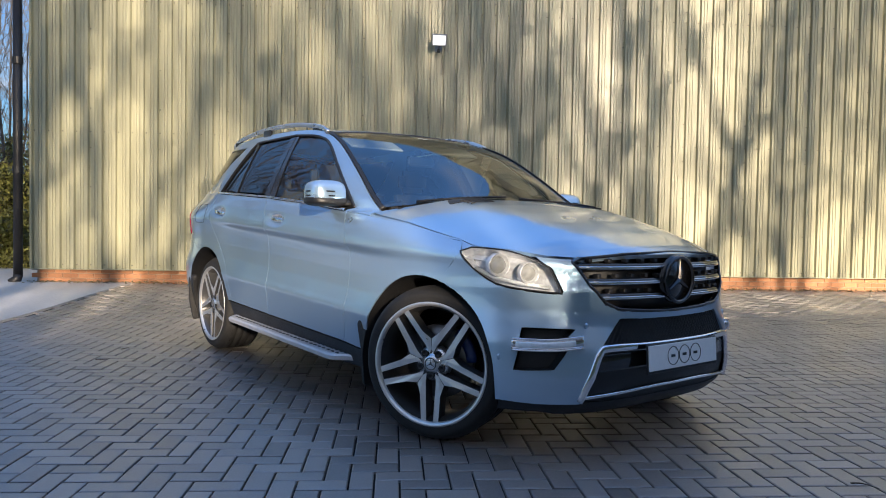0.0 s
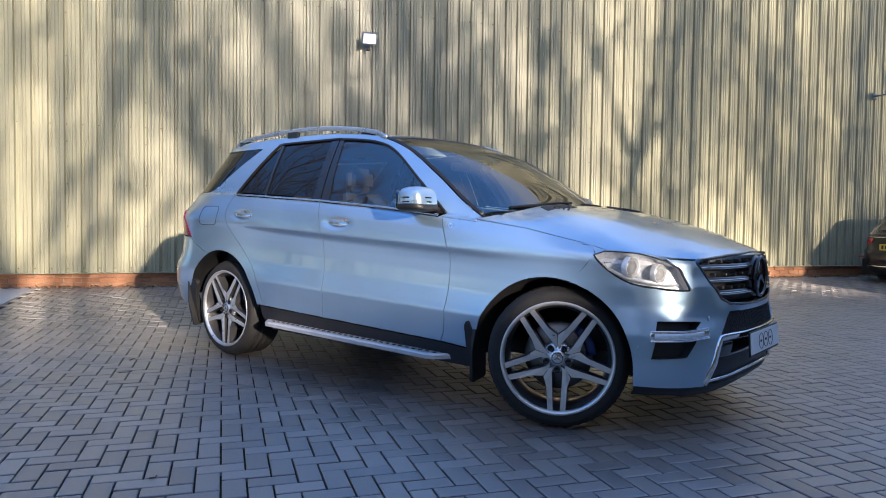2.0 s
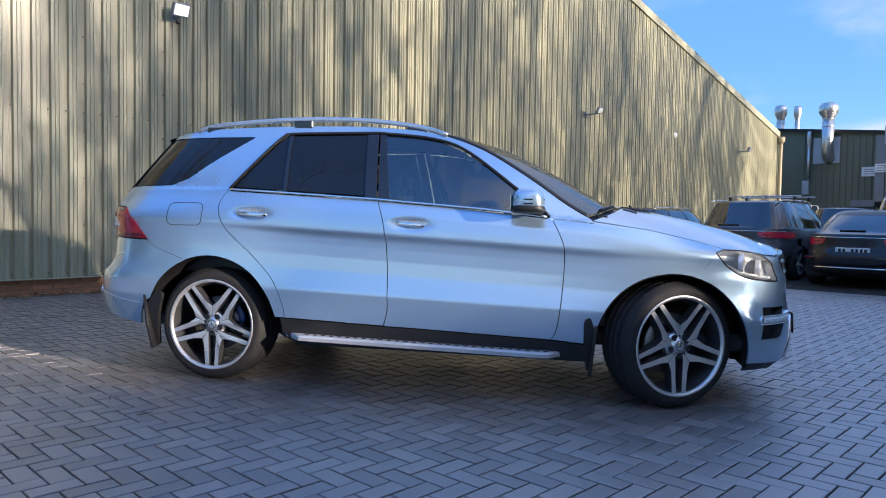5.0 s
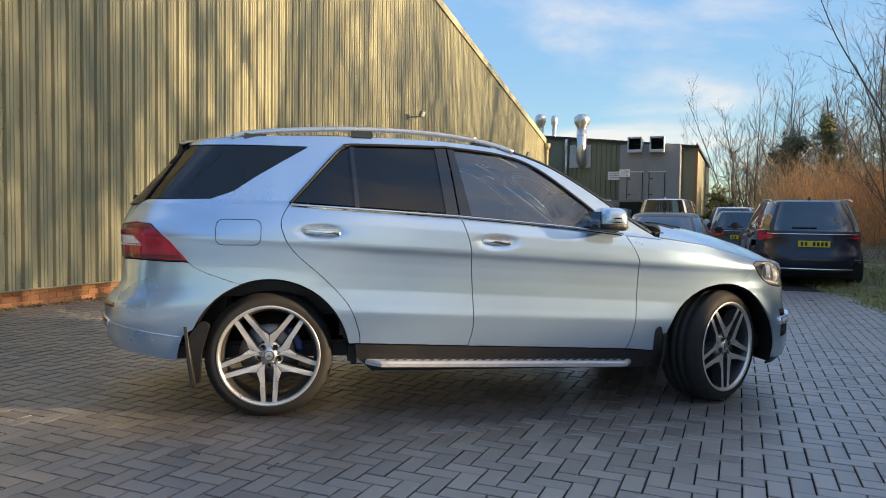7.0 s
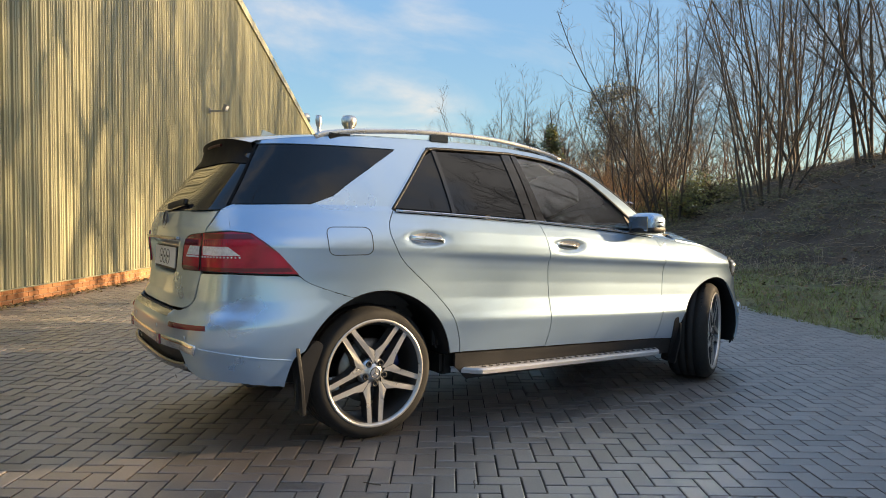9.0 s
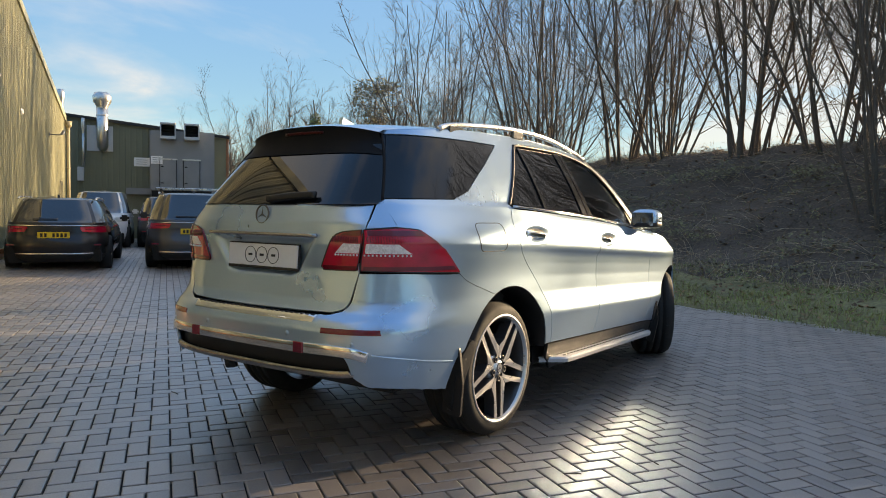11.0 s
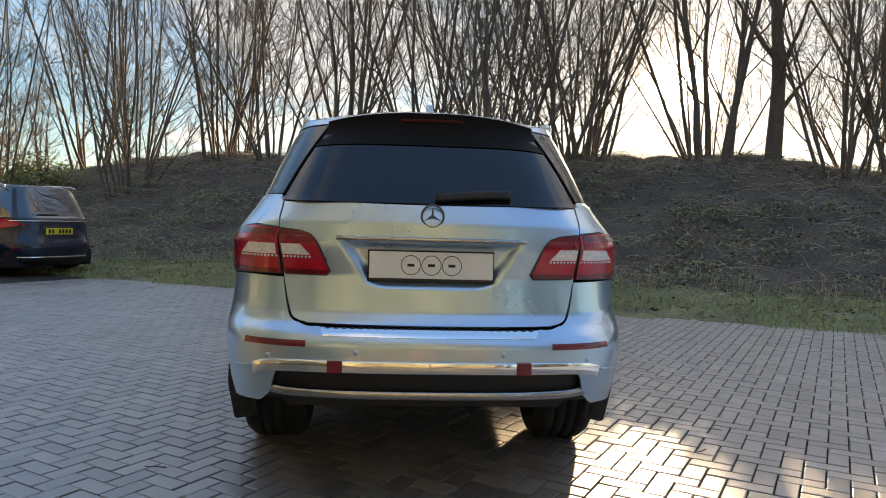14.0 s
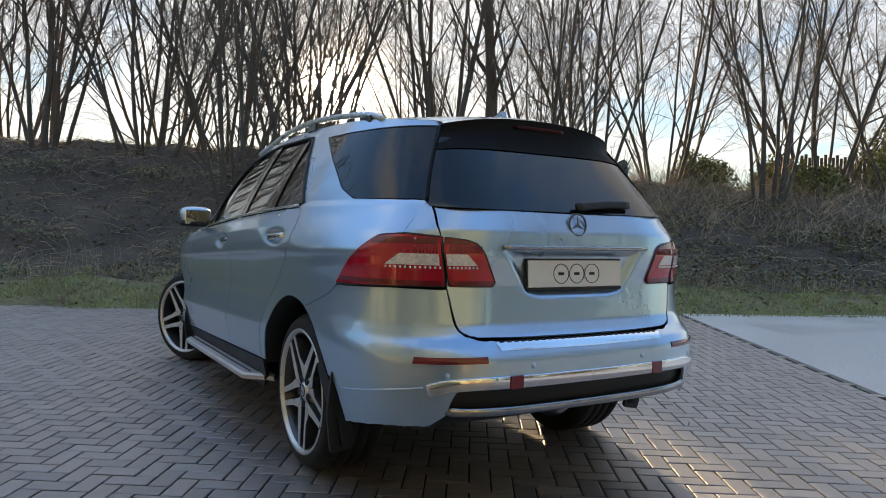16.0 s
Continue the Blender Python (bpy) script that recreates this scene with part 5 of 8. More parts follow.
part("skid_panel", ribbon([Vector(ffull(*p)) + Vector((-0.03, 0, 0)) for p in path], 0.03, 0.08, (0, 0, 1)), M_GLOSSB, fbump, "gloss black panel")
show_plate(Matrix.Translation((2.245, 0.0, 0.452)) @ Matrix.Rotation(radians(-4), 4, "Y"))
# grille
grille = part("grille", panel(dense(both(grille_half), 0.4), ffull, (2, 0.02), out=(1, 0, 0), lift=-0.07, gap=0), M_BLACK, car, "black radiator grille with chrome bars")
gp = [tuple(p) for p in dense(both(grille_half), 0.5)]
part("grille_surround", ribbon([Vector(ffull(*p)) + Vector((-0.014, 0, 0)) for p in gp + gp[:1]], 0.012, 0.03, (1, 0, 0)), M_GLOSSB, grille, "black grille surround")
for z, w_ in ((0.852, 0.535), (0.787, 0.50), (0.722, 0.445)):
    pp = [Vector(ffull(math.copysign(fy(abs(y), z)[0], y), z)) for y in np.linspace(-w_, w_, 25)]
    b_ = part("grille_bar", ribbon([p + Vector((-0.026, 0, 0)) for p in pp], 0.034, 0.030, (0, 0, 1)), M_GLOSSB, grille, "black grille bar with chrome edge")
    part("chrome_edge", ribbon([p + Vector((-0.008, 0, -0.004)) for p in pp], 0.010, 0.014, (0, 0, 1)), M_CHROME, b_)
    for y in np.linspace(-w_ * 0.9, w_ * 0.9, 12):
        if abs(y) > 0.12:
            c = Vector(ffull(math.copysign(fy(abs(y), z)[0], y), z))
            part("bar_fin", box(c.x - 0.03, y, z + 0.026, 0.03, 0.022, 0.016, 0.003), M_TRIM, b_, "", False)
ex = ffull(0, 0.79)[0]
part("emblem_disc", ([(ex + p[0], p[1], 0.79 + p[2]) for p in lathe([(0.0, 0.004), (0.10, 0.002), (0.112, -0.02)], 40, "x")[0]], lathe([(0.0, 0.004), (0.10, 0.002), (0.112, -0.02)], 40, "x")[1]), M_GLOSSB, grille, "gloss black emblem disc")
emblem(Matrix.Translation((ex + 0.008, 0, 0.79)), 0.102, M_GLOSSB, M_GLOSSB, grille)
for sd in (1, -1):
    D = [(sd * u, z) for u, z in DRL]
    pocket = part("lamp_pocket", panel(dense([(sd * (u * 1.0), z) for u, z in DRL], 0.3), ffull, (1.2, 0.02), out=(1, 0, 0), lift=-0.045, gap=0, flange=0), M_BLACK, fbump, "black lamp pocket")
    V, F = [], []
    dd = dense(D, 0.5)
    for p in dd:
        a = Vector(ffull(*p))
        V += [a, a + Vector((-0.045, -sd * 0.012, 0))]
    F = [[2 * i, 2 * i + 1, 2 * ((i + 1) % len(dd)) + 1, 2 * ((i + 1) % len(dd))] for i in range(len(dd))]
    part("pocket_wall", (V, F), M_BLACK, pocket)
    pp = [fx(1.925, 0.520), fx(2.0, 0.521), fx(2.06, 0.523), fx(2.125, 0.535)]
    pp = [Vector(ffull(sd * u, z)) for u, z in spl(pp, 0.5)]
    drl = part("running_light", ribbon([p + Vector((0.0, 0, 0)) for p in pp], 0.03, 0.044, (0, 0, 1)), M_CHROME, fbump, "chrome framed running light")
    part("light_strip", ribbon([p + Vector((0.008, sd * 0.008, 0)) for p in pp[2:-4]], 0.02, 0.026, (0, 0, 1)), M_LENSW, drl, "clear led strip")
    for z in (0.545, 0.497):
        part("light_blade", ribbon([p + Vector((0.004, sd * 0.003, z - 0.521)) for p in pp], 0.03, 0.007, (0, 0, 1)), M_CHROME, drl)
    # headlamp
    hl_ = [(sd * fx(x, z)[0], z) for x, z in HLP]
    P = dense(hl_, 0.3, curve=(1, 2, 3, 5, 6, 7))
    lamp = part("headlamp", panel(P, ffull, (0.9, 0.012), out=(1, 0, 0), lift=-0.055, gap=0, flange=0), M_HLIN, car, "clear twin projector headlamp")
    part("lamp_cover", panel(P, ffull, (1.2, 0.016), out=(1, 0, 0), lift=0.002, gap=0.002, flange=0), M_LAMPG, lamp, "clear lamp cover").visible_shadow = False
    V, F = [], []
    rim_ = []
    for p in P:
        a = Vector(ffull(*p))
        nn = (Vector(ffull(p[0] + 0.3, p[1])) - a).cross(Vector(ffull(p[0], p[1] + 0.004)) - a).normalized()
        nn = nn if nn.x > 0 else -nn
        V += [a - nn * 0.001, a - nn * 0.056]
        rim_.append(a - nn * 0.001)
    n_ = len(P)
    part("lamp_bezel", (V, [[2 * i, 2 * i + 1, 2 * ((i + 1) % n_) + 1, 2 * ((i + 1) % n_)] for i in range(n_)]), M_HLIN, lamp, "clear lamp side wall")
    part("lamp_seal", tube(rim_ + rim_[:1], 0.0035, 6, False), M_BLACK, lamp, "thin black lamp seal")
    for x, z, r in ((1.845, 0.850, 0.047), (1.955, 0.818, 0.043)):
        c = Vector(ffull(sd * fx(x, z)[0], z)) + Vector((-0.035, -sd * 0.012, 0))
        m = look(c, c + Vector((1, sd * 0.28, 0)))
        bez = part("projector_bezel", ([m @ Vector((a, b, -h)) for a, b, h in lathe([(r * 0.8, 0.0), (r, 0.012), (r * 1.05, 0.02), (r * 1.12, 0.016), (r * 1.16, -0.01)], 28)[0]], lathe([(1, 0)] * 5, 28)[1]), M_HLIN, lamp, "bright projector ring")
        part("projector_lens", ([m @ Vector((a, b, -h)) for a, b, h in lathe([(r * 0.8, 0.002), (r * 0.7, 0.014), (r * 0.45, 0.024), (r * 0.15, 0.028), (0.0, 0.0285)], 28)[0]], lathe([(1, 0)] * 5, 28)[1]), M_PROJ, bez, "clear projector lens")
    pts = [Vector(ffull(sd * fx(x, z)[0], z)) + Vector((-0.03, -sd * 0.01, 0)) for x, z in ((1.75, 0.835), (1.83, 0.795), (1.94, 0.772), (2.03, 0.760))]
    part("indicator_strip", ribbon(pts, 0.02, 0.016, (0, 0, 1)), M_LENSW, lamp)
    for x, z in ((1.88, 0.46), (2.12, 0.60)):
        c = ffull(sd * fx(x, z)[0], z)
        v_, f_ = lathe([(0.0, 0.004), (0.011, 0.004), (0.014, 0.0)], 14, "x")
        part("parking_sensor", ([(p[0] + c[0], p[1] + c[1], p[2] + c[2]) for p in v_], f_), M_PAINT, fbump)

# ---- door handles, mirrors ----
for sd in (1, -1):
    for x0, x1, z0, z1, dr in ((-1.272, -1.05, 1.103, 1.082, "rear_door"), (-0.222, 0.0, 1.052, 1.030, "front_door")):
        par = [o for o in car.children if o.name.startswith(dr)][0 if sd > 0 else 1]
        pts = []
        for k in np.linspace(0, 1, 14):
            x, z = x0 + (x1 - x0) * k, z0 + (z1 - z0) * k
            pts.append(Vector((x, sd * (side_y(x, 1.14) - 0.006 + 0.028 * math.sin(math.pi * min(1, max(0, k * 1.02))) ** 0.4), z - 0.004)))
        part("door_handle", ribbon(pts, 0.016, 0.030, (0, 0, 1)), M_CHROME, par, "chrome and silver door handle")
        part("handle_cup", panel(dense([(0.5 * (x0 + x1) + 0.10 * math.cos(a), 0.5 * (z0 + z1) + 0.006 + 0.028 * math.sin(a)) for a in np.linspace(0, 2 * math.pi, 30)[:-1]], 0.01), side, (0.012, 0.008), side=sd, lift=0.0015, gap=0, flange=0), M_SATIN, par, "silver handle recess")
    # mirror
    def superell(cx, cy, cz, rx_, ry_, rz_, e=0.62, zlo=-1, zhi=1):
        V, F = [], []
        nu, nv = 20, 28
        for i in range(nu + 1):
            a = -math.pi / 2 + math.pi * i / nu
            sz = math.copysign(abs(math.sin(a)) ** e, math.sin(a))
            sz = max(zlo, min(zhi, sz))
            cr = math.cos(a) ** e if abs(math.cos(a)) > 1e-6 else 0
            for j in range(nv):
                b = 2 * math.pi * j / nv
                V.append((cx + rx_ * cr * math.copysign(abs(math.cos(b)) ** e, math.cos(b)) * (1 - 0.10 * sz), cy + sd * ry_ * cr * math.copysign(abs(math.sin(b)) ** e, math.sin(b)), cz + rz_ * sz))
        for i in range(nu):
            for j in range(nv):
                a, b = i * nv + j, i * nv + (j + 1) % nv
                F.append([a, b, b + nv, a + nv] if sd > 0 else [b, a, a + nv, b + nv])
        return V, F
    fd = [o for o in car.children if o.name.startswith("front_door")][0 if sd > 0 else 1]
    mir = part("door_mirror", superell(0.590, sd * 0.968, 1.188, 0.095, 0.108, 0.074, zlo=-0.55), M_PAINT, fd, "silver door mirror with black base")
    part("mirror_base", superell(0.590, sd * 0.966, 1.150, 0.100, 0.110, 0.034), M_BLACK, mir, "black mirror base")
    flatpart("mirror_arm", merge(box(0.615, sd * 0.875, 1.133, 0.09, 0.12, 0.028, 0.008)), M_BLACK, mir, "black mirror arm")
    for z in (1.196, 1.172):
        pts = [Vector((0.590 + 0.099 * math.cos(b) * 0.96, sd * (0.968 + 0.109 * math.sin(b)), z)) for b in np.linspace(-0.1, 1.75, 14)]
        part("indicator_slot", ribbon(pts, 0.008, 0.009, (0, 0, 1)), M_GLOSSB, mir, "black indicator slot")
    flatpart("mirror_glass", box(0.496, sd * 0.968, 1.186, 0.006, 0.165, 0.100, 0.002), M_MIRR, mir, "mirror glass")

# ---- wheels ----
def wheel(m, sd, steer):
    """A twin five spoke alloy wheel; local y points outwards."""
    R = Matrix.Rotation(steer, 4, "Z") @ (Matrix.Identity(4) if sd > 0 else Matrix.Rotation(math.pi, 4, "Z"))
    M = m @ R

    def tr(vf):
        return [M @ Vector(v) for v in vf[0]], vf[1]
    RT, RR = 0.367, 0.292
    tp = [(RR - 0.012, 0.045), (RR + 0.006, 0.048), (RR + 0.022, 0.047), (RR + 0.036, 0.046), (RT - 0.026, 0.038), (RT - 0.018, 0.026), (RT - 0.006, 0.010), (RT, -0.006)]
    for g in (-0.05, -0.105, -0.16):
        tp += [(RT, g + 0.008), (RT - 0.009, g + 0.006), (RT - 0.009, g - 0.006), (RT, g - 0.008)]
    tp += [(RT, -0.205), (RT - 0.008, -0.222), (RT - 0.03, -0.245), (RR + 0.02, -0.255), (RR - 0.01, -0.25)]
    wh = part("wheel", tr(lathe([(RR - 0.012, -0.25), (RR - 0.018, -0.20), (RR - 0.035, -0.12), (RR - 0.035, 0.0), (RR - 0.019, 0.034)], 56, "y")), M_RIMD, car, "twin five spoke alloy wheel")
    part("tyre", tr(lathe(tp, 72, "y")), M_TYRE, wh, "low profile black tyre")
    blocks = []
    for i in range(60):
        a = 2 * math.pi * i / 60
        for g in (-0.012, -0.20):
            vs2, fs2 = box(0, g, RT - 0.003, 0.012, 0.02, 0.008)
            r_ = Matrix.Rotation(a, 3, "Y")
            blocks.append(([r_ @ Vector(v) for v in vs2], fs2))
    tagged(part("tread_sipes", tr(merge(*blocks)), M_TYRE, wh, "", False), kind="stuff")
    part("rim_lip", tr(lathe([(RR - 0.0195, 0.032), (RR - 0.015, 0.042), (RR - 0.008, 0.050), (RR + 0.002, 0.051), (RR + 0.004, 0.046), (RR - 0.004, 0.040)], 72, "y")), M_RIM, wh, "machined rim edge")
    for k in range(5):
        a = 2 * math.pi * k / 5 - math.pi / 2
        sp_ = []
        for s_ in (1, -1):
            # two bars that part towards the rim
            ir, orr = 0.055, RR - 0.020
            poly = [(0.045, s_ * 0.020), (0.085, s_ * 0.026), (orr, s_ * 0.017), (orr + 0.004, s_ * 0.046), (0.150, s_ * 0.054), (0.098, s_ * 0.0715), (0.055, s_ * 0.040)]
            V, F = [], []
            prof = [(p, 0.030 if p[0] < 0.1 else 0.036) for p in poly]
            n_ = len(poly)
            c = np.mean(np.array(poly), 0)
            top = []
            for (r_, t_), y_ in prof:
                q = c + (np.array([r_, t_]) - c) * np.array([0.99, 0.93])
                top.append((q[0], y_, q[1]))
            base_ = [(r_, -0.03, t_) for (r_, t_), _ in prof]
            shoul = [(r_, y_ - 0.004, t_) for (r_, t_), y_ in prof]
            sp_.append((top, shoul, base_, n_, s_))
        ca, sa = math.cos(a), math.sin(a)
        for top, shoul, base_, n_, s_ in sp_:
            V = [Vector((r_ * ca - t_ * sa, y_, r_ * sa + t_ * ca)) for r_, y_, t_ in top + shoul + base_]
            F1 = [list(range(n_))]
            F2 = [[i, (i + 1) % n_, n_ + (i + 1) % n_, n_ + i] for i in range(n_)] + [[n_ + i, n_ + (i + 1) % n_, 2 * n_ + (i + 1) % n_, 2 * n_ + i] for i in range(n_)]
            bm = bmesh.new()
            bv = [bm.verts.new(v) for v in V]
            fa1 = bm.faces.new([bv[i] for i in F1[0]])
            for f in F2:
                bm.faces.new([bv[i] for i in f])
            bmesh.ops.recalc_face_normals(bm, faces=bm.faces[:])
            bm.normal_update()
            if fa1.normal.y < 0:
                bmesh.ops.reverse_faces(bm, faces=bm.faces[:])
            for f in bm.faces:
                f.material_index = 1
            fa1.material_index = 0
            me = bpy.data.meshes.new("spoke")
            bm.transform(M)
            bm.to_mesh(me)
            bm.free()
            me.materials.append(M_RIM)
            me.materials.append(M_RIMD)
            put("spoke", me, wh)
    part("hub", tr(lathe([(0.085, -0.03), (0.085, -0.005), (0.080, 0.012), (0.062, 0.018), (0.046, 0.024), (0.040, 0.030), (0.036, 0.034), (0.020, 0.037), (0.0, 0.038)], 40, "y")), M_SATIN, wh, "alloy hub with centre cap")
    emblem(M @ Matrix.Translation((0, 0.037, 0)) @ Matrix.Rotation(math.pi / 2, 4, "Z"), 0.028, M_RIMD, M_RIMD, wh)
    for k in range(5):
        a = 2 * math.pi * k / 5 - math.pi / 2
        v_, f_ = lathe([(0.017, 0.026), (0.017, 0.0315), (0.010, 0.0325), (0.009, 0.022), (0.0, 0.022)], 12, "y")
        part("wheel_bolt", tr(([(p[0] + 0.060 * math.cos(a), p[1] + 0.002, p[2] + 0.060 * math.sin(a)) for p in v_], f_)), M_BLACK, wh)
    disc = part("brake_disc", tr(lathe([(0.06, -0.055), (0.175, -0.055), (0.178, -0.062), (0.178, -0.085), (0.06, -0.085)], 48, "y")), M_DISC, wh, "steel brake disc")
    ca = []
    for i in range(7):
        a = math.radians((150 if sd < 0 else 30) + (i - 3) * 9)
        ca.append((0.172 * math.cos(a), -0.062, 0.172 * math.sin(a)))
    part("brake_caliper", tr(ribbon(ca, 0.05, 0.04, (0, 1, 0))), M_CALIPER, wh, "blue brake caliper")


STEER = radians(27)
for sd in (1, -1):
    wheel(Matrix.Translation((AXF, sd * (HALF_T - 0.04), HUB_Z)), sd, STEER)
    wheel(Matrix.Translation((AXR, sd * (HALF_T - 0.03), HUB_Z)), sd, 0.0)

# ---- cabin ----
floor_ = merge(box(-0.1, 0, 0.36, 4.0, 1.30, 0.10, 0.02), box(-0.05, 0, 0.36, 1.9, 1.66, 0.14, 0.02), box(-2.20, 0, 0.47, 0.3, 1.3, 0.12, 0.03), box(1.55, 0, 0.62, 1.0, 1.0, 0.55, 0.03), box(1.02, 0, 0.78, 0.06, 1.55, 0.66), box(-1.95, 0, 0.75, 0.5, 1.2, 0.55, 0.03))
flatpart("underbody", floor_, M_BLACK, car, "black underbody and floor")
for sd in (1, -1):
    flatpart("door_trim", merge(box(-0.1, sd * 0.80, 0.78, 1.9, 0.06, 0.66, 0.02), box(-1.6, sd * 0.72, 0.95, 1.0, 0.05, 0.5, 0.02)), M_SEAT, car, "dark door trim")
dash = merge(box(0.72, 0, 0.93, 0.55, 1.56, 0.26, 0.06), box(0.62, -0.38, 1.04, 0.30, 0.36, 0.10, 0.03), box(0.2, 0, 0.62, 0.9, 0.24, 0.30, 0.04))
flatpart("dashboard", dash, M_SEAT, car, "dark dashboard")
wheel_pts = [Vector((0.36 + 0.07 * math.sin(a), -0.38 + 0.185 * math.cos(a), 0.98 + 0.17 * math.sin(a))) for a in np.linspace(0, 2 * math.pi, 33)]
part("steering_wheel", tube(wheel_pts, 0.016, 8, False), M_SEAT, car, "dark steering wheel")
for y in (0.38, -0.38):
    flatpart("front_seat", merge(box(-0.12, y, 0.62, 0.52, 0.50, 0.18, 0.06), box(-0.40, y, 0.95, 0.16, 0.48, 0.62, 0.06, Matrix.Rotation(radians(-14), 3, "Y")), box(-0.50, y, 1.36, 0.10, 0.26, 0.17, 0.04)), M_SEAT, car, "dark leather front seat")
flatpart("rear_seat", merge(box(-1.0, 0, 0.66, 0.5, 1.3, 0.18, 0.05), box(-1.28, 0, 0.98, 0.16, 1.3, 0.60, 0.05), *[box(-1.34, y, 1.34, 0.09, 0.26, 0.15, 0.04) for y in (-0.4, 0, 0.4)]), M_SEAT, car, "dark leather rear bench")
part("head_lining", panel(square(0.06, T_TOP * 0.98, -0.93, 0.93), roof_chart, (0.06, 0.1), out=(0, 0, -1), lift=0.03, gap=0, flange=0), M_HEADL, car, "grey head lining")
flatpart("cabin_mirror", box(0.15, 0, 1.455, 0.03, 0.22, 0.065, 0.012), M_BLACK, car, "cabin mirror")
for y in (0.33, -0.33):
    flatpart("sun_visor", box(0.05, y, 1.555, 0.16, 0.40, 0.016, 0.006, Matrix.Rotation(radians(25), 3, "Y")), M_HEADL, car, "grey sun visor")

# ---- wall lamps ----
M_LIT = material("lit_lamp_face", (0.85, 0.85, 0.83), 0.4, vary=0.03)
M_LIT.node_tree.nodes["Principled BSDF"].inputs["Emission Color"].default_value = (1, 0.98, 0.94, 1)
M_LIT.node_tree.nodes["Principled BSDF"].inputs["Emission Strength"].default_value = 0.35
def wall_lamp(s, z, size, arm, lit):
    lamp = tagged(new("wall_lamp"), "white faced floodlight on a short wall bracket" if lit else "small grey security lamp on a wall arm", "lamp")
    base = W(s, 0, z)
    lamp.matrix_basis = Matrix.Translation(base) @ Matrix.Rotation(WALL_A, 4, "Z")

    def add(name, vf, mat, label=""):
        # local: x along the wall, -y away from it
        flatpart(name, vf, mat, lamp, label)
    add("bracket", merge(box(0, -arm / 2, 0, 0.03, arm, 0.03, 0.004), box(0, -0.005, 0, 0.10, 0.02, 0.12, 0.004)), M_GREYP)
    t = Matrix.Rotation(radians(25), 3, "X")
    add("housing", box(0, -arm - 0.02, 0.07, size, 0.06, size * 0.78, 0.008, t), M_GREYP, "grey lamp housing")
    add("lens", box(0, -arm - 0.054, 0.055, size * 0.84, 0.012, size * 0.62, 0.003, t), M_LIT if lit else M_WHITE, "glowing white lamp face" if lit else "white lamp face")
    if lit:
        add("sensor", box(0.0, -arm * 0.7, -0.075, 0.05, 0.06, 0.05, 0.01), M_BLACK, "black motion sensor")
    return lamp


wall_lamp(2.10, 3.71, 0.22, 0.18, True)
wall_lamp(12.15, 3.60, 0.18, 0.34, False)
wall_lamp(21.3, 3.45, 0.18, 0.34, False)
disc = tagged(new("wall_vent"), "small round white vent cap on the cladding", "vent")
part("cap", ([tuple(WALL_M @ Vector(v)) for v in lathe([(0.0, 0.05), (0.06, 0.045), (0.075, 0.0)], 16, "y")[0]], lathe([(0, 0)] * 3, 16, "y")[1]), M_WHITE, disc)
disc.location = WS * 16.74 + Vector((0, 0, 3.56))

# ---- end building with ducts and plant ----
SB = 22.72
M_CREAM = material("cream_pipe_paint", (0.40, 0.33, 0.20), 0.5, vary=0.12)
M_PALEG = material("pale_grey_sheet", (0.48, 0.50, 0.51), 0.5, vary=0.1, scale=2)
endb = tagged(new("end_building"), "low dark green clad workshop with grey plant and ducts", "building")
END_M = WALL_M @ Matrix.Translation((27.6, 0, 0)) @ Matrix.Diagonal((1.1, 1.06, 1.18, 1)) @ Matrix.Translation((-SB, 0, 0))


def eb(name, vf, mat, label="", parent=None, smooth=False):
    me = mesh_of(name, vf[0], vf[1], mat, smooth)
    return put(name, me, parent or endb, label, None if parent else END_M)


V = [(SB, -3.0, 0), (SB, 5.4, 0), (SB, 5.4, 3.58), (SB, -3.0, 4.26), (SB + 12, -3.0, 0), (SB + 12, 5.4, 0), (SB + 12, 5.4, 3.58), (SB + 12, -3.0, 4.26)]
eb("wall", (V, [[0, 3, 2, 1], [1, 2, 6, 5], [4, 5, 6, 7]]), M_GREEND)
eb("roof", ([(SB - 0.15, -3.0, 4.35), (SB - 0.15, 5.5, 3.64), (SB + 12, 5.5, 3.64), (SB + 12, -3.0, 4.35), (SB - 0.15, -3.0, 4.25), (SB - 0.15, 5.5, 3.54), (SB + 12, 5.5, 3.54)], [[0, 3, 2, 1], [0, 1, 5, 4], [1, 2, 6, 5]]), M_BLACK, "dark roof edge")
for i in range(14):
    d = 0.1 + i * 0.2
    eb("rib", box(SB - 0.015, d, 1.95, 0.05, 0.06, 3.9 - 0.02 * i, 0.004), M_GREEND)
for d, z in ((2.62, 0), (5.42, 1.3)):
    eb("corner_trim", box(SB - 0.02, d, 1.85, 0.05, 0.10, 3.7, 0.004), M_RUST if d > 5 else M_GREYP)
eb("side_cladding", box(SB + 3, 5.43, 1.8, 6, 0.03, 3.4), M_CLAD, "tan side cladding")
eb("plant_unit", box(SB - 0.45, 3.75, 2.65, 0.9, 2.25, 2.0, 0.02), M_GREYP, "grey steel plant enclosure")
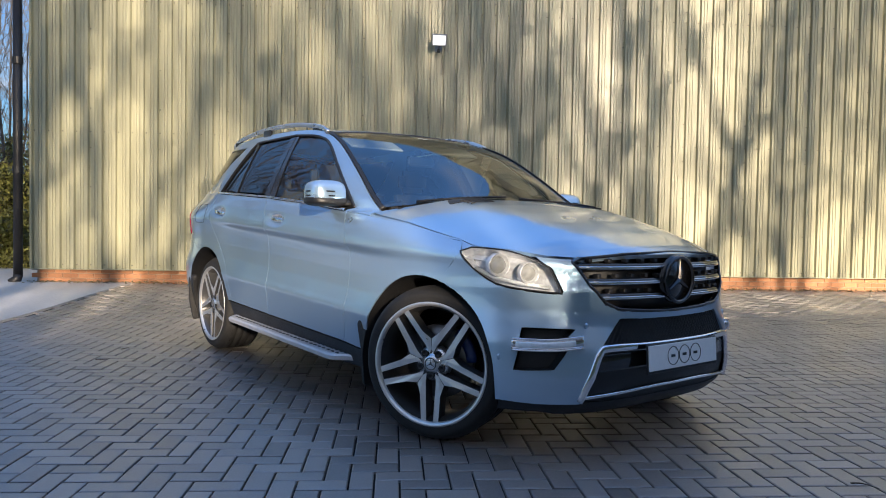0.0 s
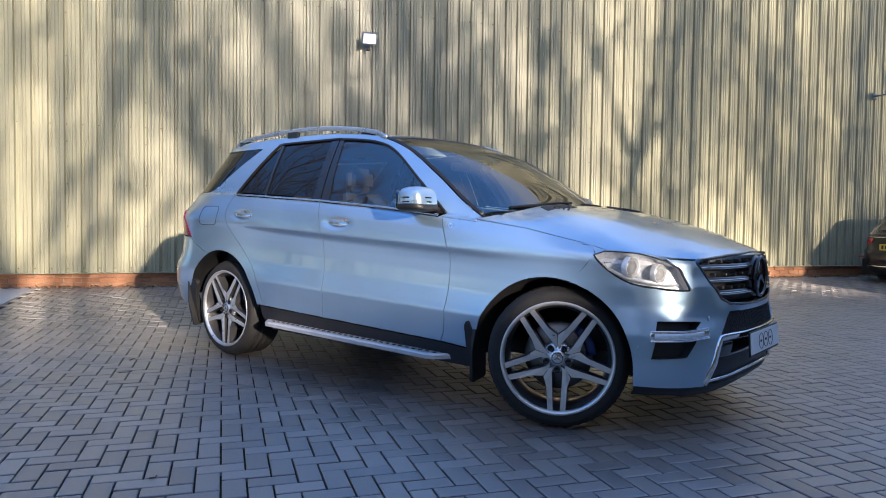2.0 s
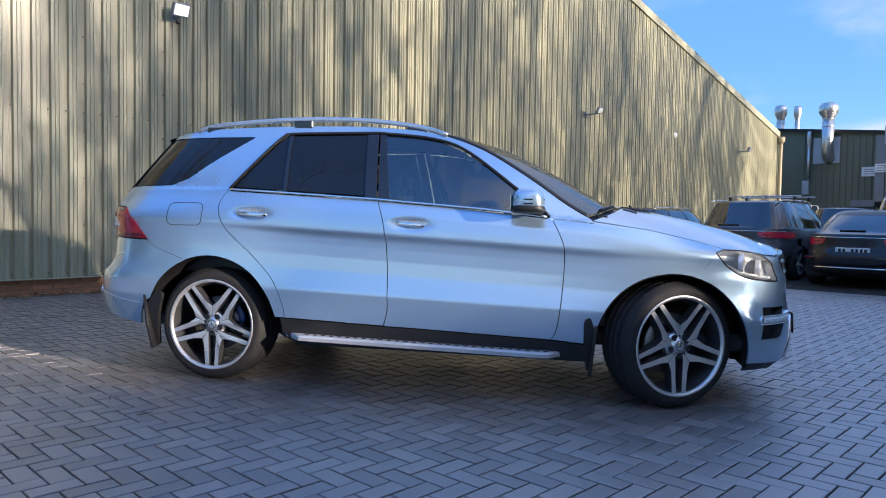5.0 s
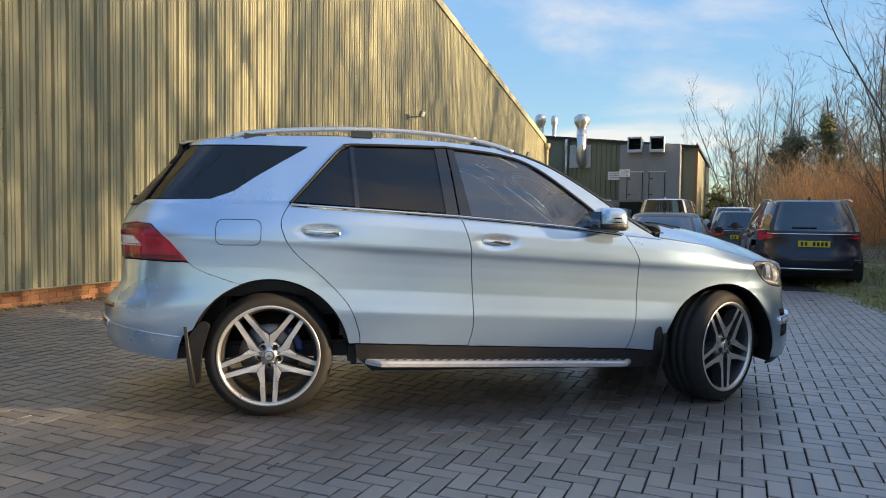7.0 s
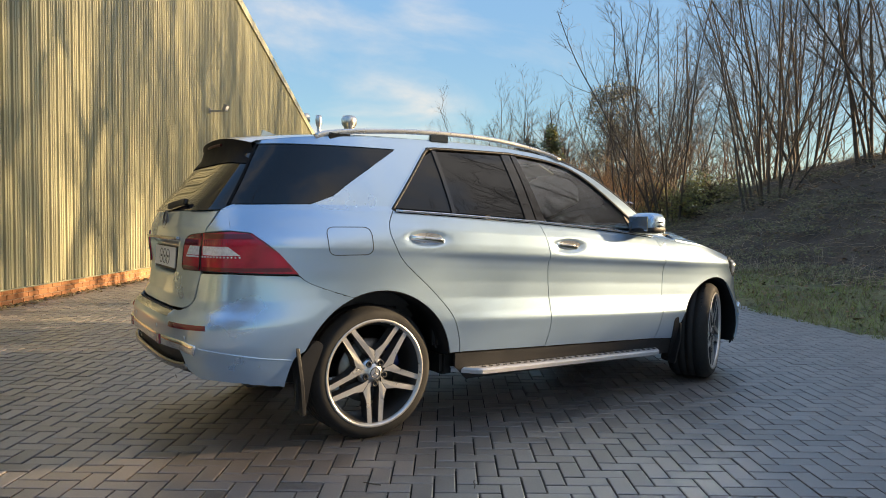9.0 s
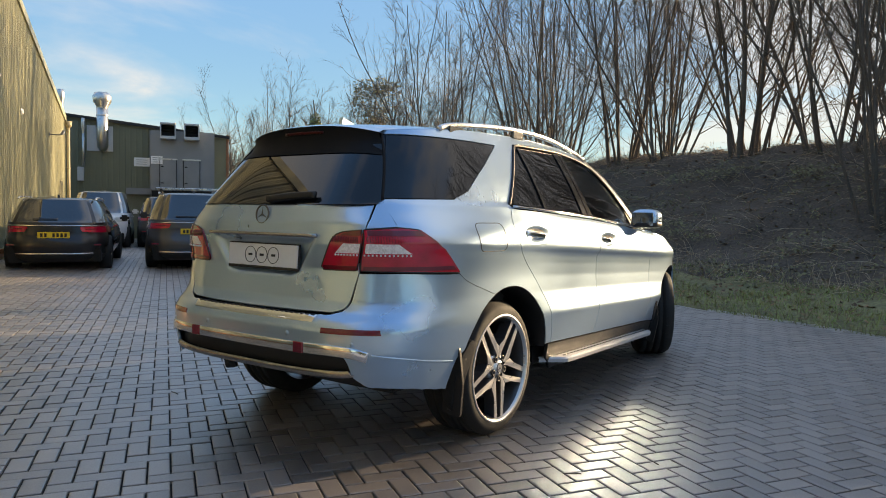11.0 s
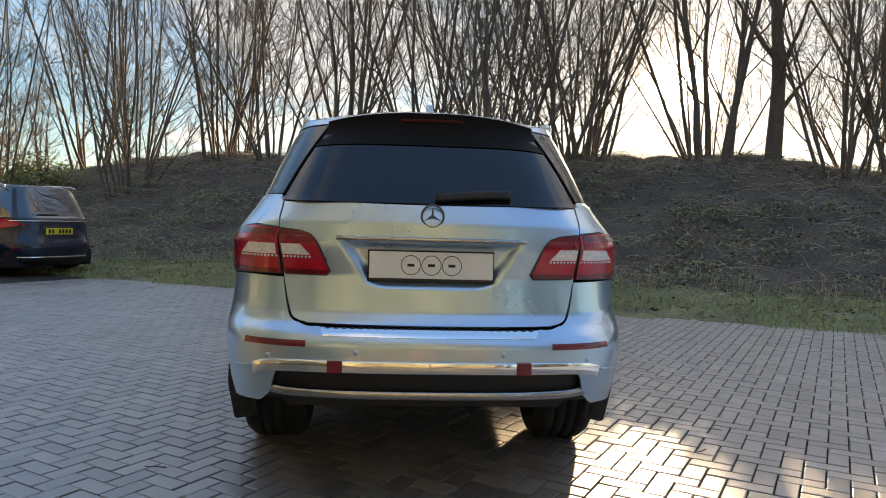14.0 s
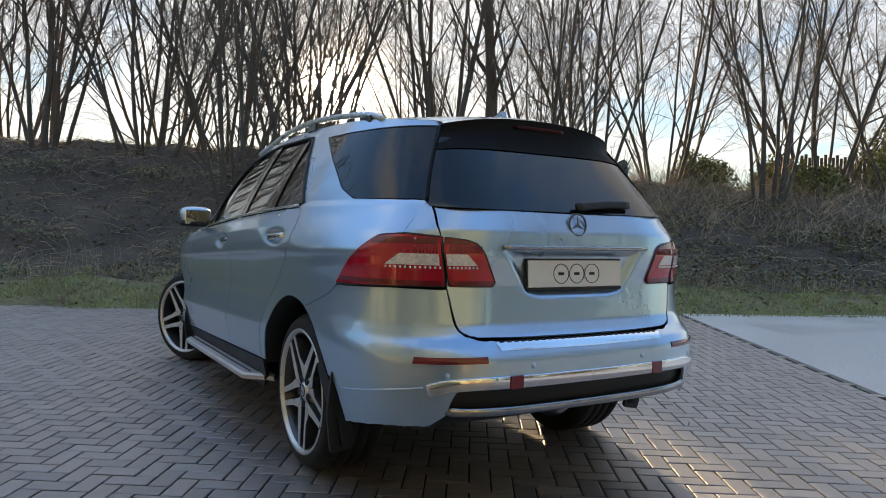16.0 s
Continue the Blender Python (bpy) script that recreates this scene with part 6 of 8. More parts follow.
for d in (3.22, 4.05):
    eb("access_door", box(SB - 0.915, d, 2.2, 0.03, 0.56, 0.95, 0.006), M_GREYP, "grey access door")
    for k in (-0.31, 0.31):
        eb("door_gap", box(SB - 0.93, d + k * 0.94, 2.2, 0.02, 0.02, 0.95), M_DARK)
    for z in (1.9, 2.45):
        eb("hinge", box(SB - 0.945, d - 0.2, z, 0.03, 0.10, 0.03, 0.004), M_DARK)
    eb("door_rail", box(SB - 0.935, d, 2.70, 0.03, 0.66, 0.04, 0.004), M_STEEL)
    eb("hood", merge(box(SB - 1.0, d, 3.86, 0.47, 0.54, 0.06, 0.01), box(SB - 1.0, d, 3.40, 0.45, 0.52, 0.10, 0.01), box(SB - 1.0, d - 0.25, 3.62, 0.45, 0.04, 0.44), box(SB - 1.0, d + 0.25, 3.62, 0.45, 0.04, 0.44)), M_PALEG, "pale framed air intake hood")
    eb("intake_void", box(SB - 0.86, d, 3.63, 0.1, 0.46, 0.40), M_DARK, "dark air intake")
    for z in (3.52, 3.63, 3.74):
        eb("louvre", box(SB - 1.0, d, z, 0.14, 0.46, 0.02, 0.004, Matrix.Rotation(radians(35), 3, "Y")), M_DARK)
eb("plant_base", box(SB - 0.45, 3.75, 0.82, 0.86, 2.2, 1.64), M_DARK)
for d, z, w_, h_ in ((2.3, 2.62, 0.55, 0.30), (2.83, 2.66, 0.40, 0.26)):
    eb("sign", box(SB - 0.05 if d < 2.6 else SB - 0.93, d, z, 0.02, w_, h_, 0.003), M_WHITE, "white wall sign")
    for k in range(3):
        eb("sign_bar", box((SB - 0.062) if d < 2.6 else SB - 0.942, d, z + 0.07 - 0.07 * k, 0.004, w_ * 0.7, 0.018), M_GREYP)
eb("duct_panel", box(SB - 0.05, 0.87, 3.35, 0.04, 0.88, 0.84, 0.004), M_PALEG, "pale grey wall plate")
eb("cable_tray", box(SB - 0.10, 2.2, 1.62, 0.2, 0.9, 0.22, 0.01), M_GREYP, "grey cable trunking")
eb("meter_box", box(SB - 0.08, 0.22, 2.15, 0.16, 0.22, 0.46, 0.01), M_PALEG, "pale meter box")


def duct(d, r, z0, z1, out, bend):
    du = tagged(new("exhaust_duct"), "shiny galvanised exhaust duct with a flared cowl", "duct", group="roof ducts")
    pts = [(SB + 0.05, d, z0 - 0.25), (SB - out * 0.6, d, z0 - 0.22), (SB - out, d, z0), (SB - out, d, z0 + 0.25), (SB - out, d, z1 - 0.5)] if bend else [(SB - out, d, z0), (SB - out, d, z1 - 0.5)]
    put("pipe", mesh_of("pipe", *tube(pts, r, 20), M_STEEL, True), du, m=END_M)
    prof = [(r, -0.52), (r * 1.02, -0.45), (r * 1.55, -0.30), (r * 1.62, -0.12), (r * 1.25, 0.0), (r * 1.15, 0.0), (0.0, -0.04)]
    v, f = lathe(prof, 20)
    put("cowl", mesh_of("cowl", [(p[0] + SB - out, p[1] + d, p[2] + z1) for p in v], f, M_STEEL, True), du, m=END_M)
    for z in (z0 + 0.35, (z0 + z1) / 2):
        put("seam", mesh_of("seam", *tube([(SB - out, d, z - 0.012), (SB - out, d, z + 0.012)], r * 1.06, 20), M_STEEL), du, m=END_M)


duct(0.97, 0.20, 3.35, 4.83, 0.32, True)
duct(0.33, 0.05, 2.4, 3.98, 0.22, False)
duct(-0.58, 0.09, 3.9, 5.06, -1.22, False)
duct(-1.20, 0.15, 3.9, 5.12, -1.22, False)
pipe2 = tagged(new("rainwater_pipe"), "cream rainwater pipe at the warehouse's far corner", "pipe")
put("pipe", mesh_of("pipe", *tube([W(S_R - 0.06, 0.09, 0.05), W(S_R - 0.06, 0.09, 4.2)], 0.055, 12), M_CREAM, True), pipe2)
for z in (1.2, 2.6, 3.9):
    put("clip", mesh_of("clip", *tube([W(S_R - 0.06, 0.09, z), W(S_R - 0.06, 0.09, z + 0.04)], 0.066, 12), M_CREAM, True), pipe2)
put("hopper", mesh_of("hopper", *tube([W(S_R - 0.06, 0.09, 4.05), W(S_R - 0.06, 0.09, 4.12), W(S_R - 0.06, 0.09, 4.28)], [0.06, 0.12, 0.13], 12), M_CREAM, True), pipe2)
side_door = tagged(new("door_1"), "dark steel side door in the warehouse wall", "door", kind="structure")
put("door_leaf", mesh_of("door_leaf", *box(23.95, -0.03, 1.16, 0.62, 0.03, 1.78, 0.004), M_TRIM), side_door, m=WALL_M)
put("door_frame", mesh_of("door_frame", *merge(box(23.60, -0.035, 1.18, 0.07, 0.05, 1.86, 0.004), box(24.30, -0.035, 1.18, 0.07, 0.05, 1.86, 0.004), box(23.95, -0.035, 2.09, 0.62, 0.05, 0.06, 0.004)), M_TRIM), side_door, m=WALL_M)
road = grid_sheet("road", 27.0, 90, 12, 5.5, 7.3, 3, lambda s, d: 0.005, material("dark_asphalt", (0.052, 0.05, 0.05), 0.7, vary=0.2, bump=0.003, bump_scale=90))
tagged(road, "dark asphalt lane beyond the yard", "road", kind="structure")

# ---- parked cars ----
PAINTS = {}


def car_paint(name, col, metal=0.0):
    if name not in PAINTS:
        PAINTS[name] = material(name, col, 0.5, metal=metal, vary=0.05, coat=0.8, scale=2, spec=0.2, coat_rough=0.02)
    return PAINTS[name]


M_PGLASS = material("dark_glossy_car_glass", (0.008, 0.010, 0.013), 0.02, vary=0.05, spec=1.0, rvary=0.0, coat=1.0, coat_rough=0.01)
M_YPLATE = material("yellow_plate", (0.72, 0.52, 0.03), 0.4, vary=0.04)


def parked_car(label, s, d, yaw, L, Wd, H, belt_z, paint, kind="estate", rails=False, bars=False, face=1, plate=M_YPLATE, lamp="wide", chrome=True):
    """A parked car: its tail stands at s, d and it points away along the wall (face 1)."""
    pc = tagged(new("parked_car"), label, "car", group="parked cars")
    p0 = W(s, d)
    pc.matrix_basis = Matrix.Translation(p0) @ Matrix.Rotation(WALL_A + radians(yaw) + (0 if face > 0 else math.pi), 4, "Z") @ Matrix.Translation((0 if face > 0 else -L, 0, 0))
    hw = Wd / 2
    tail_top = {"estate": (0.05, 0.50), "suv": (0.04, 0.42), "saloon": (0.55, 1.25), "van": (0.02, 0.15)}[kind]
    cowl, wtop = (L * 0.70, L * 0.55) if kind != "van" else (L * 0.80, L * 0.68)
    # rings: z, rear x, front x, half width, exponent
    rings = [(0.20, 0.16, L - 0.20, hw * 0.86, 4), (0.30, 0.06, L - 0.08, hw * 0.95, 4), (0.48, 0.0, L, hw * 0.99, 4.2), (0.62, 0.01, L - 0.01, hw, 4.4), (0.66, 0.05, L - 0.03, hw * 0.985, 4.4), (belt_z - 0.18, 0.06, L - 0.10, hw * 0.985, 4.2), (belt_z - 0.08, 0.07, L - 0.35, hw * 0.965, 4.0), (belt_z, 0.09 if kind != "saloon" else 0.08, cowl + 0.25, hw * 0.94, 4.2), (belt_z + 0.012, 0.11 if kind != "saloon" else 0.50, cowl + 0.05, hw * 0.925, 4.4)]
    rt = H - 0.05
    for k in np.linspace(0.12, 1, 7):
        z = belt_z + (rt - belt_z) * k
        xr_ = (0.13 if kind != "saloon" else 0.52) + (tail_top[1] - (0.13 if kind != "saloon" else 0.52)) * k ** 1.1
        xf_ = cowl + (wtop - cowl) * k
        rings.append((z, xr_, xf_, hw * (0.92 - 0.20 * k ** 1.3), 4.6))
    rings.append((H - 0.015, tail_top[1] + 0.10, wtop - 0.25, hw * 0.60, 4))
    rings.append((H, tail_top[1] + 0.5, wtop - 0.6, hw * 0.35, 3))
    N = 96

    def pt(ring, k):
        z, a, b, w_, n_ = ring
        t = 2 * math.pi * k / N
        c_, s_ = math.cos(t), math.sin(t)
        r = (abs(c_) ** n_ + abs(s_) ** n_) ** (-1 / n_)
        return Vector(((a + b) / 2 + r * c_ * (b - a) / 2, r * s_ * w_, z))
    V = [pt(r, k) for r in rings for k in range(N)]
    F, G = [], []
    nr_ = len(rings)
    for i in range(nr_ - 1):
        for k in range(N):
            q = [i * N + k, i * N + (k + 1) % N, (i + 1) * N + (k + 1) % N, (i + 1) * N + k]
            zc = (rings[i][0] + rings[i + 1][0]) / 2
            glass = belt_z + 0.02 < zc < rt - 0.03
            if glass:
                c = sum((V[j] for j in q), Vector()) / 4
                f = (zc - belt_z) / (rt - belt_z)
                side_ = abs(c.y) > rings[i][3] * 0.80
                if side_:
                    fx_ = (c.x - (rings[i][1])) / (rings[i][2] - rings[i][1])
                    # pillars
                    if min(abs(fx_ - 0.30), abs(fx_ - 0.60)) < 0.022 or fx_ < 0.035 or fx_ > 0.93:
                        glass = False
                elif abs(c.y) > rings[i][3] * 0.74:
                    glass = False
            (G if glass else F).append(q)
    F.append([(nr_ - 1) * N + k for k in range(N)])
    # wheel openings: drop faces inside the arches
    wr = 0.34 if H < 1.6 else 0.37
    axles = (0.98, L - 0.90)
    keepF = []
    for q in F:
        c = sum((V[j] for j in q), Vector()) / len(q)
        if any((c.x - ax) ** 2 + (c.z - wr) ** 2 < (wr + 0.06) ** 2 for ax in axles) and abs(c.y) > hw * 0.6:
            continue
        keepF.append(q)
    part("body", (V, keepF), paint, pc)
    panes = {}
    for q in G:
        c = sum((V[j] for j in q), Vector()) / 4
        iz = min(range(len(rings)), key=lambda r: abs(rings[r][0] - c.z))
        fx_ = (c.x - rings[iz][1]) / (rings[iz][2] - rings[iz][1])
        if abs(c.y) > rings[iz][3] * 0.78:
            key = ("side_window", c.y > 0, 0 if fx_ < 0.30 else 1 if fx_ < 0.60 else 2)
        else:
            key = ("rear_screen",) if fx_ < 0.5 else ("windscreen",)
        panes.setdefault(key, []).append(q)
    for key in sorted(panes, key=str):
        ids = sorted({j for q in panes[key] for j in q})
        mp = {j: n for n, j in enumerate(ids)}
        part(key[0], ([V[j] for j in ids], [[mp[j] for j in q] for q in panes[key]]), M_PGLASS, pc, "dark tinted glass")
    flatpart("floor", box(L / 2, 0, 0.34, L - 0.4, Wd * 0.82, 0.30, 0.02), M_DARK, pc, "dark underbody")
    for ax in axles:
        for sg in (1, -1):
            m = Matrix.Translation((ax, sg * (hw - 0.13), wr)) @ (Matrix.Identity(4) if sg > 0 else Matrix.Rotation(math.pi, 4, "Z"))
            tp = lathe([(wr * 0.66, 0.10), (wr * 0.75, 0.115), (wr * 0.93, 0.10), (wr, 0.06), (wr, -0.10), (wr * 0.7, -0.12)], 36, "y")
            wl = part("wheel", ([m @ Vector(v) for v in tp[0]], tp[1]), M_TYRE, pc, "black tyre on a silver alloy rim")
            rp = lathe([(wr * 0.67, 0.10), (wr * 0.64, 0.09), (wr * 0.60, 0.05), (wr * 0.20, 0.055), (0, 0.07)], 36, "y")
            part("rim", ([m @ Vector(v) for v in rp[0]], rp[1]), M_RIMD, wl)
            for k in range(5):
                a = 2 * math.pi * k / 5 + 0.3
                sv, sf = box(wr * 0.36, 0.075, 0, wr * 0.56, 0.03, 0.05, 0.006)
                r3 = Matrix.Rotation(a, 3, "Y")
                part("spoke", ([m @ (r3 @ Vector(v)) for v in sv], sf), M_RIM, wl, "", False)
    # tail: lamps, plate, bumper, chrome

    def rear(y, z, out_=0.0):
        zz = [r[0] for r in rings]
        a = float(np.interp(z, zz, [r[1] for r in rings]))
        b = float(np.interp(z, zz, [r[2] for r in rings]))
        w_ = float(np.interp(z, zz, [r[3] for r in rings]))
        n_ = 4.3
        t = max(0.0, 1 - min(0.999, abs(y) / w_) ** n_) ** (1 / n_)
        return ((a + b) / 2 - t * (b - a) / 2 - out_, y, z)
    zl = belt_z - 0.13
    for sg in (1, -1):
        if lamp == "tall":
            poly = [(sg * hw * 0.62, zl + 0.02), (sg * hw * 0.90, zl - 0.06), (sg * hw * 0.89, zl + 0.16), (sg * hw * 0.82, belt_z + 0.36), (sg * hw * 0.74, belt_z + 0.36), (sg * hw * 0.86, zl + 0.14)]
        else:
            poly = [(sg * hw * 0.45, zl + 0.06), (sg * hw * 0.925, zl + 0.07), (sg * hw * 0.935, zl - 0.05), (sg * hw * 0.5, zl - 0.03)]
        lens = part("tail_lamp", panel(dense(rounded(poly, 0.015), 0.02), lambda y, z: rear(y, z), (0.03, 0.02), out=(-1, 0, 0), lift=0.008, gap=0, flange=0.02), M_RED, pc, "red tail lamp")
        part("lamp_strip", ribbon([Vector(rear(sg * hw * k, zl + 0.02, 0.014)) for k in (0.55, 0.65, 0.75, 0.85)], 0.006, 0.018, (0, 0, 1)), M_REDD, lens)
        mv, mf = box(cowl - 0.25, sg * (hw + 0.10), belt_z + 0.07, 0.12, 0.20, 0.14, 0.04)
        flatpart("door_mirror", (mv, mf), paint, pc)
        for k in (0.36, 0.60):
            hx = L * k - 0.1
            flatpart("door_handle", box(hx, sg * (hw * 0.985 + 0.004), belt_z - 0.10, 0.18, 0.02, 0.025, 0.006), paint, pc)
        if chrome:
            zz = np.linspace(0.08, 0.86, 20)
            pts = []
            for k in zz:
                x = rings[8][1] + (rings[8][2] - rings[8][1]) * k
                n_, w_ = 4.4, rings[8][3]
                u = abs((x - (rings[8][1] + rings[8][2]) / 2) / ((rings[8][2] - rings[8][1]) / 2))
                pts.append(Vector((x, sg * w_ * (1 - u ** n_) ** (1 / n_) + sg * 0.004, belt_z + 0.016)))
            part("waist_strip", ribbon(pts, 0.008, 0.014, (0, sg, 0)), M_CHROME, pc, "chrome waist strip")
        if rails:
            pts = [Vector((x, sg * hw * 0.70, H - 0.035 + 0.045 * math.sin(math.pi * k) ** 0.3)) for k, x in [(k, tail_top[1] + 0.1 + (wtop - tail_top[1] - 0.4) * k) for k in np.linspace(0, 1, 14)]]
            part("roof_rail", ribbon(pts, 0.03, 0.022, (0, 0, 1)), M_SATIN, pc, "silver roof rail")
    zp = zl - 0.09 if kind != "saloon" else zl - 0.14
    pl = flatpart("number_plate", box(rear(0, zp)[0] - 0.012, 0, zp, 0.012, 0.52, 0.11, 0.003), plate, pc, "number plate with dark bars")
    for k in range(7):
        if k != 4:
            flatpart("plate_bar", box(rear(0, zp)[0] - 0.020, -0.195 + k * 0.065, zp, 0.004, 0.040, 0.07), M_INK, pl)
    if chrome:
        part("tail_trim", ribbon([Vector(rear(y, zl + 0.085, 0.010)) for y in np.linspace(-hw * 0.86, hw * 0.86, 19)], 0.012, 0.016, (0, 0, 1)), M_CHROME, pc, "chrome tail trim")
        part("bumper_trim", ribbon([Vector(rear(y, 0.36, 0.006)) for y in np.linspace(-hw * 0.8, hw * 0.8, 15)], 0.012, 0.022, (0, 0, 1)), M_CHROME, pc, "chrome bumper trim")
    part("bumper_lower", panel(dense([(-hw * 0.85, 0.22), (hw * 0.85, 0.22), (hw * 0.90, 0.34), (-hw * 0.90, 0.34)], 0.03), lambda y, z: rear(y, z), (0.05, 0.03), out=(-1, 0, 0), lift=0.004, gap=0), M_TRIM, pc, "black lower bumper")
    for sg in (1, -1):
        flatpart("bumper_reflector", box(rear(sg * hw * 0.72, 0.52)[0] - 0.006, sg * hw * 0.72, 0.52, 0.012, 0.22, 0.03, 0.004), M_REFL, pc)
    wz = belt_z + 0.05
    part("rear_wiper", ribbon([Vector(rear(y, wz + 0.02, 0.02)) for y in np.linspace(-0.05, 0.35, 6)], 0.014, 0.02, (0, 0, 1)), M_BLACK, pc)
    flatpart("roof_aerial", extrude([(tail_top[1] + 0.20, H - 0.01), (tail_top[1] + 0.36, H - 0.01), (tail_top[1] + 0.24, H + 0.05)], -0.015, 0.015, 0.004), paint, pc)
    if bars:
        for x in (L * 0.30, L * 0.48):
            b_ = flatpart("roof_bar", box(x, 0, H + 0.10, 0.06, Wd * 0.80, 0.03, 0.008), M_SATIN, pc, "silver roof bar")
            for sg in (1, -1):
                flatpart("bar_foot", box(x, sg * hw * 0.68, H + 0.045, 0.07, 0.05, 0.10, 0.01), M_BLACK, b_)
    if face < 0:
        # nose towards the yard
        for sg in (1, -1):
            flatpart("headlamp", box(L - 0.10, sg * hw * 0.74, belt_z - 0.17, 0.10, 0.34, 0.13, 0.03), M_LENSW, pc, "clear headlamp")
        flatpart("grille", merge(*[box(L - 0.015, 0, belt_z - 0.28 + 0.035 * k, 0.03, 0.8, 0.016, 0.003) for k in range(5)]), M_BLACK, pc, "black grille")
        flatpart("bumper_intake", box(L - 0.02, 0, 0.36, 0.03, 1.1, 0.16, 0.01), M_BLACK, pc)
    return pc


BLK = car_paint("black_car_paint", (0.012, 0.012, 0.014))
GRY = car_paint("dark_grey_car_paint", (0.06, 0.065, 0.072), 0.3)
NAV = car_paint("navy_car_paint", (0.008, 0.012, 0.028))
WHT = car_paint("white_car_paint", (0.70, 0.71, 0.72), 0.0)
parked_car("black estate car with silver roof rails, parked by the wall", 11.05, 1.41, 0, 4.92, 1.85, 1.40, 0.92, BLK, "estate", rails=True)
parked_car("dark grey sport utility car with roof bars", 11.4, 3.84, -1, 4.63, 1.90, 1.55, 0.99, GRY, "suv", rails=True, bars=True)
parked_car("black saloon car parked nose away", 11.0, 6.0, 0, 4.95, 1.88, 1.37, 0.92, BLK, "saloon", plate=M_PLATE)
parked_car("navy sport utility car with tall red tail lamps", 10.76, 8.72, 5, 4.92, 1.92, 1.62, 1.03, NAV, "suv", rails=True, lamp="tall")
parked_car("white sport utility car parked beyond the estate car", 19.2, 1.4, 0, 4.6, 1.85, 1.75, 1.05, WHT, "suv", face=-1)
parked_car("white van parked behind the saloon car", 18.2, 5.4, 0, 4.9, 1.90, 1.85, 1.12, WHT, "van")
parked_car("black hatchback parked at the yard's far side", 17.6, 7.5, -2, 4.4, 1.82, 1.50, 0.98, BLK, "estate")
parked_car("white sport utility car far along the lane", 22.4, 7.25, -2, 4.6, 1.88, 1.70, 1.05, WHT, "suv")
parked_car("dark grey car parked by the workshop", 19.6, 3.4, 1, 4.5, 1.82, 1.60, 1.02, GRY, "suv")

# ---- bare winter trees ----
class Tubes:
    """Collects tapered tubes quickly."""

    def __init__(self):
        self.V, self.F = [], []

    def add(self, pts, radii, sides):
        o = len(self.V)
        side_ = None
        for i, p in enumerate(pts):
            d = pts[min(i + 1, len(pts) - 1)] - pts[max(i - 1, 0)]
            if d.length < 1e-9:
                d = Vector((0, 0, 1))
            d.normalize()
            if side_ is None:
                side_ = d.orthogonal().normalized()
            side_ = (side_ - d * side_.dot(d)).normalized()
            up = d.cross(side_)
            for k in range(sides):
                a = 2 * math.pi * k / sides
                self.V.append(p + (side_ * math.cos(a) + up * math.sin(a)) * radii[i])
        for i in range(len(pts) - 1):
            for k in range(sides):
                a, b = o + i * sides + k, o + i * sides + (k + 1) % sides
                self.F.append((a, b, b + sides, a + sides))


def limb(rng, p, d, length, r0, r1, n, wander, lift):
    pts, rad = [p.copy()], [r0]
    d = d.normalized()
    for i in range(n):
        d = (d + Vector((rng.gauss(0, wander), rng.gauss(0, wander), rng.gauss(0, wander) + lift))).normalized()
        p = p + d * (length / n)
        pts.append(p.copy())
        rad.append(r0 + (r1 - r0) * ((i + 1) / n) ** 0.8)
    return pts, rad


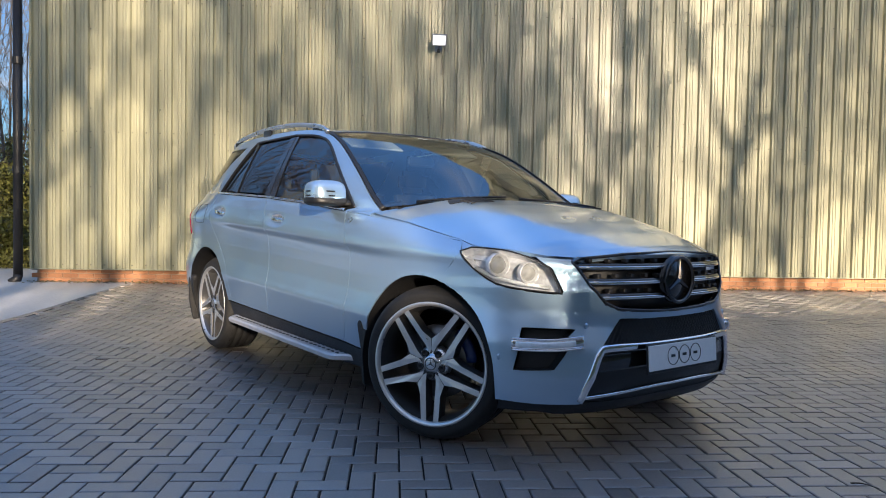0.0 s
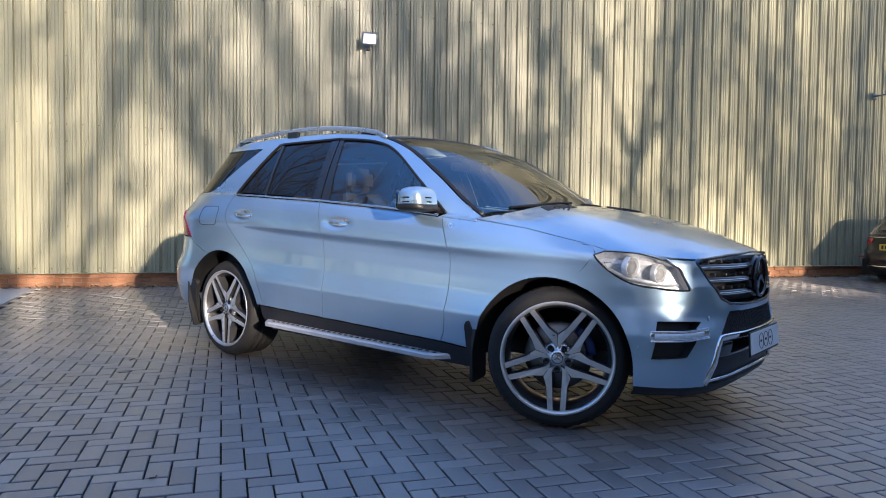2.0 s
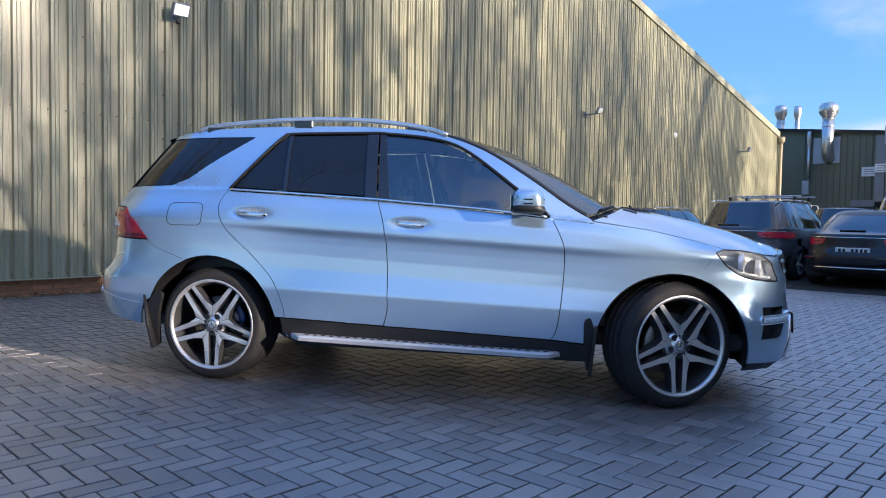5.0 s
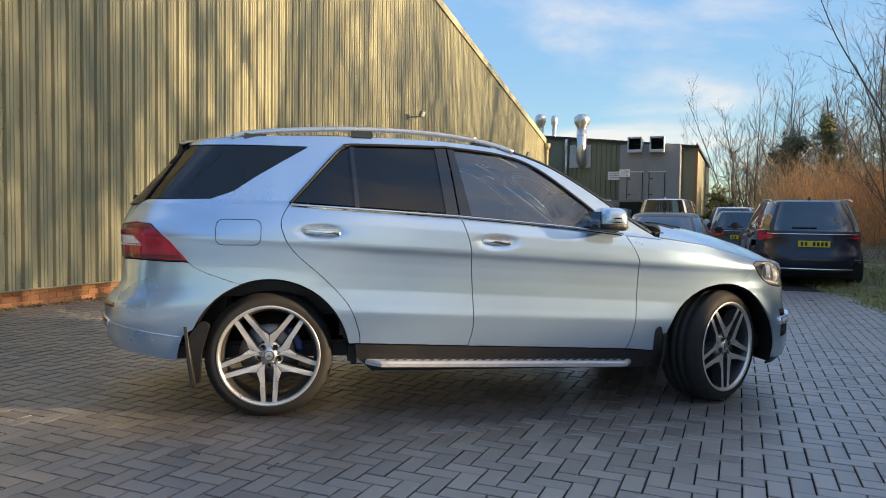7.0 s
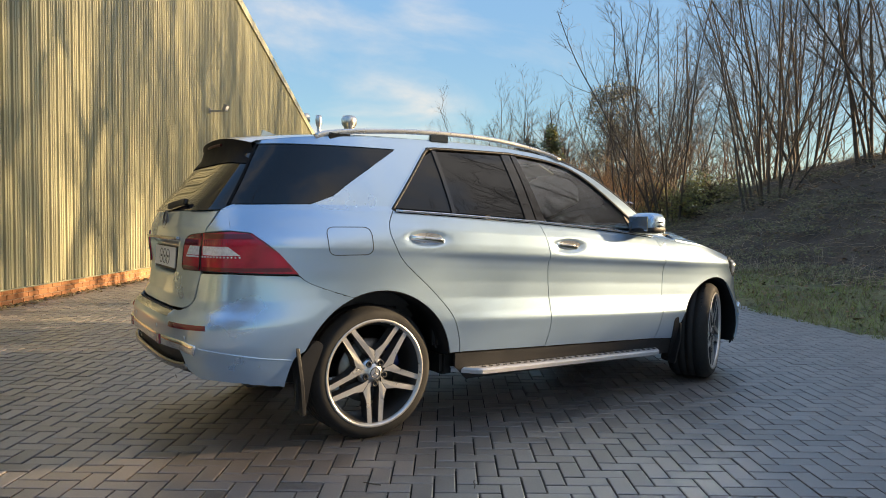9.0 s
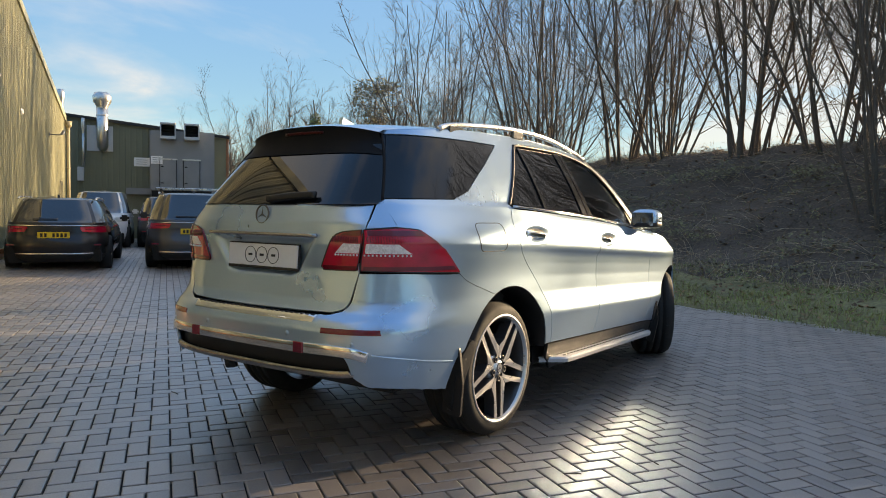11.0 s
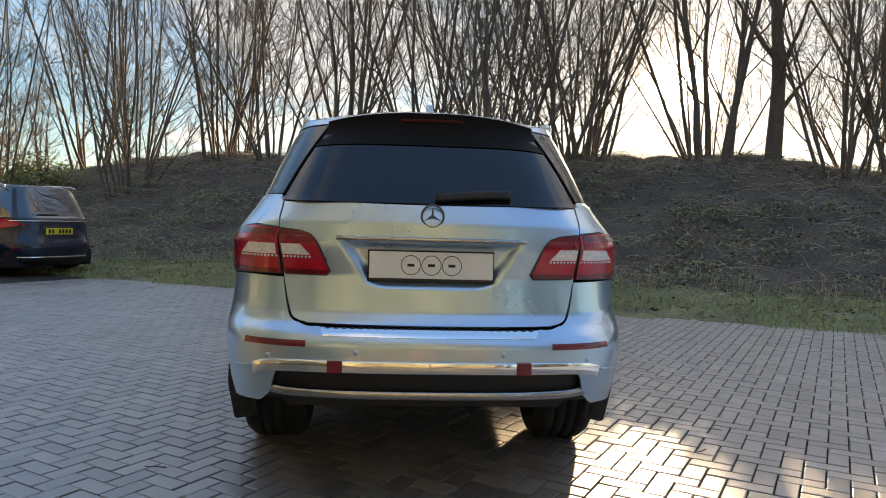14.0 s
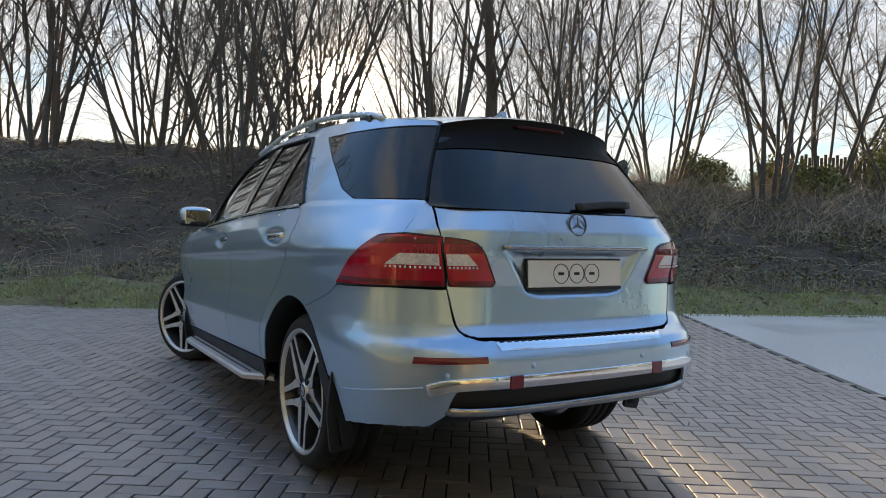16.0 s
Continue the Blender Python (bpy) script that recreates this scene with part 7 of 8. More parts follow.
def tree_meshes(seed, stems, height, lean, r0, density=1.0):
    rng = random.Random(seed)
    trunk, crown = Tubes(), Tubes()
    for k in range(stems):
        a = 2 * math.pi * k / stems + rng.uniform(-0.5, 0.5)
        ln = lean * rng.uniform(0.25, 1.5)
        base = Vector((math.cos(a), math.sin(a), 0)) * (0.10 + 0.05 * stems * rng.random()) + Vector((0, 0, -0.35))
        d0 = Vector((math.cos(a) * ln, math.sin(a) * ln, 1))
        h = height * rng.uniform(0.72, 1.05)
        rr = r0 * rng.uniform(0.55, 1.1)
        pts, rad = limb(rng, base, d0, h, rr, 0.012, 14, 0.038, 0.012)
        trunk.add(pts, rad, 7)
        nb = int(13 * density)
        for j in range(nb):
            f = 0.12 + 0.86 * (j + rng.random()) / nb
            i = min(int(f * 14), 13)
            p = pts[i] + (pts[i + 1] - pts[i]) * (f * 14 - i)
            ax = (pts[i + 1] - pts[i]).normalized()
            b = rng.uniform(0, 2 * math.pi)
            o = ax.orthogonal().normalized()
            o = Matrix.Rotation(b, 3, ax) @ o
            bd = ax * rng.uniform(0.7, 1.3) + o * rng.uniform(0.55, 1.0)
            bl = h * rng.uniform(0.14, 0.34) * (1.15 - 0.75 * f)
            br = max(0.008, rad[i] * rng.uniform(0.35, 0.55))
            bp, brad = limb(rng, p, bd, bl, br, 0.005, 6, 0.07, 0.09)
            trunk.add(bp, brad, 5)
            for m in range(int(7 * density)):
                g = 0.2 + 0.8 * rng.random()
                ii = min(int(g * 6), 5)
                q = bp[ii] + (bp[ii + 1] - bp[ii]) * (g * 6 - ii)
                tx = (bp[ii + 1] - bp[ii]).normalized()
                to = Matrix.Rotation(rng.uniform(0, 2 * math.pi), 3, tx) @ tx.orthogonal().normalized()
                tl = bl * rng.uniform(0.22, 0.5) + 0.15
                tp, tr_ = limb(rng, q, tx + to * rng.uniform(0.5, 0.95), tl, 0.0065, 0.0025, 2, 0.12, 0.05)
                crown.add(tp, tr_, 3)
                for w in range(3):
                    u = tp[rng.randint(1, 2)]
                    ux = (tp[-1] - tp[0]).normalized()
                    uo = Matrix.Rotation(rng.uniform(0, 2 * math.pi), 3, ux) @ ux.orthogonal().normalized()
                    up_, ur = limb(rng, u, ux + uo * rng.uniform(0.5, 0.9), tl * 0.55, 0.0035, 0.002, 1, 0.1, 0.05)
                    crown.add(up_, ur, 3)
    return mesh_of("trunk", trunk.V, trunk.F, M_BARK, True), mesh_of("crown", crown.V, crown.F, M_TWIG, False)


VARIANTS = [tree_meshes(11, 9, 9.5, 0.30, 0.060, 1.05), tree_meshes(12, 11, 9.0, 0.36, 0.050, 0.9), tree_meshes(13, 7, 10.5, 0.24, 0.072, 1.15), tree_meshes(14, 10, 8.2, 0.44, 0.048, 0.95), tree_meshes(15, 8, 10.0, 0.28, 0.066, 1.05), tree_meshes(16, 12, 8.8, 0.38, 0.046, 0.85)]
SINGLE = tree_meshes(17, 1, 13.0, 0.03, 0.21, 1.3)
rng = random.Random(5)
# clumps along the crest, then a few behind and on the slope, as (s, distance from the grass edge)
tree_spots = [(23.2, 9.2), (20.4, 9.1), (16.35, 9.1), (14.0, 9.0), (11.4, 9.1), (9.0, 9.0), (7.0, 9.1), (5.5, 9.0), (4.75, 9.3), (1.7, 9.5), (-1.2, 9.0), (-2.5, 9.3), (-7.1, 7.8), (-4.9, 10.4), (-9.4, 9.6), (-11.4, 9.4), (-13.5, 10.5)]
for k in range(6):
    tree_spots.append((-2 + k * 4.3 + rng.uniform(-0.6, 0.6), 13.9 + rng.uniform(-0.8, 1.8)))


def plant_tree(meshes, s, d, size, turn, label, sink=0.0):
    p = W(s, d)
    t = tagged(new("tree"), label, "tree", group="bare trees on the bank")
    t.matrix_basis = Matrix.Translation((p.x, p.y, bank_z(s, d) - sink)) @ Matrix.Rotation(turn, 4, "Z") @ Matrix.Scale(size, 4)
    put("trunk", meshes[0], t)
    put("crown", meshes[1], t)
    return t


for i, (s_, e_) in enumerate(tree_spots):
    plant_tree(VARIANTS[(i * 5 + i // 6) % 6], s_, grass_d(s_) + e_, rng.uniform(1.02, 1.3), rng.uniform(0, 6.28), "bare grey brown multi stemmed tree on the earth bank")
for s_, d_, k in ((36.0, 8.4, 0.85), (38.0, 10.4, 0.9), (40.0, 13.0, 0.9), (31.0, 16.0, 0.9), (42.0, 7.6, 0.75)):
    plant_tree(VARIANTS[int(s_) % 6], s_, d_, k, s_, "bare grey tree above the tan scrub")
for v_, s_, d_, k in ((5, 17.2, grass_d(17.2) + 6.4, 0.95), (5, 5.7, grass_d(5.7) + 6.0, 0.95), (3, 23.1, 12.45, 1.05), (5, 22.2, 13.55, 1.1)):
    plant_tree(VARIANTS[v_], s_, d_, k, s_, "wide bare multi stemmed tree at the foot of the bank")
plant_tree(SINGLE, 0.16, 20.4, 1.1, 0.4, "tall straight bare tree with one thick trunk")
# stump with cut shoots
stump = tagged(new("tree_stump"), "dark ivy grown tree stump on the bank crest", "stump")
p = W(-3.1, grass_d(-3.1) + 8.2)
stump.matrix_basis = Matrix.Translation((p.x, p.y, bank_z(-3.1, grass_d(-3.1) + 8.2) - 0.15))
sv, sf = lathe([(0.36, 0.0), (0.28, 0.18), (0.23, 0.40), (0.24, 0.60), (0.22, 0.80), (0.25, 0.98), (0.17, 1.12), (0.0, 1.02)], 22)
part("bole", ([Vector(v) * (1 + 0.34 * noise.noise(Vector(v) * 5)) for v in sv], sf), M_BARK, stump)
shoots = Tubes()
for k in range(16):
    a = rng.uniform(0, 6.28)
    pts, rad = limb(rng, Vector((0.18 * math.cos(a), 0.18 * math.sin(a), 0.95)), Vector((math.cos(a), math.sin(a), 1.4)), rng.uniform(0.3, 0.9), 0.012, 0.004, 4, 0.1, 0.05)
    shoots.add(pts, rad, 4)
put("shoots", mesh_of("shoots", shoots.V, shoots.F, M_TWIG), stump)
# trees beyond the warehouse corner
for s_, d_ in ((-12, -3), (-9.3, -9.6), (-7.6, -6.8), (-18, 2), (-14, 4)):
    plant_tree(VARIANTS[int(abs(s_)) % 6], s_, d_, 1.0, s_, "bare tree behind the warehouse corner")

for s_, d_, k in ((-9.0, 0.9, 1.25), (-11.2, 2.8, 1.35), (-8.6, -1.6, 1.1)):
    plant_tree(VARIANTS[int(abs(d_ * 3)) % 6], s_, d_, k, d_, "bare tree behind the warehouse corner")

# ---- leafy evergreens ----
def leaf_cloud(rng, centres, leaf, n):
    V, F = [], []
    for c, r in centres:
        for _ in range(n):
            u = Vector((rng.gauss(0, 1), rng.gauss(0, 1), rng.gauss(0, 1))).normalized() * (r * rng.uniform(0.55, 1.05))
            p = c + Vector((u.x, u.y, u.z * 0.75))
            a = Vector((rng.gauss(0, 1), rng.gauss(0, 1), rng.gauss(0, 1))).normalized()
            b = a.orthogonal().normalized()
            sz = leaf * rng.uniform(0.6, 1.3)
            o = len(V)
            V += [p - a * sz, p + b * sz * 0.45, p + a * sz, p - b * sz * 0.45]
            F.append((o, o + 1, o + 2, o + 3))
    return V, F


def evergreen(s, d, h, wid, mat, seed, label, leaf=0.11):
    rg = random.Random(seed)
    p = W(s, d)
    t = tagged(new("bush" if "bush" in label else "evergreen_tree"), label, "bush" if "bush" in label else "tree")
    t.matrix_basis = Matrix.Translation((p.x, p.y, bank_z(s, d) - 0.1))
    tb = Tubes()
    pts, rad = limb(rg, Vector((0, 0, -0.2)), Vector((0.05, 0, 1)), h, 0.16, 0.03, 10, 0.04, 0.0)
    tb.add(pts, rad, 8)
    centres = []
    for k in range(44):
        f = rg.uniform(0.15, 1.0)
        i = min(int(f * 10), 9)
        q = pts[i]
        a = rg.uniform(0, 6.28)
        out_ = wid * rg.uniform(0.25, 1.0) * (1.1 - 0.6 * f)
        e = q + Vector((math.cos(a) * out_, math.sin(a) * out_, rg.uniform(-0.1, 0.5)))
        bp, br = limb(rg, q, e - q, (e - q).length, 0.035, 0.01, 4, 0.06, 0.0)
        tb.add(bp, br, 4)
        centres.append((bp[-1], wid * rg.uniform(0.20, 0.42)))
    put("trunk", mesh_of("trunk", tb.V, tb.F, M_BARK, True), t)
    v, f = leaf_cloud(rg, centres, leaf, 130)
    put("crown", mesh_of("crown", v, f, mat), t)


for i, (s_, d_, h, w_, m_) in enumerate(((37.0, 12.2, 8.0, 0.95, M_IVY), (37.0, 14.3, 8.8, 2.2, M_PINE), (36.5, 9.2, 5.8, 1.7, M_DGREEN), (31.0, 6.6, 2.6, 1.2, M_IVY))):
    evergreen(s_, d_, h, w_, m_, 40 + i, "ivy clad green tree at the yard's far end" if m_ is M_IVY else "dull green pine behind the scrub" if m_ is M_PINE else "dark green evergreen behind the tan scrub")
for i, (s_, d_, h, w_) in enumerate(((-6.2, 22.6, 0.8, 1.0), (-8.8, 23.0, 1.0, 1.3), (-12, 22, 2.0, 1.8), (-9.0, -1.5, 2.4, 1.6), (-11.5, 0.5, 2.0, 1.5), (-14.5, -3, 2.6, 1.8), (-7.0, -5.6, 2.3, 1.3), (-8.6, -8.2, 3.2, 1.6), (-6.0, -3.4, 1.3, 0.9), (21.5, 14.6, 1.5, 1.5), (24.5, 13.8, 1.8, 1.6), (-9.0, 21.2, 0.6, 0.9))):
    evergreen(s_, d_, h, w_, M_IVY, 60 + i, "low green and brown bramble bush", 0.06)
# far wood edge behind the scrub
far_t = Tubes()
rg = random.Random(77)
for k in range(110):
    s_, d_ = (38 + rg.uniform(0, 24), 7 + rg.uniform(0, 10)) if k < 50 else (30 + rg.uniform(0, 28), 15 + rg.uniform(0, 14))
    p = W(s_, d_)
    base = Vector((p.x, p.y, bank_z(s_, d_) - 0.2))
    pts, rad = limb(rg, base, Vector((rg.gauss(0, 0.1), rg.gauss(0, 0.1), 1)), rg.uniform(5.5, 8.0), 0.08, 0.015, 8, 0.05, 0.02)
    far_t.add(pts, rad, 5)
    for j in range(16):
        i = rg.randint(2, 7)
        bp, br = limb(rg, pts[i], Vector((rg.gauss(0, 1), rg.gauss(0, 1), 0.9)), rg.uniform(0.9, 2.4), 0.03, 0.006, 4, 0.12, 0.08)
        far_t.add(bp, br, 4)
        for w in range(4):
            tp, tr_ = limb(rg, bp[rg.randint(1, 4)], Vector((rg.gauss(0, 1), rg.gauss(0, 1), 0.9)), rg.uniform(0.4, 1.1), 0.010, 0.005, 3, 0.12, 0.05)
            far_t.add(tp, tr_, 3)
tagged(put("far_wood", mesh_of("far_wood", far_t.V, far_t.F, M_TWIG)), "distant bare winter wood", "wood", kind="stuff")

# ---- tan scrub, brambles, litter, grass ----
sc_ = Tubes()
rg = random.Random(21)
for k in range(2300):
    s_ = rg.uniform(24.0, 44)
    d_ = 8.9 + abs(rg.gauss(0, 2.2)) + (0.0 if s_ > 26 else 1.5)
    p = W(s_, d_)
    z = bank_z(s_, d_)
    h = rg.uniform(1.7, 3.7)
    pts, rad = limb(rg, Vector((p.x, p.y, z - 0.1)), Vector((rg.gauss(0, 0.22), rg.gauss(0, 0.22), 1)), h, 0.014, 0.005, 5, 0.07, 0.0)
    sc_.add(pts, rad, 3)
    for w in range(5):
        bp, br = limb(rg, pts[rg.randint(2, 5)], Vector((rg.gauss(0, 1), rg.gauss(0, 1), 1.3)), rg.uniform(0.3, 0.9), 0.007, 0.003, 3, 0.1, 0.05)
        sc_.add(bp, br, 3)
tagged(put("scrub", mesh_of("scrub", sc_.V, sc_.F, M_TAN)), "tan dry willow scrub along the yard's far end", "scrub", kind="stuff")
br_ = Tubes()
for k in range(14000):
    s_ = rg.uniform(-16, 26)
    d_ = grass_d(s_) + 2.0 + 9.6 * rg.random() ** 0.8
    p = W(s_, d_)
    z = bank_z(s_, d_)
    a = rg.uniform(0, 6.28)
    up = rg.uniform(0.05, 0.7)
    pts, rad = limb(rg, Vector((p.x, p.y, z - 0.02)), Vector((math.cos(a), math.sin(a), up)), rg.uniform(0.25, 0.9), 0.0052, 0.002, 3, 0.14, -0.20)
    br_.add(pts, rad, 3)
for k in range(2600):
    # tall straw and bramble arches where the bank runs out
    s_ = -3.4 - 9.0 * rg.random()
    d_ = grass_d(s_) + rg.uniform(5.5, 11.5)
    p = W(s_, d_)
    a = rg.uniform(0, 6.28)
    pts, rad = limb(rg, Vector((p.x, p.y, bank_z(s_, d_) - 0.02)), Vector((math.cos(a), math.sin(a), rg.uniform(0.8, 2.5))), rg.uniform(0.4, 1.3), 0.006, 0.002, 4, 0.12, -0.14)
    br_.add(pts, rad, 3)
for k in range(2600):
    # dry grass and stalks along the bank's foot and crest
    s_ = rg.uniform(-16, 26)
    d_ = grass_d(s_) + (2.3 + abs(rg.gauss(0, 0.5)) if rg.random() < 0.5 else 9.4 + rg.gauss(0, 0.9))
    p = W(s_, d_)
    pts, rad = limb(rg, Vector((p.x, p.y, bank_z(s_, d_) - 0.02)), Vector((rg.gauss(0, 0.35), rg.gauss(0, 0.35), 1)), rg.uniform(0.2, 0.5), 0.004, 0.0015, 3, 0.10, -0.03)
    br_.add(pts, rad, 3)
tagged(put("brambles", mesh_of("brambles", br_.V, br_.F, material("dry_bramble", (0.46, 0.355, 0.24), 0.9, vary=0.4, rand=0.9, island=True))), "dry bramble stems on the bank", "brambles", kind="stuff")
V, F = [], []
UV_, UF_ = [], []
for k in range(19000):
    s_ = rg.uniform(-16, 26)
    d_ = grass_d(s_) + 0.1 + 11.3 * rg.random()
    p = W(s_, d_)
    z = bank_z(s_, d_) + 0.012
    a, t = rg.uniform(0, 6.28), rg.uniform(-0.5, 0.5)
    u, w = Vector((math.cos(a), math.sin(a), t)), Vector((-math.sin(a), math.cos(a), rg.uniform(-0.4, 0.4)))
    sz = rg.uniform(0.025, 0.06)
    o = len(V)
    c = Vector((p.x, p.y, z))
    V += [c - u * sz, c + w * sz * 0.55, c + u * sz, c - w * sz * 0.55]
    F.append((o, o + 1, o + 2, o + 3))
for k in range(1500):
    # low clumps of bramble and ivy leaves
    s_ = rg.uniform(-16, 26)
    e_ = 2.2 + 9.2 * rg.random() ** 0.8
    if noise.noise(Vector((s_ * 0.45, e_ * 0.6, 5))) < -0.12:
        continue
    d_ = grass_d(s_) + e_
    p = W(s_, d_)
    z, wide, tall = bank_z(s_, d_), rg.uniform(0.2, 0.7), rg.uniform(0.06, 0.26) * (1.0 if e_ < 7.0 else 0.4)
    for m in range(30):
        a, r_ = rg.uniform(0, 6.28), wide * rg.random() ** 0.6
        c = Vector((p.x + r_ * math.cos(a), p.y + r_ * math.sin(a), z + tall * rg.random() * (1.1 - r_ / wide * 0.8)))
        u = Vector((rg.gauss(0, 1), rg.gauss(0, 1), rg.gauss(0, 0.6))).normalized()
        w = u.orthogonal().normalized()
        sz = rg.uniform(0.014, 0.034)
        o = len(UV_)
        UV_.extend([c - u * sz, c + w * sz * 0.6, c + u * sz, c - w * sz * 0.6])
        UF_.append((o, o + 1, o + 2, o + 3))
for k in range(260):
    # mounds of bramble and ivy that lie in folds on the slope
    s_, e_ = rg.uniform(-16, 26), 2.6 + 5.2 * rg.random()
    if noise.noise(Vector((s_ * 0.35, e_ * 0.45, 15))) < -0.1:
        continue
    d_ = grass_d(s_) + e_
    p = W(s_, d_)
    z, wide, tall = bank_z(s_, d_), rg.uniform(0.35, 1.1), rg.uniform(0.14, 0.42)
    for m in range(int(240 * wide)):
        a, r_ = rg.uniform(0, 6.28), wide * math.sqrt(rg.random())
        c = Vector((p.x + r_ * math.cos(a), p.y + r_ * math.sin(a), z + tall * math.sqrt(max(0.0, 1 - (r_ / wide) ** 2)) * rg.uniform(0.6, 1.08)))
        u = Vector((rg.gauss(0, 1), rg.gauss(0, 1), rg.gauss(0, 0.5))).normalized()
        w = u.orthogonal().normalized()
        sz = rg.uniform(0.018, 0.046)
        o = len(UV_)
        UV_.extend([c - u * sz, c + w * sz * 0.6, c + u * sz, c - w * sz * 0.6])
        UF_.append((o, o + 1, o + 2, o + 3))
tagged(put("undergrowth", mesh_of("undergrowth", UV_, UF_, material("bramble_leaf", (0.165, 0.155, 0.07), 0.7, vary=0.45, scale=0.6, dark=(0.095, 0.066, 0.042), rand=0.9, island=True))), "brown and green bramble undergrowth on the bank", "undergrowth", kind="stuff")
tagged(put("leaf_litter", mesh_of("leaf_litter", V, F, material("dead_leaf", (0.24, 0.14, 0.075), 0.85, vary=0.4, rand=0.9, island=True))), "brown dead leaves on the bank", "leaves", kind="stuff")
V, F = [], []
for k in range(60000):
    s_ = rg.uniform(-16, 22)
    d_ = grass_d(s_) + (3.4 * rg.random() ** 1.2 if rg.random() < 0.9 else rg.uniform(2.5, 7)) - 0.2
    p = W(s_, d_)
    if noise.noise(Vector((s_ * 0.7, d_ * 0.9, 1))) < -0.25:
        continue
    z = bank_z(s_, d_) - 0.005
    a = rg.uniform(0, 6.28)
    h, w = rg.uniform(0.03, 0.12), rg.uniform(0.003, 0.007)
    lx, ly = rg.gauss(0, 0.05), rg.gauss(0, 0.05)
    o = len(V)
    V += [(p.x - math.cos(a) * w, p.y - math.sin(a) * w, z), (p.x + math.cos(a) * w, p.y + math.sin(a) * w, z), (p.x + lx, p.y + ly, z + h)]
    F.append((o, o + 1, o + 2))
tagged(put("grass", mesh_of("grass", V, F, M_BLADE)), "short green winter grass beside the paving", "grass", kind="stuff")

# ---- wooden fence on the bank ----
fence = tagged(new("fence"), "weathered wooden paling fence on the bank", "fence")
M_WOOD = material("weathered_wood", (0.13, 0.10, 0.075), 0.9, vary=0.3, scale=3, bump=0.002)
for i in range(44):
    s_, d_ = -9.9 - i * 0.135, 24.0 + 0.02 * i
    p = W(s_, d_)
    z = 2.1
    h = 1.75 + 0.06 * math.sin(i * 2.3)
    flatpart("pale", box(p.x, p.y, z + h / 2, 0.10, 0.022, h, 0.006, Matrix.Rotation(WALL_A, 3, "Z")), M_WOOD, fence)
for z in (2.6, 3.4):
    a, b = W(-9.8, 24.05, z), W(-15.9, 24.95, z)
    part("rail", ribbon([a, b], 0.04, 0.08, (0, 0, 1)), M_WOOD, fence)
for i in range(4):
    p = W(-10.0 - i * 1.9, 24.10 + 0.28 * i, 2.7)
    flatpart("post", box(p.x, p.y, p.z, 0.10, 0.10, 2.0, 0.008), M_WOOD, fence)

# ---- plinth bricks ----
BR_L, BR_H = 0.215, 0.062
brick_me = mesh_of("brick", *box(0, 0, 0, BR_L, 0.10, BR_H, 0.004), M_BRICK)
rest = []
for c in range(4):
    s = S_L + 0.11 + (0.112 if c % 2 else 0.0)
    while s < S_R - 0.15:
        z = 0.035 + 0.072 * c
        if c == 0 or s > 17.0:
            rest.append(box(s, -0.125, z, BR_L, 0.10, BR_H, 0.004))
        else:
            put("brick", brick_me, plinth, m=Matrix.Translation((s, -0.125 + 0.003 * noise.noise(Vector((s * 9, c, 0))), z)))
        s += BR_L + 0.010
tagged(put("brickwork", mesh_of("brickwork", *merge(*rest), M_BRICK), plinth), kind="stuff")

# ---- herringbone block paving, square to the wall ----
BU = 0.1005
paving = tagged(put("paving", mesh_of("paving", [W(a, b, rise(b) - 0.016) for b in np.linspace(0, 3.6, 13) for a in (SLAB_S + 0.005, 27)] + [W(SLAB_S + 0.005, 11.0, -0.016), W(27, 8.4, -0.016)], [[2 * i, 2 * i + 1, 2 * i + 3, 2 * i + 2] for i in range(13)], M_JOINT)), "worn grey herringbone block paving", "paving", kind="structure")


def block(L, B):
    """A chamfered paver top, centred."""
    g, c, e = 0.0044, 0.0050, 0.0022
    x, y = L / 2 - g, B / 2 - g
    V = [(-x + c, -y + c, 0), (x - c, -y + c, 0), (x - c, y - c, 0), (-x + c, y - c, 0), (-x, -y, -e), (x, -y, -e), (x, y, -e), (-x, y, -e), (-x, -y, -0.022), (x, -y, -0.022), (x, y, -0.022), (-x, y, -0.022)]
    F = [[0, 1, 2, 3]] + [[4 + i, 4 + (i + 1) % 4, (i + 1) % 4, i] for i in range(4)] + [[8 + i, 8 + (i + 1) % 4, 4 + (i + 1) % 4, 4 + i] for i in range(4)]
    return V, F


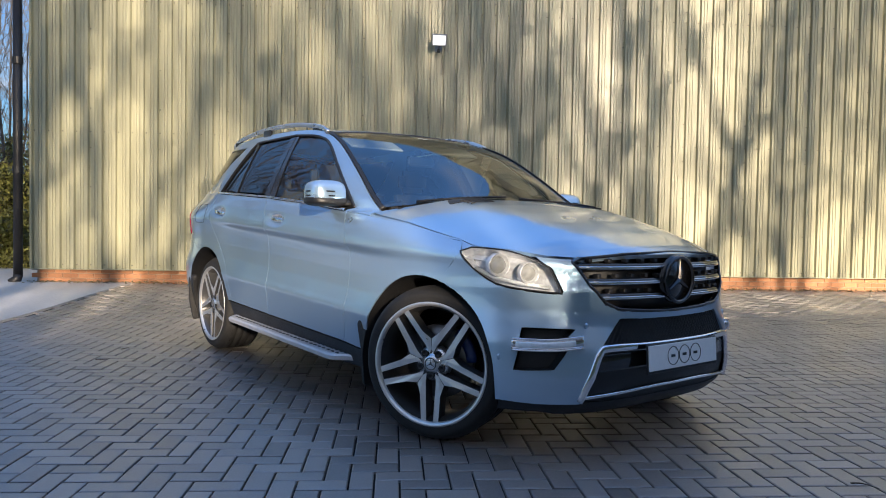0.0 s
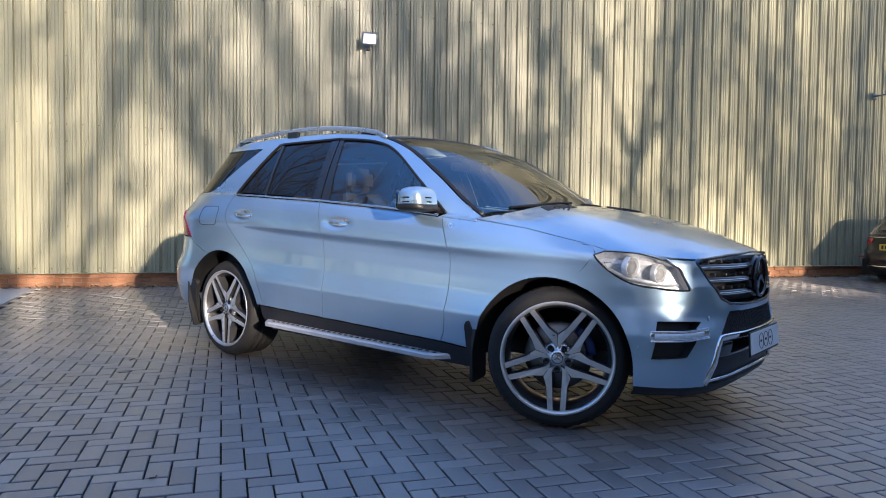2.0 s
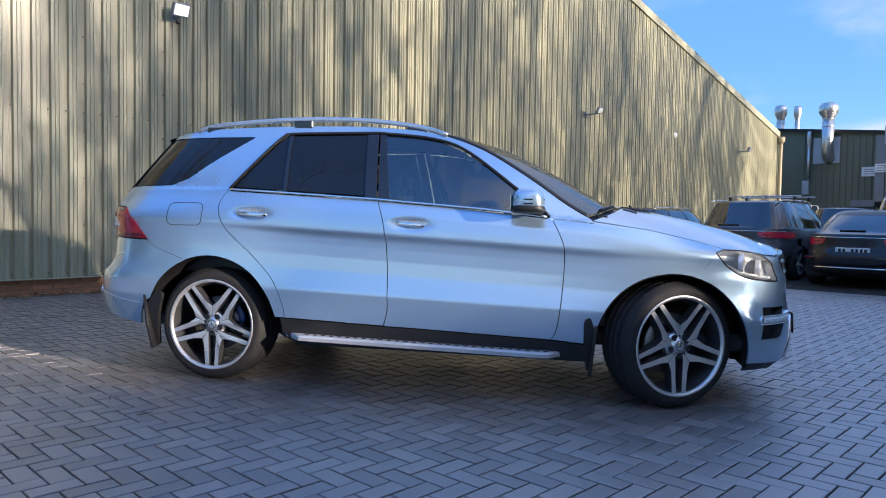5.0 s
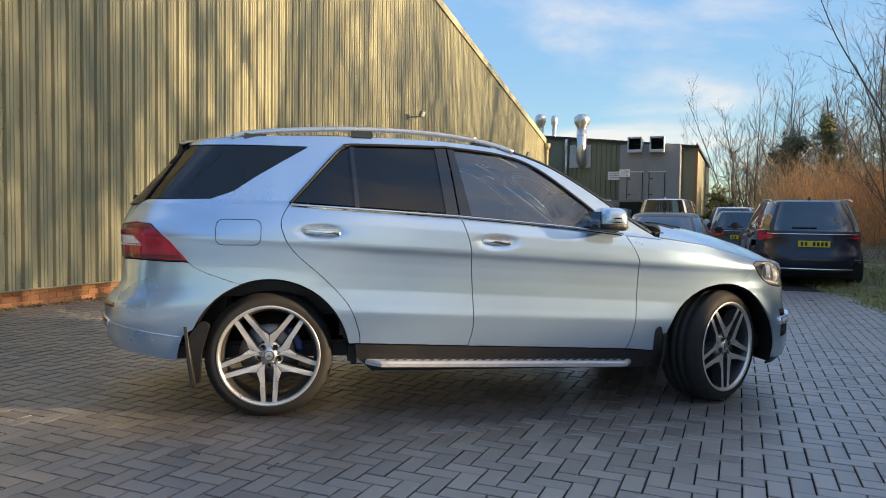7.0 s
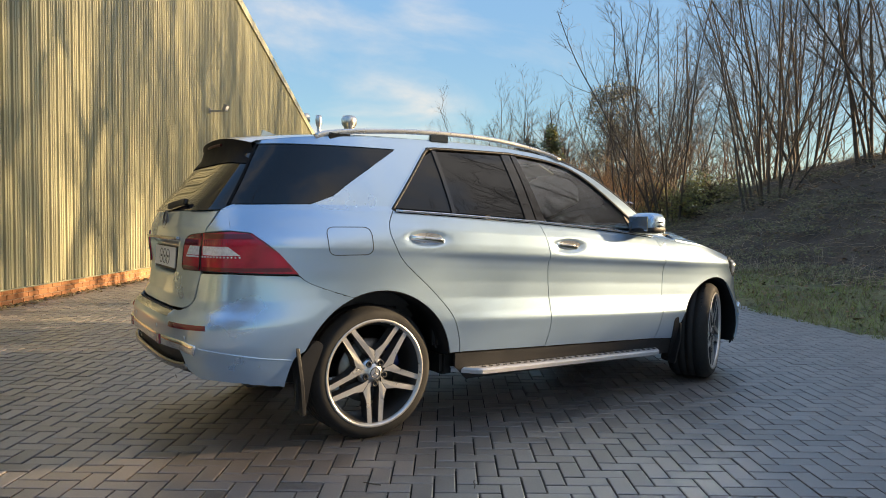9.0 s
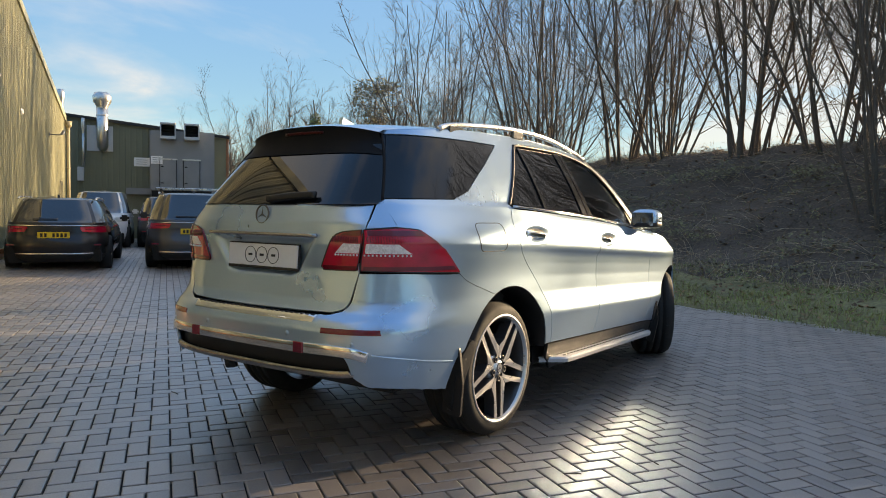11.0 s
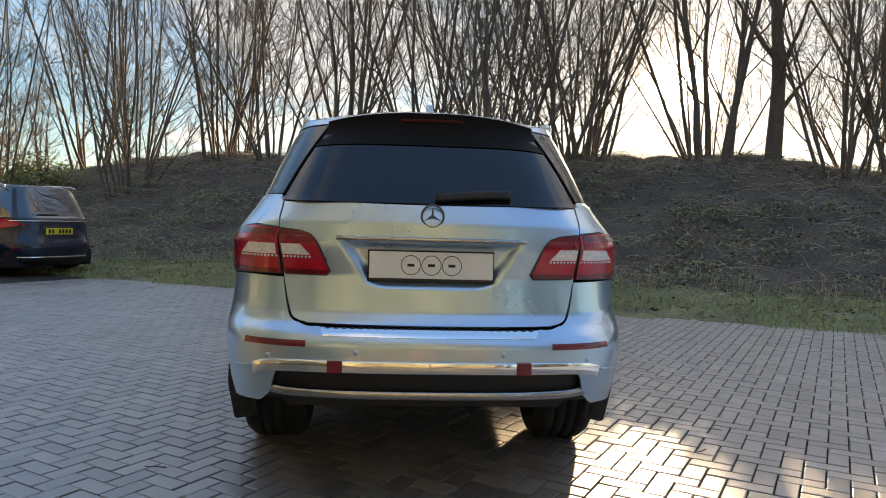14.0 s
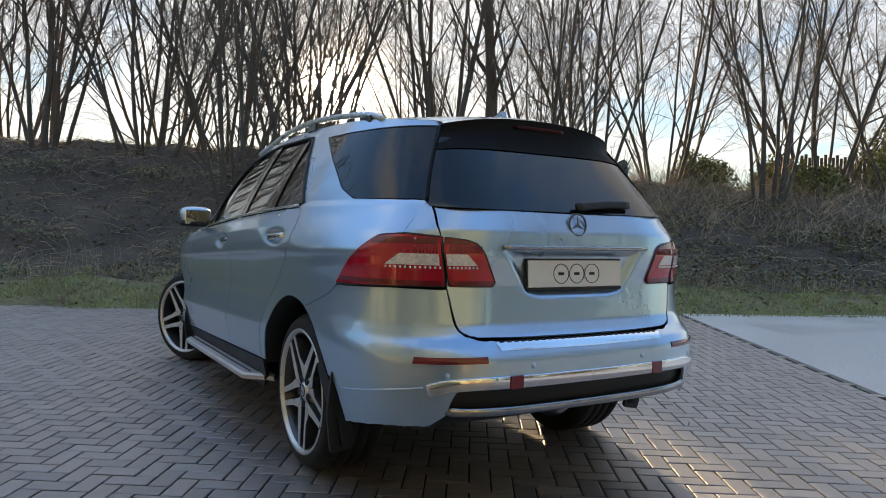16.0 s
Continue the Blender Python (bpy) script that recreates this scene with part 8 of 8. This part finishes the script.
along, across = block(2 * BU, BU), block(BU, 2 * BU)
me_a, me_c = mesh_of("paver", *along, M_PAVER), mesh_of("paver", *across, M_PAVER)
V, F = [], []
rg = random.Random(9)
count = 0
i0, i1 = int(SLAB_S / BU) - 1, int(27 / BU)
for i in range(i0, i1):
    dmax = int((grass_d(i * BU) + 0.05) / BU)
    for j in range(0, dmax):
        c = (i - j) % 4
        if c == 0:
            cs, cd, kind = (i + 1) * BU, (j + 0.5) * BU, 0
        elif c == 3:
            cs, cd, kind = (i + 0.5) * BU, (j + 1) * BU, 1
        else:
            continue
        if cs < SLAB_S + 0.06:
            continue
        z = rg.gauss(0, 0.0008) + 0.006 * noise.noise(Vector((cs * 0.45, cd * 0.45, 7)))
        tx, ty = rg.gauss(0, 0.0032), rg.gauss(0, 0.0032)
        p = W(cs, cd, z + rise(cd))
        if -1.9 < cs < 0.5 and 5.7 < cd < 8.2 and count < 300:
            put("paver", me_c if kind else me_a, paving, m=Matrix.Translation(p) @ Matrix.Rotation(WALL_A - math.pi, 4, "Z") @ Matrix.Rotation(tx, 4, "X") @ Matrix.Rotation(ty, 4, "Y"))
            count += 1
        else:
            vs, fs = across if kind else along
            o = len(V)
            for x, y, zz in vs:
                V.append((p.x + WS.x * x - WD.x * y, p.y + WS.y * x - WD.y * y, p.z + zz + x * ty + y * tx))
            F += [[q + o for q in f] for f in fs]
field = put("paver_field", mesh_of("paver_field", V, F, M_PAVER_J), paving, "worn grey block pavers")
tagged(field, kind="stuff")
# dead leaves and moss swept against the wall
V, F = [], []
for k in range(3200):
    cs, cd = rg.uniform(S_L, 20), abs(rg.gauss(0, 0.10)) + 0.005
    p = W(cs, cd, rise(cd) + 0.010 + 0.02 * rg.random() * max(0, 1 - cd / 0.2))
    a = rg.uniform(0, 6.28)
    u, w = Vector((math.cos(a), math.sin(a), rg.uniform(-0.5, 0.5))), Vector((-math.sin(a), math.cos(a), rg.uniform(-0.5, 0.5)))
    sz = rg.uniform(0.012, 0.032)
    o = len(V)
    V += [p - u * sz, p + w * sz * 0.6, p + u * sz, p - w * sz * 0.6]
    F.append((o, o + 1, o + 2, o + 3))
tagged(put("wall_debris", mesh_of("wall_debris", V, F, material("dry_moss_and_leaf", (0.24, 0.19, 0.09), 0.9, vary=0.5, rand=0.9, island=True, dark=(0.09, 0.08, 0.035)))), "dry moss and dead leaves along the wall foot", "debris", kind="stuff")
# fallen twigs and moss crumbs
tw = Tubes()
for x, y, a, l in ((-1.41, -1.75, 0.5, 0.10), (-2.05, 1.17, 1.2, 0.14), (2.9, 0.2, 0.9, 0.12), (-2.2, 2.0, 0.2, 0.12), (-1.75, -1.5, 2.2, 0.10), (0.6, -2.6, 1.0, 0.07), (6.2, 4.4, 0.4, 0.3), (5.9, 3.9, 0.8, 0.25)):
    pts, rad = limb(rg, Vector((x, y, 0.008)), Vector((math.cos(a), math.sin(a), 0.0)), l, 0.004, 0.002, 5, 0.25, 0.0)
    tw.add([Vector((p.x, p.y, 0.008)) for p in pts], rad, 4)
tagged(put("twigs", mesh_of("twigs", tw.V, tw.F, M_BARK)), "small fallen twigs on the paving", "twigs", kind="stuff")
